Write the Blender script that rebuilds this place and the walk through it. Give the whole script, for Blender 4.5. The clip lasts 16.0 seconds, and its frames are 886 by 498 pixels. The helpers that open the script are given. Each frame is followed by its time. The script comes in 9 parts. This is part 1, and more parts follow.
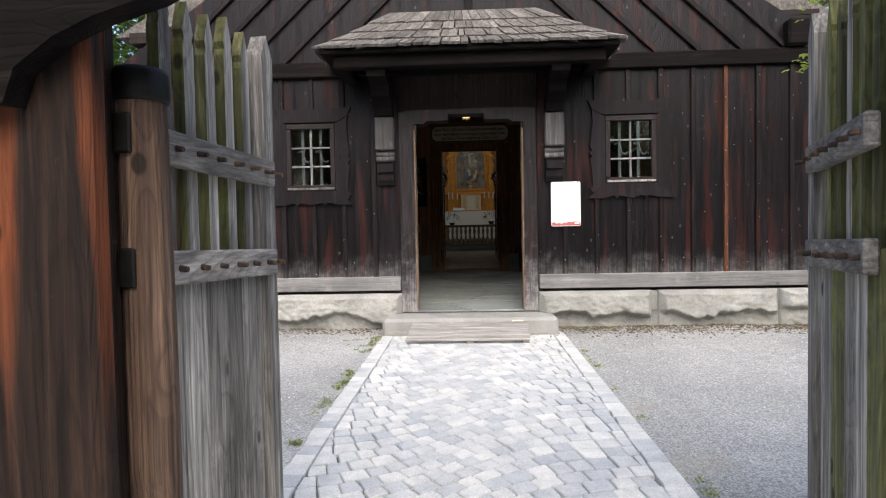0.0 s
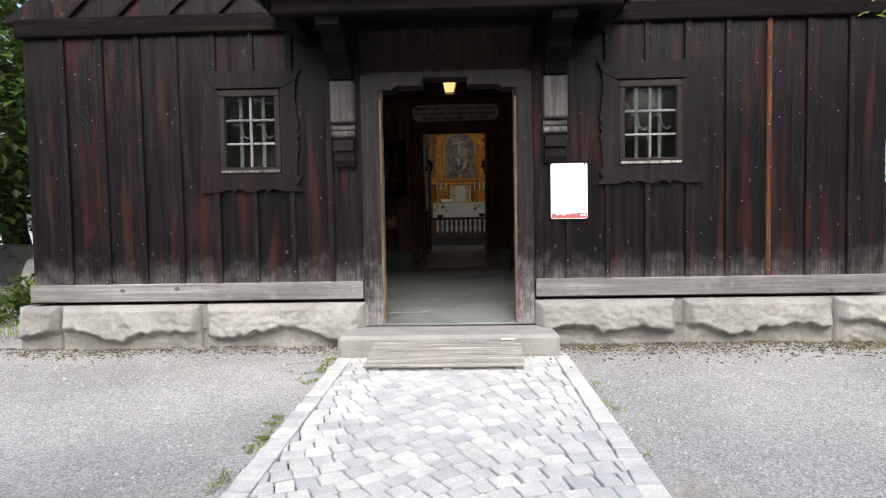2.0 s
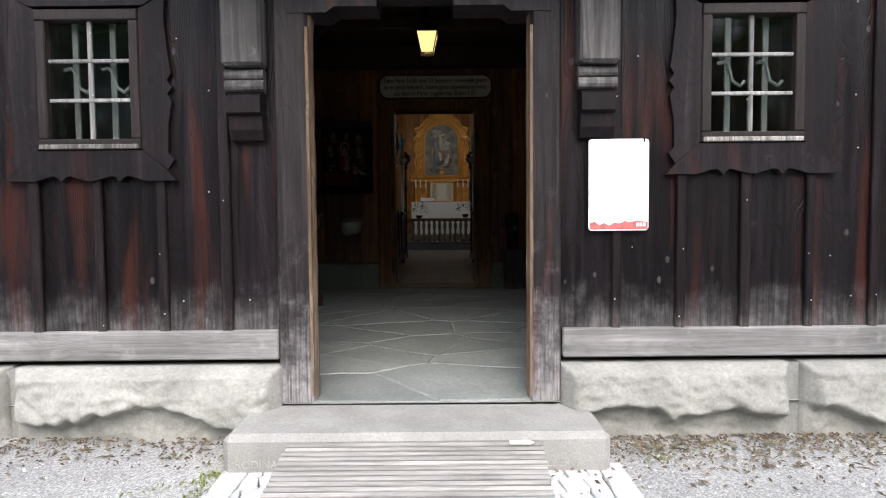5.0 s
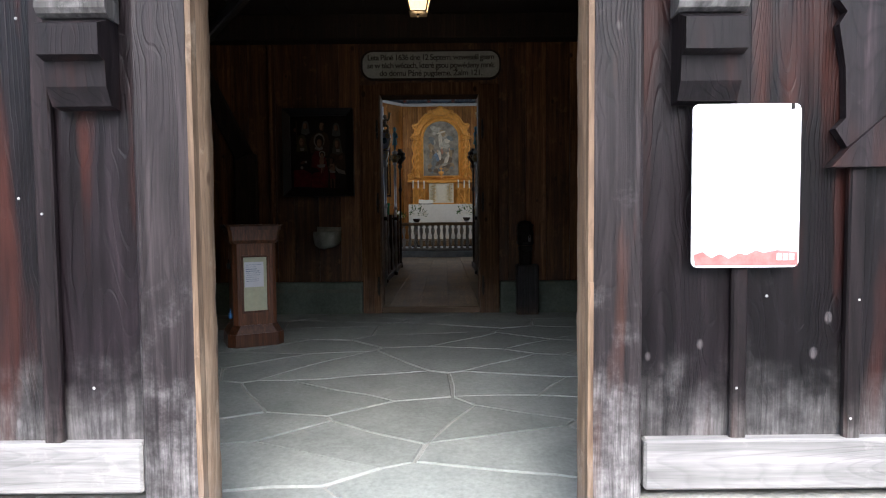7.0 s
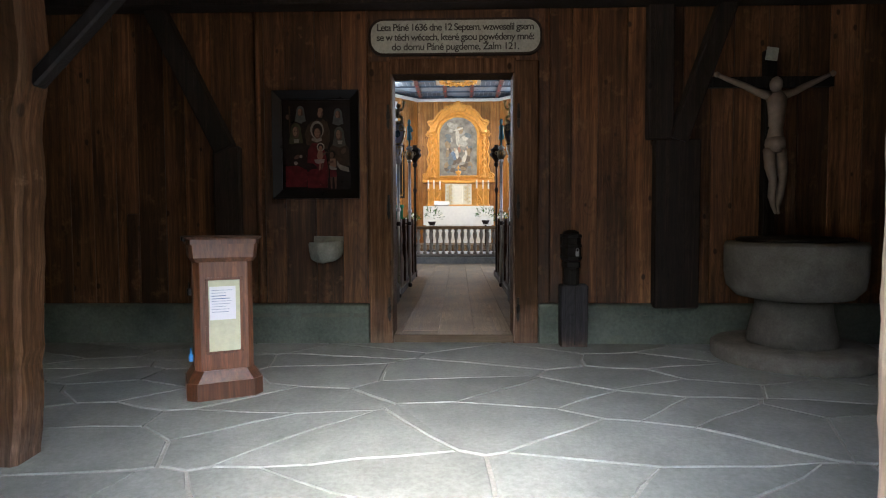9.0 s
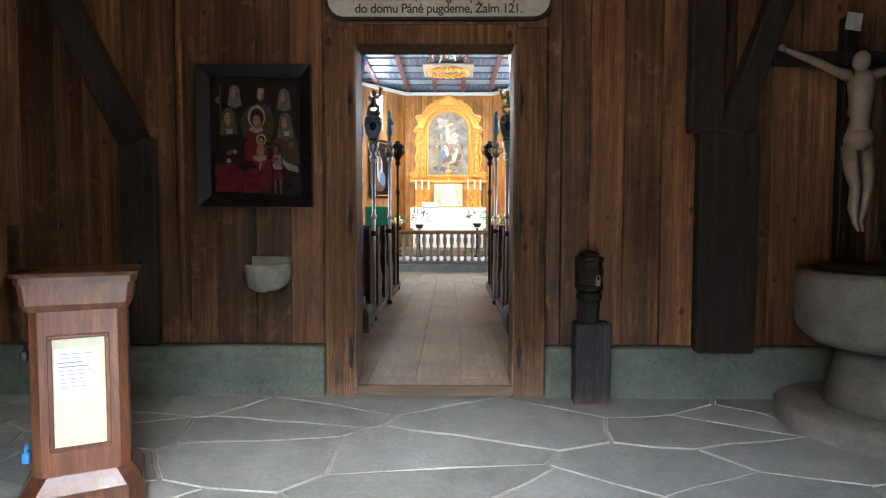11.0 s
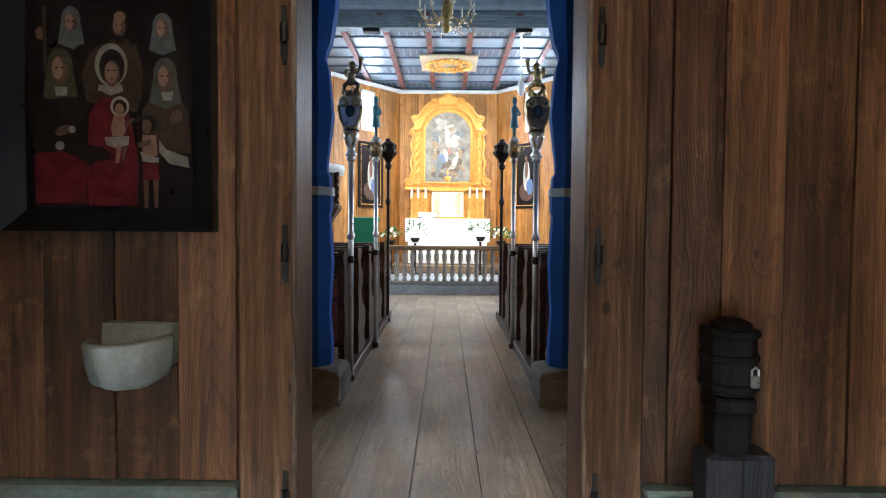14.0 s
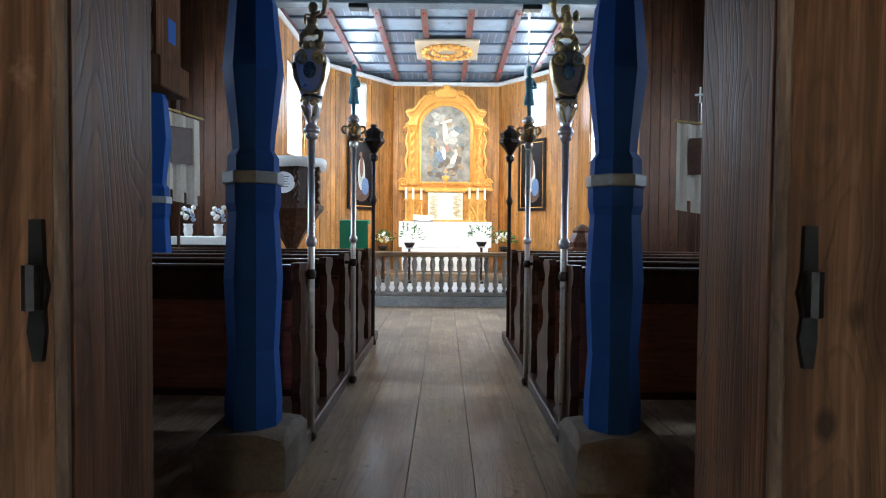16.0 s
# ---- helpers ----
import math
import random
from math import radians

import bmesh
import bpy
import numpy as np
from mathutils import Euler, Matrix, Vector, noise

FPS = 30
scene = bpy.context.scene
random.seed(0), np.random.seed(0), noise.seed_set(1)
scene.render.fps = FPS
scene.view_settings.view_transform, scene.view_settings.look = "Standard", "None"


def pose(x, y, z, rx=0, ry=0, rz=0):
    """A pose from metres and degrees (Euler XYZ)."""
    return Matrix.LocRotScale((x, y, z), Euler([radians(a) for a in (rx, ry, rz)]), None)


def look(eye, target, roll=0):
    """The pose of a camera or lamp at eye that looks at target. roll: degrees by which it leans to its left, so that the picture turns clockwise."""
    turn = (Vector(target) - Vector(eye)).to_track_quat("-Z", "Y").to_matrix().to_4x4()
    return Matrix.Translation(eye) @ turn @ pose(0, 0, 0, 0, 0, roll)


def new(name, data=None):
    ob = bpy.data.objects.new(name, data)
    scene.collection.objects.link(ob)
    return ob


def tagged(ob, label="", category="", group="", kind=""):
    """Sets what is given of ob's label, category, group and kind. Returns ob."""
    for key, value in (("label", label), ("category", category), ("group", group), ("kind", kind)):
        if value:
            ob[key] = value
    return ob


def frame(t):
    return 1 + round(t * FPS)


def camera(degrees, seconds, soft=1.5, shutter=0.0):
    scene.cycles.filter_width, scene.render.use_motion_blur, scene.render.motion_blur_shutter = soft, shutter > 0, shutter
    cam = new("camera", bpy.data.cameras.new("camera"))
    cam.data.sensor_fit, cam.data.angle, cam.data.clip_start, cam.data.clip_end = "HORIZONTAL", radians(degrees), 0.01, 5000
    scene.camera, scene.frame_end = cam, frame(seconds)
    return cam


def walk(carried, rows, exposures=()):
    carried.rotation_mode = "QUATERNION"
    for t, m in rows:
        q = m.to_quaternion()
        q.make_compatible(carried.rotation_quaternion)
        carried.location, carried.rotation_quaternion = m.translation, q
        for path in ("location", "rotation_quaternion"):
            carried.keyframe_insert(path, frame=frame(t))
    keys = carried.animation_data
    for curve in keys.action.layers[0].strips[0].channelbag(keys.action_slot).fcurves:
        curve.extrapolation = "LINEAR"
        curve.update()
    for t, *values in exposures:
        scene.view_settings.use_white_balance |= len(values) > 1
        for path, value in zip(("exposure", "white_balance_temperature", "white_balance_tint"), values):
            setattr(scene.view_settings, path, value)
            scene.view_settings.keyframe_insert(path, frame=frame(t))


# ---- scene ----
cam = camera(74.0, 16.0, 1.1)
PATH = [
    (0, (0.24, 0.451, 1.275), (0.146, 2.448, 1.205), -1.1),
    (0.5, (0.305, 0.757, 1.295), (0.22, 2.753, 1.204), -1.2),
    (1, (0.271, 1.041, 1.327), (0.193, 3.038, 1.235), -1.0),
    (1.5, (0.32, 1.355, 1.273), (0.246, 3.352, 1.187), -1.0),
    (2, (0.35, 1.703, 1.276), (0.281, 3.699, 1.18), -1.0),
    (2.5, (0.365, 2.016, 1.296), (0.308, 4.013, 1.191), -0.7),
    (3, (0.406, 2.388, 1.276), (0.36, 4.385, 1.17), -0.7),
    (3.5, (0.37, 2.716, 1.3), (0.335, 4.713, 1.194), -0.6),
    (4, (0.354, 3.024, 1.295), (0.333, 5.022, 1.191), -0.5),
    (6.5, (0.367, 4.699, 1.417), (0.366, 6.697, 1.319), -0.5),
    (7, (0.385, 5.017, 1.417), (0.377, 7.014, 1.32), -0.5),
    (7.5, (0.372, 5.317, 1.436), (0.325, 7.314, 1.341), -0.5),
    (8, (0.299, 5.566, 1.488), (0.25, 7.563, 1.387), -0.1),
    (8.5, (0.298, 5.854, 1.459), (0.248, 7.851, 1.365), -0.2),
    (9, (0.283, 6.116, 1.481), (0.23, 8.113, 1.386), -0.2),
    (9.5, (0.274, 6.394, 1.502), (0.232, 8.391, 1.406), -0.1),
    (12, (0.364, 7.758, 1.659), (0.355, 9.755, 1.556), 0.3),
    (12.5, (0.347, 8.034, 1.68), (0.349, 10.032, 1.581), 0.4),
    (13, (0.325, 8.346, 1.683), (0.316, 10.343, 1.584), 0.4),
    (13.5, (0.249, 8.6, 1.708), (0.233, 10.599, 1.625), 0.6),
    (14, (0.258, 8.863, 1.685), (0.247, 10.862, 1.612), 0.4),
    (14.5, (0.286, 9.172, 1.688), (0.283, 11.171, 1.614), 0.3),
    (15, (0.247, 9.428, 1.7), (0.257, 11.427, 1.635), 0.6),
    (15.5, (0.274, 9.728, 1.681), (0.289, 11.727, 1.621), 0.5),
    (16, (0.271, 10.009, 1.678), (0.266, 12.008, 1.62), 0.5),
]
EXPOSURES = [(0.0, 1.25, 6350, 10), (4.0, 1.3, 6250, 10), (6.5, 2.2, 5800, 10), (7.5, 2.8, 5800, 10), (8.0, 3.3, 5850, 10), (8.5, 3.9, 5900, 10), (9.0, 4.4, 5950, 10), (9.5, 4.7, 6000, 10), (12.0, 5.45, 5700, 8), (14.0, 5.45, 5550, 6), (16.0, 5.25, 5550, 6)]
walk(cam, [(t, look(eye, target, roll)) for t, eye, target, roll in PATH], EXPOSURES)

# ---- world, sun, large lights ----
SPOT_POWER = 13.0            # the two spotlights on the chancel beam
SUN_DIR = (47.0, 174.0)     # elevation, azimuth of the veiled sun
world = bpy.data.worlds.new("sky")
scene.world = world
world.use_nodes = True
_nt = world.node_tree
_sky = _nt.nodes.new("ShaderNodeTexSky")
_sky.sky_type = 'NISHITA'
_sky.sun_disc = False
_sky.sun_elevation = radians(SUN_DIR[0])
_sky.sun_rotation = radians(SUN_DIR[1])
_sky.air_density = 1.0
_sky.dust_density = 4.0
_bg = _nt.nodes["Background"]
_bg.inputs["Strength"].default_value = 0.14
_nt.links.new(_sky.outputs["Color"], _bg.inputs["Color"])
sun_data = bpy.data.lights.new("sun", 'SUN')
sun_data.energy, sun_data.angle, sun_data.color = 1.15, radians(80), (1.0, 0.96, 0.9)
sun = new("sun", sun_data)
_el, _az = radians(SUN_DIR[0]), radians(SUN_DIR[1])
sun.matrix_world = look((math.sin(_az) * math.cos(_el) * 30, math.cos(_az) * math.cos(_el) * 30, math.sin(_el) * 30), (0, 0, 0))


def area(name, eye, target, w, h, power, colour):
    d = bpy.data.lights.new(name, 'AREA')
    d.shape, d.size, d.size_y, d.energy, d.color = 'RECTANGLE', w, h, power, colour
    o = new(name, d)
    o.matrix_world = look(eye, target)
    return o


def bulb(name, at, power, colour, radius=0.03):
    d = bpy.data.lights.new(name, 'POINT')
    d.energy, d.color, d.shadow_soft_size = power, colour, radius
    o = new(name, d)
    o.location = at
    return o


# ---- helpers ----
def shader(name):
    m = bpy.data.materials.new(name)
    m.use_nodes = True
    nt = m.node_tree
    return m, nt, nt.nodes["Principled BSDF"]


def nd(nt, kind, **kw):
    n = nt.nodes.new(kind)
    for k, v in kw.items():
        if k == "op":
            n.operation = v
        elif k == "blend":
            n.blend_type = v
        else:
            n.inputs[k.replace("_", " ")].default_value = v
    return n


def lk(nt, a, b):
    nt.links.new(a, b)


def ramp(nt, src, stops):
    r = nt.nodes.new("ShaderNodeValToRGB")
    e = r.color_ramp.elements
    while len(e) < len(stops):
        e.new(0.5)
    for el, (p, c) in zip(e, stops):
        el.position = p
        el.color = (c, c, c, 1) if isinstance(c, (int, float)) else (*c, 1)
    lk(nt, src, r.inputs["Fac"])
    return r.outputs["Color"]


def mixc(nt, fac, a, b, blend='MIX'):
    n = nt.nodes.new("ShaderNodeMix")
    n.data_type, n.blend_type = 'RGBA', blend
    for sock, v in (("Factor", fac), ("A", a), ("B", b)):
        s = [i for i in n.inputs if i.name == sock and i.enabled][0]
        if isinstance(v, (int, float)):
            s.default_value = v
        elif isinstance(v, tuple):
            s.default_value = (*v, 1)
        else:
            lk(nt, v, s)
    return [o for o in n.outputs if o.enabled][0]


def coords(nt, shift=7.0):
    """Object coordinates, moved by each object's own random number so that alike pieces differ."""
    tc = nt.nodes.new("ShaderNodeTexCoord")
    oi = nt.nodes.new("ShaderNodeObjectInfo")
    mul = nd(nt, "ShaderNodeVectorMath", op='SCALE')
    mul.inputs[0].default_value = (3.7, 5.1, 4.3)
    lk(nt, oi.outputs["Random"], mul.inputs["Scale"])
    add = nd(nt, "ShaderNodeVectorMath", op='ADD')
    lk(nt, tc.outputs["Object"], add.inputs[0])
    lk(nt, mul.outputs[0], add.inputs[1])
    return tc.outputs["Object"], add.outputs[0], oi.outputs["Random"]


def bump(nt, bsdf, height, strength, distance=0.01):
    b = nd(nt, "ShaderNodeBump", Strength=strength, Distance=distance)
    lk(nt, height, b.inputs["Height"])
    lk(nt, b.outputs["Normal"], bsdf.inputs["Normal"])


def wood(name, dark, mid, light, axis=2, rough=0.75, streak=38.0, knots=True, fade=None, red=None, relief=0.35, pale=None, gloss=0.3, warp_by=1.0, knot=None, tone=(0.72, 1.22), knot_size=1.0, fibre=0.6, ring=0.4, ring_n=34.0):
    """Planks: grain stretched along an axis, knots, slow stains. fade = (z0, z1, colour, amount): bleached foot of the boards."""
    m, nt, p = shader(name)
    obj, vec, rnd = coords(nt)
    mp = nt.nodes.new("ShaderNodeMapping")
    sc = [streak, streak, streak]
    sc[axis] = streak * 0.035
    mp.inputs["Scale"].default_value = sc
    lk(nt, vec, mp.inputs["Vector"])
    warp = nd(nt, "ShaderNodeTexNoise", Scale=2.2, Detail=2.0)
    lk(nt, vec, warp.inputs["Vector"])
    wv = nd(nt, "ShaderNodeVectorMath", op='SCALE', Scale=warp_by)
    lk(nt, warp.outputs["Color"], wv.inputs[0])
    ad = nd(nt, "ShaderNodeVectorMath", op='ADD')
    lk(nt, mp.outputs[0], ad.inputs[0])
    lk(nt, wv.outputs[0], ad.inputs[1])
    grain = nd(nt, "ShaderNodeTexNoise", Scale=1.0, Detail=5.0, Roughness=0.62)
    lk(nt, ad.outputs[0], grain.inputs["Vector"])
    stain = nd(nt, "ShaderNodeTexNoise", Scale=1.6, Detail=4.0, Roughness=0.6)
    lk(nt, vec, stain.inputs["Vector"])
    col = ramp(nt, grain.outputs["Fac"], [(0.30, dark), (0.52, mid), (0.72, light)])
    kv = nt.nodes.new("ShaderNodeMapping")
    ks = [6.5, 6.5, 6.5]
    ks[axis] = 4.2
    kv.inputs["Scale"].default_value = ks
    lk(nt, vec, kv.inputs["Vector"])
    vo = nd(nt, "ShaderNodeTexVoronoi", Scale=1.0, Randomness=1.0)
    lk(nt, kv.outputs[0], vo.inputs["Vector"])
    # year rings: contour lines of a slow field that bulges round the knots
    rm = nt.nodes.new("ShaderNodeMapping")
    rs = [5.5, 5.5, 5.5]
    rs[axis] = 0.55
    rm.inputs["Scale"].default_value = rs
    lk(nt, vec, rm.inputs["Vector"])
    rf = nd(nt, "ShaderNodeTexNoise", Scale=1.0, Detail=1.5, Roughness=0.35)
    lk(nt, rm.outputs[0], rf.inputs["Vector"])
    bulge = nd(nt, "ShaderNodeMapRange", From_Min=0.0, From_Max=0.42, To_Min=0.05, To_Max=0.0)
    lk(nt, vo.outputs["Distance"], bulge.inputs["Value"])
    rsum = nd(nt, "ShaderNodeMath", op='ADD')
    lk(nt, rf.outputs["Fac"], rsum.inputs[0])
    lk(nt, bulge.outputs[0], rsum.inputs[1])
    rmul = nd(nt, "ShaderNodeMath", op='MULTIPLY')
    lk(nt, rsum.outputs[0], rmul.inputs[0])
    rmul.inputs[1].default_value = ring_n
    rings = nd(nt, "ShaderNodeMath", op='FRACT')
    lk(nt, rmul.outputs[0], rings.inputs[0])
    ring_h = ramp(nt, rings.outputs[0], [(0.0, 1.0), (0.62, 0.8), (0.86, 0.0), (1.0, 0.9)])
    col = mixc(nt, ring, col, ramp(nt, rings.outputs[0], [(0.0, 1.22), (0.6, 1.05), (0.86, 0.45), (1.0, 1.15)]), 'MULTIPLY')
    tone_c = ramp(nt, rnd, [(0.0, tone[0]), (1.0, tone[1])])
    col = mixc(nt, 1.0, col, tone_c, 'MULTIPLY')
    st = ramp(nt, stain.outputs["Fac"], [(0.3, 0.62), (0.7, 1.2)])
    col = mixc(nt, 1.0, col, st, 'MULTIPLY')
    if red:
        rn = nd(nt, "ShaderNodeTexNoise", Scale=1.0, Detail=3.0)
        m2 = nt.nodes.new("ShaderNodeMapping")
        s2 = [9.0, 9.0, 9.0]
        s2[axis] = 0.9
        m2.inputs["Scale"].default_value = s2
        lk(nt, vec, m2.inputs["Vector"])
        lk(nt, m2.outputs[0], rn.inputs["Vector"])
        f = ramp(nt, rn.outputs["Fac"], [(red[0], 0.0), (min(1.0, red[0] + 0.14), red[2])])
        col = mixc(nt, f, col, red[1])
    if pale:
        pn = nd(nt, "ShaderNodeTexNoise", Scale=5.0, Detail=6.0, Roughness=0.7)
        lk(nt, vec, pn.inputs["Vector"])
        f = ramp(nt, pn.outputs["Fac"], [(pale[0], 0.0), (pale[0] + 0.16, pale[2])])
        col = mixc(nt, f, col, pale[1])
    if knots:
        kf = ramp(nt, vo.outputs["Distance"], [(0.085 * knot_size, 0.9), (0.125 * knot_size, 0.0)])
        col = mixc(nt, kf, col, knot or tuple(c * 0.55 for c in dark))
    if fade:
        fine_early = nd(nt, "ShaderNodeTexNoise", Scale=2.0, Detail=4.0, Roughness=0.7)
        lk(nt, ad.outputs[0], fine_early.inputs["Vector"])
        sx = nt.nodes.new("ShaderNodeSeparateXYZ")
        lk(nt, obj, sx.inputs[0])
        patch = nd(nt, "ShaderNodeTexNoise", Scale=7.0, Detail=5.0, Roughness=0.7)
        lk(nt, vec, patch.inputs["Vector"])
        rise = nd(nt, "ShaderNodeMath", op='MULTIPLY_ADD')
        lk(nt, patch.outputs["Fac"], rise.inputs[0])
        rise.inputs[1].default_value = 2.0 * (fade[1] - fade[0])
        rise.inputs[2].default_value = -0.95 * (fade[1] - fade[0])
        zed = nd(nt, "ShaderNodeMath", op='ADD')
        lk(nt, sx.outputs["Z"], zed.inputs[0])
        lk(nt, rise.outputs[0], zed.inputs[1])
        mr = nd(nt, "ShaderNodeMapRange", From_Min=fade[0], From_Max=fade[1], To_Min=1.0, To_Max=0.0)
        lk(nt, zed.outputs[0], mr.inputs["Value"])
        fn = ramp(nt, fine_early.outputs["Fac"], [(0.35, 0.35), (0.62, 1.0)])
        soft = nd(nt, "ShaderNodeMath", op='POWER')
        lk(nt, mr.outputs[0], soft.inputs[0])
        soft.inputs[1].default_value = 1.7
        mu = nd(nt, "ShaderNodeMath", op='MULTIPLY')
        lk(nt, soft.outputs[0], mu.inputs[0])
        lk(nt, fn, mu.inputs[1])
        m3 = nd(nt, "ShaderNodeMath", op='MULTIPLY')
        lk(nt, mu.outputs[0], m3.inputs[0])
        m3.inputs[1].default_value = fade[3]
        col = mixc(nt, m3.outputs[0], col, fade[2])
    fine = nd(nt, "ShaderNodeTexNoise", Scale=3.1, Detail=3.0, Roughness=0.7)
    lk(nt, ad.outputs[0], fine.inputs["Vector"])
    col = mixc(nt, fibre, col, ramp(nt, fine.outputs["Fac"], [(0.32, 0.55), (0.5, 1.0), (0.68, 1.5)]), 'MULTIPLY')
    lk(nt, col, p.inputs["Base Color"])
    rr = ramp(nt, grain.outputs["Fac"], [(0.3, rough - 0.12), (0.7, min(1.0, rough + 0.1))])
    lk(nt, rr, p.inputs["Roughness"])
    p.inputs["Specular IOR Level"].default_value = gloss
    bump(nt, p, mixc(nt, 0.3, mixc(nt, 0.45, grain.outputs["Fac"], fine.outputs["Fac"]), ring_h), relief, 0.006)
    return m


def mineral(name, stops, scale=6.0, fine=60.0, rough=0.85, relief=0.4, tone=(0.8, 1.15), spots=None, moss=None, dist=0.008, gloss=0.3, island=False):
    """Stone, gravel, plaster: broad mottling, fine grain, optional dark specks and green growth."""
    m, nt, p = shader(name)
    obj, vec, rnd = coords(nt)
    if island:
        rnd = nt.nodes.new("ShaderNodeNewGeometry").outputs["Random Per Island"]
    a = nd(nt, "ShaderNodeTexNoise", Scale=scale, Detail=6.0, Roughness=0.62)
    b = nd(nt, "ShaderNodeTexNoise", Scale=fine, Detail=3.0, Roughness=0.7)
    for n in (a, b):
        lk(nt, vec, n.inputs["Vector"])
    col = ramp(nt, a.outputs["Fac"], stops)
    g = ramp(nt, b.outputs["Fac"], [(0.25, 0.78), (0.75, 1.2)])
    col = mixc(nt, 1.0, col, g, 'MULTIPLY')
    col = mixc(nt, 1.0, col, ramp(nt, rnd, [(0.0, tone[0]), (1.0, tone[1])]), 'MULTIPLY')
    if spots:
        v = nd(nt, "ShaderNodeTexVoronoi", Scale=spots[0])
        lk(nt, vec, v.inputs["Vector"])
        sc = ramp(nt, v.outputs["Color"], [(0.2, spots[1]), (0.8, spots[2])])
        col = mixc(nt, spots[3], col, sc, 'MULTIPLY')
    if moss:
        mo = nd(nt, "ShaderNodeTexNoise", Scale=moss[0], Detail=5.0, Roughness=0.65)
        lk(nt, vec, mo.inputs["Vector"])
        col = mixc(nt, ramp(nt, mo.outputs["Fac"], [(moss[1], 0.0), (moss[1] + 0.12, moss[3])]), col, moss[2])
    lk(nt, col, p.inputs["Base Color"])
    p.inputs["Roughness"].default_value = rough
    p.inputs["Specular IOR Level"].default_value = gloss
    h = mixc(nt, 0.5, a.outputs["Fac"], b.outputs["Fac"])
    bump(nt, p, h, relief, dist)
    return m


def plain(name, colour, rough=0.5, metal=0.0, scale=25.0, vary=0.25, relief=0.08, glow=None, gloss=0.5):
    m, nt, p = shader(name)
    obj, vec, rnd = coords(nt)
    n = nd(nt, "ShaderNodeTexNoise", Scale=scale, Detail=5.0, Roughness=0.65)
    lk(nt, vec, n.inputs["Vector"])
    lo, hi = tuple(c * (1 - vary) for c in colour), tuple(min(1.0, c * (1 + vary)) for c in colour)
    lk(nt, ramp(nt, n.outputs["Fac"], [(0.3, lo), (0.7, hi)]), p.inputs["Base Color"])
    lk(nt, ramp(nt, n.outputs["Fac"], [(0.3, max(0.02, rough - 0.1)), (0.7, min(1, rough + 0.12))]), p.inputs["Roughness"])
    p.inputs["Metallic"].default_value = metal
    p.inputs["Specular IOR Level"].default_value = gloss
    if relief:
        bump(nt, p, n.outputs["Fac"], relief, 0.004)
    if glow:
        p.inputs["Emission Color"].default_value = (*glow[0], 1)
        p.inputs["Emission Strength"].default_value = glow[1]
    return m


def glass(name, tint=(0.9, 0.95, 0.95), rough=0.03, gloss=0.5):
    m, nt, p = shader(name)
    p.inputs["Base Color"].default_value = (*tint, 1)
    p.inputs["Roughness"].default_value = rough
    p.inputs["Transmission Weight"].default_value = 1.0
    p.inputs["IOR"].default_value = 1.45
    p.inputs["Specular IOR Level"].default_value = gloss
    return m


def link_mesh(name, bm, mats, parent=None, smooth=False):
    me = bpy.data.meshes.new(name)
    bm.normal_update()
    bm.to_mesh(me)
    bm.free()
    for mt in (mats if isinstance(mats, (list, tuple)) else [mats]):
        me.materials.append(mt)
    if smooth:
        me.polygons.foreach_set("use_smooth", [True] * len(me.polygons))
    ob = new(name, me)
    if parent is not None:
        ob.parent = parent
    return ob


def part(name, bm, material, parent, label="", smooth=False):
    ob = link_mesh(name, bm, material, parent, smooth)
    if label:
        ob["label"] = label
    return ob


def thing(name, label, category, group="", at=(0, 0, 0), kind="", turn=0.0):
    ob = new(name)
    ob.location = at
    ob.rotation_euler = (0, 0, radians(turn))
    return tagged(ob, label, category, group, kind)


def B():
    return bmesh.new()


def box(bm, x0, x1, y0, y1, z0, z1, bev=0.0, turn=None, mat=0):
    m = Matrix.Translation(((x0 + x1) / 2, (y0 + y1) / 2, (z0 + z1) / 2)) @ Matrix.Diagonal((x1 - x0, y1 - y0, z1 - z0, 1))
    if turn is not None:
        m = turn @ m
    r = bmesh.ops.create_cube(bm, size=1.0, matrix=m)
    vs = r["verts"]
    if bev:
        es = list({e for v in vs for e in v.link_edges})
        r2 = bmesh.ops.bevel(bm, geom=es, offset=bev, segments=1, affect='EDGES')
        fs = r2["faces"]
    if mat:
        for f in {f for v in bm.verts if v in set(vs) or True for f in v.link_faces} if not bev else bm.faces:
            f.material_index = mat
    return bm


def bar(bm, a, b, w, h, bev=0.0, up=(0, 0, 1)):
    """A squared timber from a to b."""
    a, b = Vector(a), Vector(b)
    d = b - a
    z = d.normalized()
    x = Vector(up).cross(z)
    if x.length < 1e-4:
        x = Vector((1, 0, 0))
    x.normalize()
    y = z.cross(x)
    rot = Matrix((x, y, z)).transposed().to_4x4()
    m = Matrix.Translation((a + b) / 2) @ rot
    return box(bm, -w / 2, w / 2, -h / 2, h / 2, -d.length / 2, d.length / 2, bev, m)


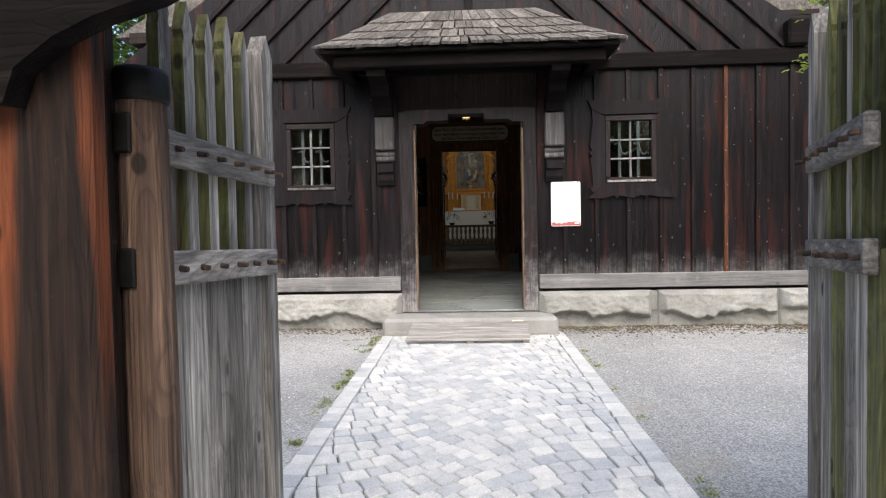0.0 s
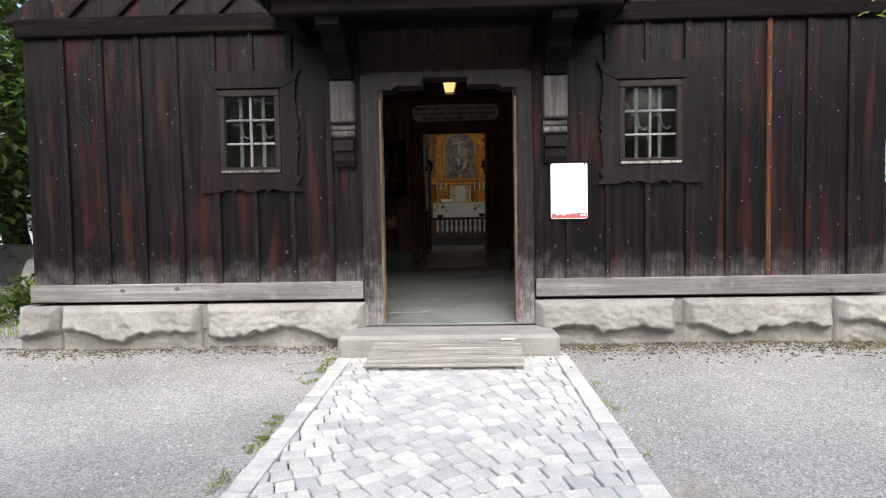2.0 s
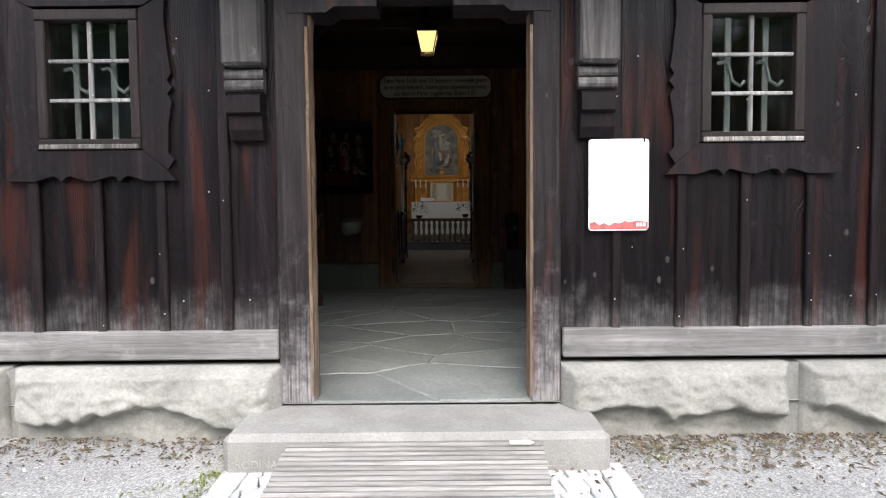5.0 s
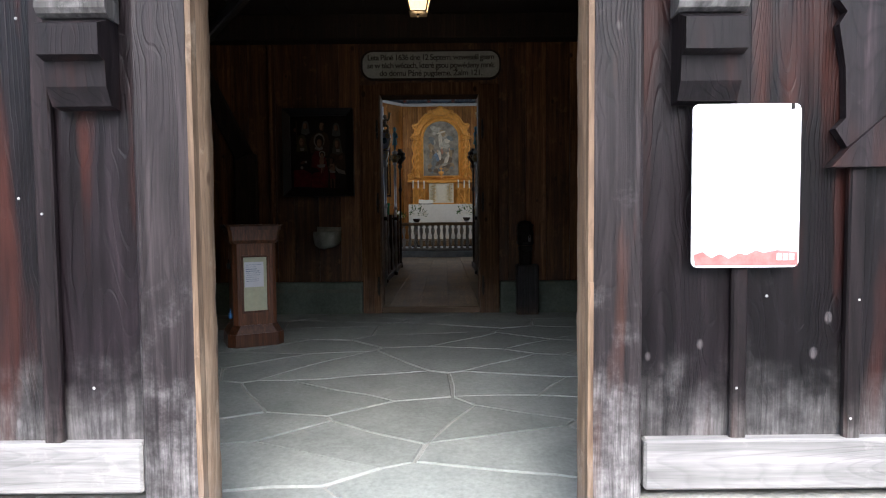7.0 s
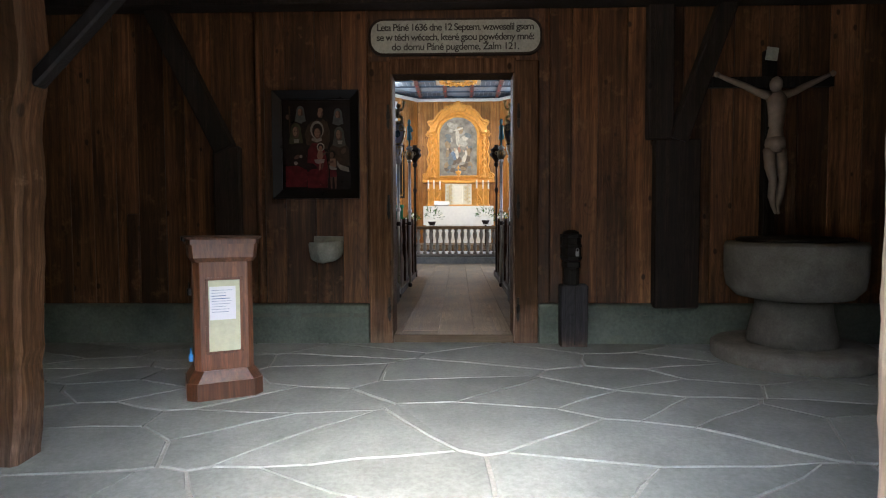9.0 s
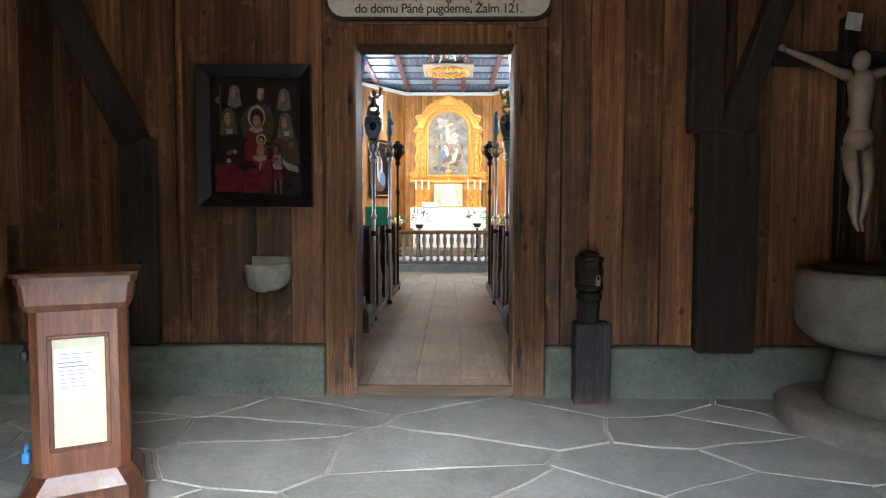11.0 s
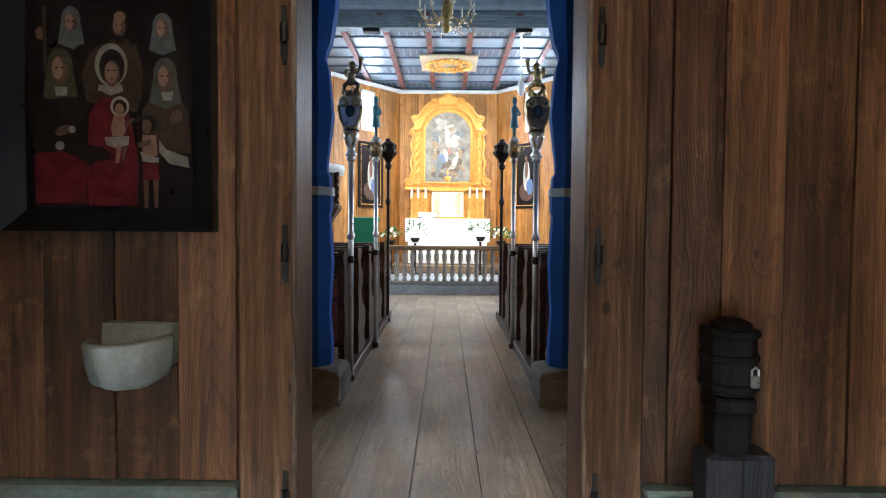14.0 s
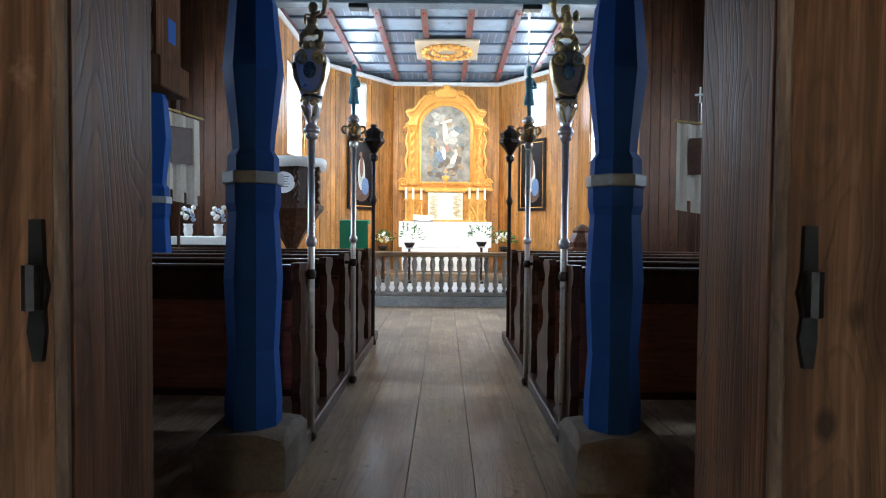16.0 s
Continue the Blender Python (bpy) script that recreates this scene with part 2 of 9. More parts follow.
def lathe(bm, prof, seg=16, at=(0, 0, 0), m=None, phase=0.0):
    """Turns (radius, height) pairs round the z axis."""
    rings = []
    for r, z in prof:
        ring = []
        for i in range(seg):
            a = 2 * math.pi * i / seg + phase
            v = Vector((at[0] + r * math.cos(a), at[1] + r * math.sin(a), at[2] + z))
            ring.append(bm.verts.new(m @ v if m is not None else v))
        rings.append(ring)
    for a, b in zip(rings, rings[1:]):
        for i in range(seg):
            j = (i + 1) % seg
            bm.faces.new((a[i], a[j], b[j], b[i]))
    bm.faces.new(list(reversed(rings[0])))
    bm.faces.new(rings[-1])
    return bm


def tube(bm, pts, r, seg=8):
    """A round bar along points; r is a number or one radius a point."""
    pts = [Vector(p) for p in pts]
    rings = []
    for i, p in enumerate(pts):
        d = (pts[min(i + 1, len(pts) - 1)] - pts[max(i - 1, 0)]).normalized()
        x = d.orthogonal().normalized() if i == 0 else (rings_x - d * rings_x.dot(d)).normalized()
        rings_x = x
        y = d.cross(x)
        rr = r[i] if isinstance(r, (list, tuple)) else r
        rings.append([bm.verts.new(p + (x * math.cos(2 * math.pi * k / seg) + y * math.sin(2 * math.pi * k / seg)) * rr) for k in range(seg)])
    for a, b in zip(rings, rings[1:]):
        for k in range(seg):
            j = (k + 1) % seg
            bm.faces.new((a[k], a[j], b[j], b[k]))
    bm.faces.new(list(reversed(rings[0])))
    bm.faces.new(rings[-1])
    return bm


def slab(bm, outline, depth, place):
    """An outline of (u, v) pairs given a thickness; place(u, v, w) puts it into the world."""
    n = len(outline)
    f = [bm.verts.new(place(u, v, 0.0)) for u, v in outline]
    k = [bm.verts.new(place(u, v, depth)) for u, v in outline]
    bm.faces.new(f)
    bm.faces.new(list(reversed(k)))
    for i in range(n):
        j = (i + 1) % n
        bm.faces.new((f[j], f[i], k[i], k[j]))
    return bm


def blob(bm, c, r, sub=2, m=None):
    mm = Matrix.Translation(c) @ Matrix.Diagonal((*(r if isinstance(r, tuple) else (r, r, r)), 1))
    bmesh.ops.create_icosphere(bm, subdivisions=sub, radius=1.0, matrix=mm if m is None else m @ mm)
    return bm


def words(name, text, size, at, mat, parent, rot=(90, 0, 0), align='CENTER', depth=0.0015, wide=1.0, bold=0.0):
    cu = bpy.data.curves.new(name, 'FONT')
    cu.body, cu.size, cu.align_x, cu.extrude, cu.space_character, cu.offset = text, size, align, depth, wide, bold
    tmp = bpy.data.objects.new(name + "_text", cu)
    scene.collection.objects.link(tmp)
    bpy.context.view_layer.update()
    me = bpy.data.meshes.new_from_object(tmp.evaluated_get(bpy.context.evaluated_depsgraph_get()))
    bpy.data.objects.remove(tmp)
    me.transform(pose(*at, *rot))
    me.materials.clear()
    me.materials.append(mat)
    ob = new(name, me)
    ob.parent = parent
    return ob


rng = random.Random(4)


def jit(a):
    return rng.uniform(-a, a)


# ---- materials ----
facade_wood = wood("facade_wood", (0.0024, 0.0017, 0.0020), (0.0056, 0.0037, 0.0047), (0.0125, 0.0084, 0.0104), rough=0.42, streak=30.0, warp_by=1.2, relief=0.75, fibre=0.35, ring=0.22,
                   red=(0.53, (0.036, 0.0105, 0.0072), 0.75), fade=(0.74, 1.04, (0.27, 0.26, 0.255), 0.45), pale=(0.63, (0.055, 0.050, 0.053), 0.45), knot=(0.060, 0.053, 0.054), knot_size=0.75, gloss=0.2, tone=(0.45, 1.45))
batten_wood = wood("batten_wood", (0.004, 0.0029, 0.0032), (0.0105, 0.0072, 0.0080), (0.026, 0.0178, 0.0190), rough=0.6, streak=70.0, warp_by=0.6, gloss=0.16, tone=(0.5, 1.5), fibre=0.5,
                   red=(0.60, (0.085, 0.023, 0.011), 0.6), fade=(0.74, 0.95, (0.17, 0.155, 0.148), 0.55), knots=False)
red_batten = wood("red_batten", (0.02, 0.008, 0.004), (0.10, 0.034, 0.014), (0.22, 0.085, 0.035), rough=0.7, streak=60.0, knots=False, pale=(0.6, (0.02, 0.012, 0.01), 0.8))
beam_wood = wood("beam_wood", (0.003, 0.0025, 0.0024), (0.008, 0.006, 0.0056), (0.019, 0.0145, 0.013), axis=0, rough=0.8, gloss=0.08)
trim_wood = wood("trim_wood", (0.0034, 0.0026, 0.0030), (0.0092, 0.0067, 0.0078), (0.024, 0.0178, 0.0200), rough=0.6, gloss=0.18, streak=34.0, fibre=0.35, red=(0.58, (0.045, 0.014, 0.009), 0.5), pale=(0.62, (0.085, 0.078, 0.079), 0.5))
sill_wood = wood("sill_wood", (0.14, 0.136, 0.132), (0.22, 0.214, 0.208), (0.31, 0.302, 0.295), axis=0, streak=30.0, warp_by=0.6, rough=0.85, pale=(0.58, (0.36, 0.345, 0.33), 0.6), ring=0.15, fibre=0.25)
jamb_wood = wood("jamb_wood", (0.0090, 0.0070, 0.0076), (0.022, 0.0172, 0.0184), (0.046, 0.0365, 0.0375), rough=0.5, streak=46.0, warp_by=1.2, relief=0.7, knot=(0.075, 0.066, 0.064), knot_size=0.8, fibre=0.4, ring=0.2, gloss=0.22,
                 red=(0.57, (0.10, 0.037, 0.020), 0.45), fade=(0.40, 1.15, (0.38, 0.365, 0.36), 0.9), pale=(0.62, (0.10, 0.092, 0.092), 0.5))
jamb_edge = wood("jamb_edge", (0.09, 0.058, 0.038), (0.19, 0.130, 0.085), (0.33, 0.245, 0.17), rough=0.7, streak=20.0, gloss=0.2, warp_by=1.6, fibre=0.25, ring=0.25, knot=(0.06, 0.035, 0.022), knot_size=1.1, pale=(0.58, (0.42, 0.34, 0.26), 0.6), fade=(0.40, 0.85, (0.30, 0.26, 0.23), 0.6))
grey_wood = wood("grey_wood", (0.08, 0.075, 0.069), (0.26, 0.246, 0.226), (0.50, 0.48, 0.45), rough=0.88, relief=0.6, streak=50.0, pale=(0.62, (0.44, 0.42, 0.38), 0.6), tone=(0.45, 1.35))
rail_wood = wood("rail_wood", (0.09, 0.083, 0.076), (0.22, 0.205, 0.19), (0.40, 0.38, 0.35), axis=1, rough=0.88, relief=0.6)
green_wood = wood("green_wood", (0.045, 0.047, 0.022), (0.12, 0.12, 0.05), (0.24, 0.235, 0.13), rough=0.9, relief=0.6, pale=(0.52, (0.19, 0.20, 0.06), 0.7))
post_wood = wood("post_wood", (0.022, 0.013, 0.009), (0.075, 0.046, 0.031), (0.17, 0.115, 0.08), rough=0.8, relief=0.8, streak=45.0, pale=(0.66, (0.34, 0.25, 0.17), 0.7))
gate_dark = wood("gate_dark", (0.006, 0.0042, 0.0036), (0.020, 0.012, 0.009), (0.05, 0.029, 0.02), rough=0.7, relief=0.7, streak=45.0, gloss=0.2, red=(0.52, (0.18, 0.052, 0.019), 0.85), pale=(0.64, (0.3, 0.2, 0.12), 0.5))
porch_wood = wood("porch_wood", (0.050, 0.021, 0.009), (0.115, 0.050, 0.020), (0.21, 0.100, 0.042), rough=0.5, streak=34.0, tone=(0.5, 1.55), gloss=0.3, knot=(0.028, 0.012, 0.006), knot_size=0.95, fibre=0.5, ring=0.42, red=(0.54, (0.020, 0.0088, 0.0048), 0.75), pale=(0.58, (0.26, 0.145, 0.065), 0.6), relief=0.4)
porch_beam = wood("porch_beam", (0.008, 0.0055, 0.0045), (0.022, 0.0145, 0.011), (0.046, 0.031, 0.023), rough=0.8)
door_frame_wood = wood("door_frame_wood", (0.045, 0.022, 0.011), (0.10, 0.050, 0.024), (0.19, 0.105, 0.055), rough=0.72, streak=42.0, gloss=0.1, ring=0.25, fibre=0.4, knot=(0.02, 0.010, 0.006), knot_size=1.2, pale=(0.64, (0.30, 0.20, 0.12), 0.5), fade=(0.5, 1.0, (0.30, 0.24, 0.2), 0.3))
pine = wood("pine", (0.26, 0.102, 0.019), (0.46, 0.205, 0.044), (0.60, 0.305, 0.085), rough=0.45, streak=30.0, relief=0.15, gloss=0.5, fibre=0.35, ring=0.35, knot=(0.13, 0.045, 0.012), knot_size=0.9)
nave_wood = wood("nave_wood", (0.036, 0.013, 0.005), (0.075, 0.029, 0.011), (0.125, 0.053, 0.021), rough=0.6, streak=30.0, relief=0.15)
floor_plank = wood("floor_plank", (0.22, 0.158, 0.10), (0.345, 0.258, 0.17), (0.46, 0.36, 0.255), axis=1, rough=0.46, streak=26.0, relief=0.2, gloss=0.5, fibre=0.35, ring=0.4, knot_size=0.7, tone=(0.85, 1.12))
pew_wood = wood("pew_wood", (0.022, 0.009, 0.005), (0.055, 0.022, 0.011), (0.10, 0.045, 0.022), rough=0.42, streak=30.0, relief=0.12, gloss=0.2)
pew_panel = wood("pew_panel", (0.12, 0.032, 0.014), (0.20, 0.060, 0.026), (0.28, 0.095, 0.042), axis=0, rough=0.4, streak=30.0, relief=0.1, gloss=0.5)
lectern_wood = wood("lectern_wood", (0.06, 0.020, 0.009), (0.115, 0.042, 0.018), (0.19, 0.075, 0.034), rough=0.4, streak=34.0, relief=0.1, knots=False, gloss=0.5)
mat_wood = wood("mat_wood", (0.27, 0.26, 0.24), (0.36, 0.347, 0.325), (0.45, 0.437, 0.41), axis=0, rough=0.85, knots=False, ring=0.08, fibre=0.35, tone=(0.85, 1.15))
black_wood = wood("black_wood", (0.005, 0.0042, 0.0042), (0.012, 0.0098, 0.0092), (0.028, 0.023, 0.021), rough=0.6, gloss=0.15, knots=False)
log_wood = wood("log_wood", (0.009, 0.0085, 0.010), (0.022, 0.021, 0.025), (0.05, 0.046, 0.05), rough=0.75, relief=0.6, fade=(0.5, 0.62, (0.16, 0.10, 0.07), 0.7))
bracket_wood = wood("bracket_wood", (0.035, 0.032, 0.031), (0.09, 0.084, 0.081), (0.20, 0.19, 0.183), rough=0.8, streak=24.0, knots=False, fibre=0.25, ring=0.15, pale=(0.56, (0.25, 0.24, 0.23), 0.6))
threshold_wood = wood("threshold_wood", (0.07, 0.05, 0.034), (0.12, 0.088, 0.06), (0.17, 0.13, 0.09), axis=0, knots=False, ring=0.15, fibre=0.35)
shingle_wood = wood("shingle_wood", (0.07, 0.062, 0.055), (0.15, 0.135, 0.12), (0.25, 0.23, 0.205), axis=1, rough=0.9, streak=30.0, relief=0.6, knots=False)
gravel = mineral("gravel", [(0.3, (0.27, 0.272, 0.265)), (0.7, (0.43, 0.43, 0.415))], scale=0.7, fine=90.0, rough=0.95, relief=0.9,
                 spots=(120.0, 0.42, 1.38, 0.62), moss=(0.9, 0.62, (0.34, 0.30, 0.22), 0.6), dist=0.012)
sett_stone = mineral("sett_stone", [(0.25, (0.41, 0.424, 0.436)), (0.75, (0.63, 0.635, 0.625))], scale=7.0, fine=110.0, relief=0.45, tone=((0.80, 0.82, 0.84), (1.14, 1.12, 1.06)), dist=0.006, gloss=0.25)
sett_rest = mineral("sett_rest", [(0.25, (0.41, 0.424, 0.436)), (0.75, (0.63, 0.635, 0.625))], scale=7.0, fine=110.0, relief=0.45, tone=((0.80, 0.82, 0.84), (1.14, 1.12, 1.06)), dist=0.006, gloss=0.25, island=True)
joint_sand = mineral("joint_sand", [(0.3, (0.11, 0.108, 0.10)), (0.7, (0.21, 0.206, 0.192))], scale=5.0, fine=120.0, rough=0.95, relief=0.8, moss=(3.0, 0.62, (0.09, 0.11, 0.04), 0.6))
plinth_stone = mineral("plinth_stone", [(0.25, (0.20, 0.197, 0.18)), (0.75, (0.38, 0.375, 0.345))], scale=3.5, fine=55.0, relief=0.6, moss=(2.0, 0.63, (0.24, 0.22, 0.16), 0.6), dist=0.012)
step_stone = mineral("step_stone", [(0.3, (0.29, 0.285, 0.265)), (0.7, (0.42, 0.415, 0.39))], scale=4.0, fine=90.0, relief=0.35)
flag_stone = mineral("flag_stone", [(0.25, (0.165, 0.18, 0.173)), (0.75, (0.28, 0.30, 0.287))], scale=3.2, fine=45.0, rough=0.62, relief=0.25, tone=(0.82, 1.12), gloss=0.4)
mortar = mineral("mortar", [(0.3, (0.25, 0.255, 0.24)), (0.7, (0.37, 0.372, 0.35))], scale=8.0, fine=90.0, relief=0.5)
green_plaster = mineral("green_plaster", [(0.25, (0.052, 0.066, 0.056)), (0.75, (0.13, 0.155, 0.13))], scale=2.5, fine=40.0, rough=0.85, relief=0.25, moss=(4.0, 0.6, (0.14, 0.13, 0.09), 0.5))
font_stone = mineral("font_stone", [(0.3, (0.085, 0.080, 0.068)), (0.7, (0.16, 0.152, 0.13))], scale=7.0, fine=70.0, relief=0.5)
basin_stone = mineral("basin_stone", [(0.3, (0.18, 0.195, 0.178)), (0.7, (0.36, 0.37, 0.335))], scale=9.0, fine=60.0, relief=0.5)
base_stone = mineral("base_stone", [(0.3, (0.115, 0.095, 0.075)), (0.7, (0.21, 0.178, 0.145))], scale=6.0, fine=60.0, relief=0.3)
white_paint = plain("white_paint", (0.72, 0.72, 0.70), 0.55, vary=0.06)
iron = plain("iron", (0.02, 0.019, 0.018), 0.5, 0.8, vary=0.4)
bar_iron = plain("bar_iron", (0.24, 0.24, 0.235), 0.6, 0.2, vary=0.2)
split_shade = plain("split_shade", (0.012, 0.012, 0.012), 0.9)
pane_glass = glass("pane_glass", (0.55, 0.6, 0.58), 0.06, 0.12)

# ---- setting: ground, path ----
def ground_z(y):
    return 0.2 + 0.015 * (max(-60.0, min(y, 6.6)) - 6.4)


def porch_z(y):
    return 0.392 + 0.05 * (min(max(y, 6.6), 8.9) - 6.75)


NAVE_Z = 0.56


def sheet(name, xs, ys, zf, mat, label):
    bm = B()
    g = [[bm.verts.new((x, y, zf(x, y))) for x in xs] for y in ys]
    for a, b in zip(g, g[1:]):
        for i in range(len(xs) - 1):
            bm.faces.new((a[i], a[i + 1], b[i + 1], b[i]))
    return tagged(link_mesh(name, bm, mat, None, True), label, "ground", kind="structure")


def rough_z(x, y):
    n = noise.noise(Vector((x * 0.9, y * 0.9, 0))) * 0.018 + noise.noise(Vector((x * 3.1, y * 3.1, 4))) * 0.006
    if -0.75 < x < 1.27 and 0.5 < y < 6.6:
        n = -0.03
    return ground_z(y) + n


_xs = [-900, -200, -60, -25, -14] + [-9 + 0.25 * i for i in range(73)] + [14, 25, 60, 200, 900]
_ys = [-900, -200, -60, -20, -8] + [-3 + 0.25 * i for i in range(45)] + [9, 12, 18, 30, 60, 200, 900]
ground = sheet("ground", _xs, _ys, rough_z, gravel, "pale grey trodden gravel yard in front of the church")

PATH_L, PATH_R = -0.66, 1.165
path = tagged(new("cobbled_path"), "pale granite sett path laid diagonally between edge rows", "path", kind="structure")
bm = B()
box(bm, PATH_L - 0.004, PATH_R + 0.004, -2.6, 6.42, ground_z(2) - 0.3, ground_z(2) - 0.26)
for v in bm.verts:
    if v.co.z > ground_z(2) - 0.27:
        v.co.z = ground_z(v.co.y) - 0.016
part("joint_bed", bm, joint_sand, path, "sandy joints with a little moss")


def sett_into(bm, poly, z):
    """One stone: a cushioned top on short sides, from its outline."""
    cx, cy = sum(p[0] for p in poly) / len(poly), sum(p[1] for p in poly) / len(poly)
    rings = []
    for shrink, dz in ((0.0034, -0.030), (0.0040, -0.005), (0.009, 0.0)):
        ring = []
        for x, y in poly:
            d = max(0.02, math.hypot(x - cx, y - cy))
            k = 1 - shrink * 1.3 / d
            ring.append(bm.verts.new((cx + (x - cx) * k, cy + (y - cy) * k, z[0] + dz + z[1] * (x - cx) + z[2] * (y - cy))))
        rings.append(ring)
    n = len(poly)
    for a, b in zip(rings, rings[1:]):
        for i in range(n):
            j = (i + 1) % n
            bm.faces.new((a[i], a[j], b[j], b[i]))
    bm.faces.new(rings[-1])
    return bm


def clip_x(poly, xa, sign):
    out = []
    for a, b in zip(poly, poly[1:] + poly[:1]):
        da, db = sign * (a[0] - xa), sign * (b[0] - xa)
        if da >= 0:
            out.append(a)
        if da * db < 0:
            t = da / (da - db)
            out.append((xa, a[1] + (b[1] - a[1]) * t))
    return out


def poly_area(p):
    return 0.5 * sum(a[0] * b[1] - b[0] * a[1] for a, b in zip(p, p[1:] + p[:1]))

# ---- the church's front wall ----
FACE = 6.75
XL, XR = -3.44, 3.88
DX0, DX1, DZ0, DZ1 = -0.335, 0.80, 0.385, 2.385
WINS = [(-1.70, -1.215, 1.735, 2.40), (1.69, 2.175, 1.745, 2.40)]


def holed_wall(bm, x0, x1, z0, z1, y0, y1, holes):
    """A wall of thickness y0..y1 with rectangular openings through it (x0, x1, z0, z1)."""
    xs = sorted({x0, x1, *[h[0] for h in holes], *[h[1] for h in holes]})
    for a, b in zip(xs, xs[1:]):
        cuts = sorted((h[2], h[3]) for h in holes if h[0] <= a + 1e-6 and h[1] >= b - 1e-6)
        z = z0
        for c0, c1 in cuts:
            if c0 > z + 1e-6:
                box(bm, a, b, y0, y1, z, c0)
            z = c1
        if z < z1 - 1e-6:
            box(bm, a, b, y0, y1, z, z1)
    return bm


wall_front = link_mesh("wall_front", holed_wall(B(), XL, XR, 0.60, 3.055, FACE + 0.03, FACE + 0.15,
                       [(DX0 - 0.16, DX1 + 0.16, 0.0, DZ1 + 0.15)] + [(a, b, c, d) for a, b, c, d in WINS]), porch_beam)
tagged(wall_front, "dark weathered board-and-batten timber church front wall", "wall", kind="structure")

# boards and battens
edges_l = [XL] + [-3.087 + 0.3294 * i for i in range(8)] + [-0.505]
edges_r = [0.955] + [1.245 + 0.3335 * i for i in range(8)] + [XR]


def in_hole(a, b, holes):
    return [(c, d) for p, q, c, d in holes if a < q and b > p]


frames = [(p - 0.14, q + 0.14, c - 0.15, d + 0.13) for p, q, c, d in WINS]
for es in (edges_l, edges_r):
    for a, b in zip(es, es[1:]):
        segs, z = [], 0.765
        for c, d in sorted(in_hole(a + 0.02, b - 0.02, WINS)):
            segs.append((z, c - 0.02))
            z = d + 0.02
        segs.append((z, 2.905))
        for z0, z1 in segs:
            bm = B()
            dy = jit(0.004)
            box(bm, a + 0.004, b - 0.004, FACE + dy, FACE + 0.03, z0, z1, 0.003)
            part("board", bm, facade_wood, wall_front)
    for a in es[1:-1]:
        hs = in_hole(a - 0.02, a + 0.02, frames)
        segs, z = [], 0.75 - rng.uniform(0, 0.012)
        for c, d in hs:
            segs.append((z, c))
            z = d
        segs.append((z, 2.905))
        for z0, z1 in segs:
            bm = B()
            w = rng.uniform(0.021, 0.029)
            box(bm, a - w, a + w, FACE - 0.026 + jit(0.003), FACE - 0.001, z0, z1, 0.006)
            part("batten", bm, red_batten if abs(a - 2.93) < 0.1 else batten_wood, wall_front)

# sill timbers and the stone plinth
sill_beam = tagged(new("sill_beam"), "silvery bleached timber sill along the wall foot", "beam", kind="structure")
for a, b in ((XL - 0.02, -0.515), (0.965, XR + 0.02)):
    bm = B()
    box(bm, a, b, FACE - 0.035, FACE + 0.16, 0.615, 0.768, 0.008)
    part("timber", bm, sill_wood, sill_beam)

plinth = tagged(new("plinth_wall"), "rough quarry-faced pale stone plinth under the timber wall", "plinth", kind="structure")


def plinth_block(x0, x1, seed):
    bm = B()
    nx, nz = max(6, int((x1 - x0) / 0.014)), 40
    z0, z1 = 0.16, 0.585
    grid = []
    for j in range(nz + 1):
        row = []
        for i in range(nx + 1):
            u, v = i / nx, j / nz
            xx, zz = x0 + (x1 - x0) * u, z0 + (z1 - z0) * v
            edge = min(u * (x1 - x0), (1 - u) * (x1 - x0), (1 - v) * (z1 - z0) * 1.4, 0.07) / 0.07
            n = noise.noise(Vector((xx * 3.2, zz * 5.5, seed))) + 0.5 * noise.noise(Vector((xx * 8, zz * 11, seed + 5)))
            cut = 0.315 + 0.13 * noise.noise(Vector((xx * 2.1, 2.0, seed))) + 0.03 * noise.noise(Vector((xx * 13, zz * 6, seed)))
            q = max(0.0, min(1.0, (zz - cut) / 0.06))
            shelf = 0.10 * q * q * (3 - 2 * q) * (1 - 0.55 * max(0.0, (zz - cut) / 0.3))
            fine = 0.010 * noise.noise(Vector((xx * 22, zz * 26, seed))) + 0.02 * abs(noise.noise(Vector((xx * 9, zz * 12, seed + 9))))
            out = (0.015 + 0.019 * n + shelf + fine) * max(0.0, min(1.0, edge * 1.2))
            row.append(bm.verts.new((xx, FACE - 0.055 - out, zz)))
        grid.append(row)
    for a, b in zip(grid, grid[1:]):
        for i in range(nx):
            bm.faces.new((a[i], a[i + 1], b[i + 1], b[i]))
    # top, ends and back
    top = grid[-1]
    back_t = [bm.verts.new((v.co.x, FACE + 0.14, z1)) for v in top]
    for i in range(nx):
        bm.faces.new((top[i], top[i + 1], back_t[i + 1], back_t[i]))
    lo = [bm.verts.new((x0, FACE + 0.14, z0)), bm.verts.new((x1, FACE + 0.14, z0))]
    bm.faces.new([r[0] for r in reversed(grid)] + [lo[0], back_t[0]][::1])
    bm.faces.new([r[-1] for r in grid] + [back_t[-1], lo[1]])
    bm.faces.new([lo[0], lo[1]] + list(reversed(back_t)))
    bmesh.ops.recalc_face_normals(bm, faces=bm.faces)
    return part("stone", bm, plinth_stone, plinth, "", True)


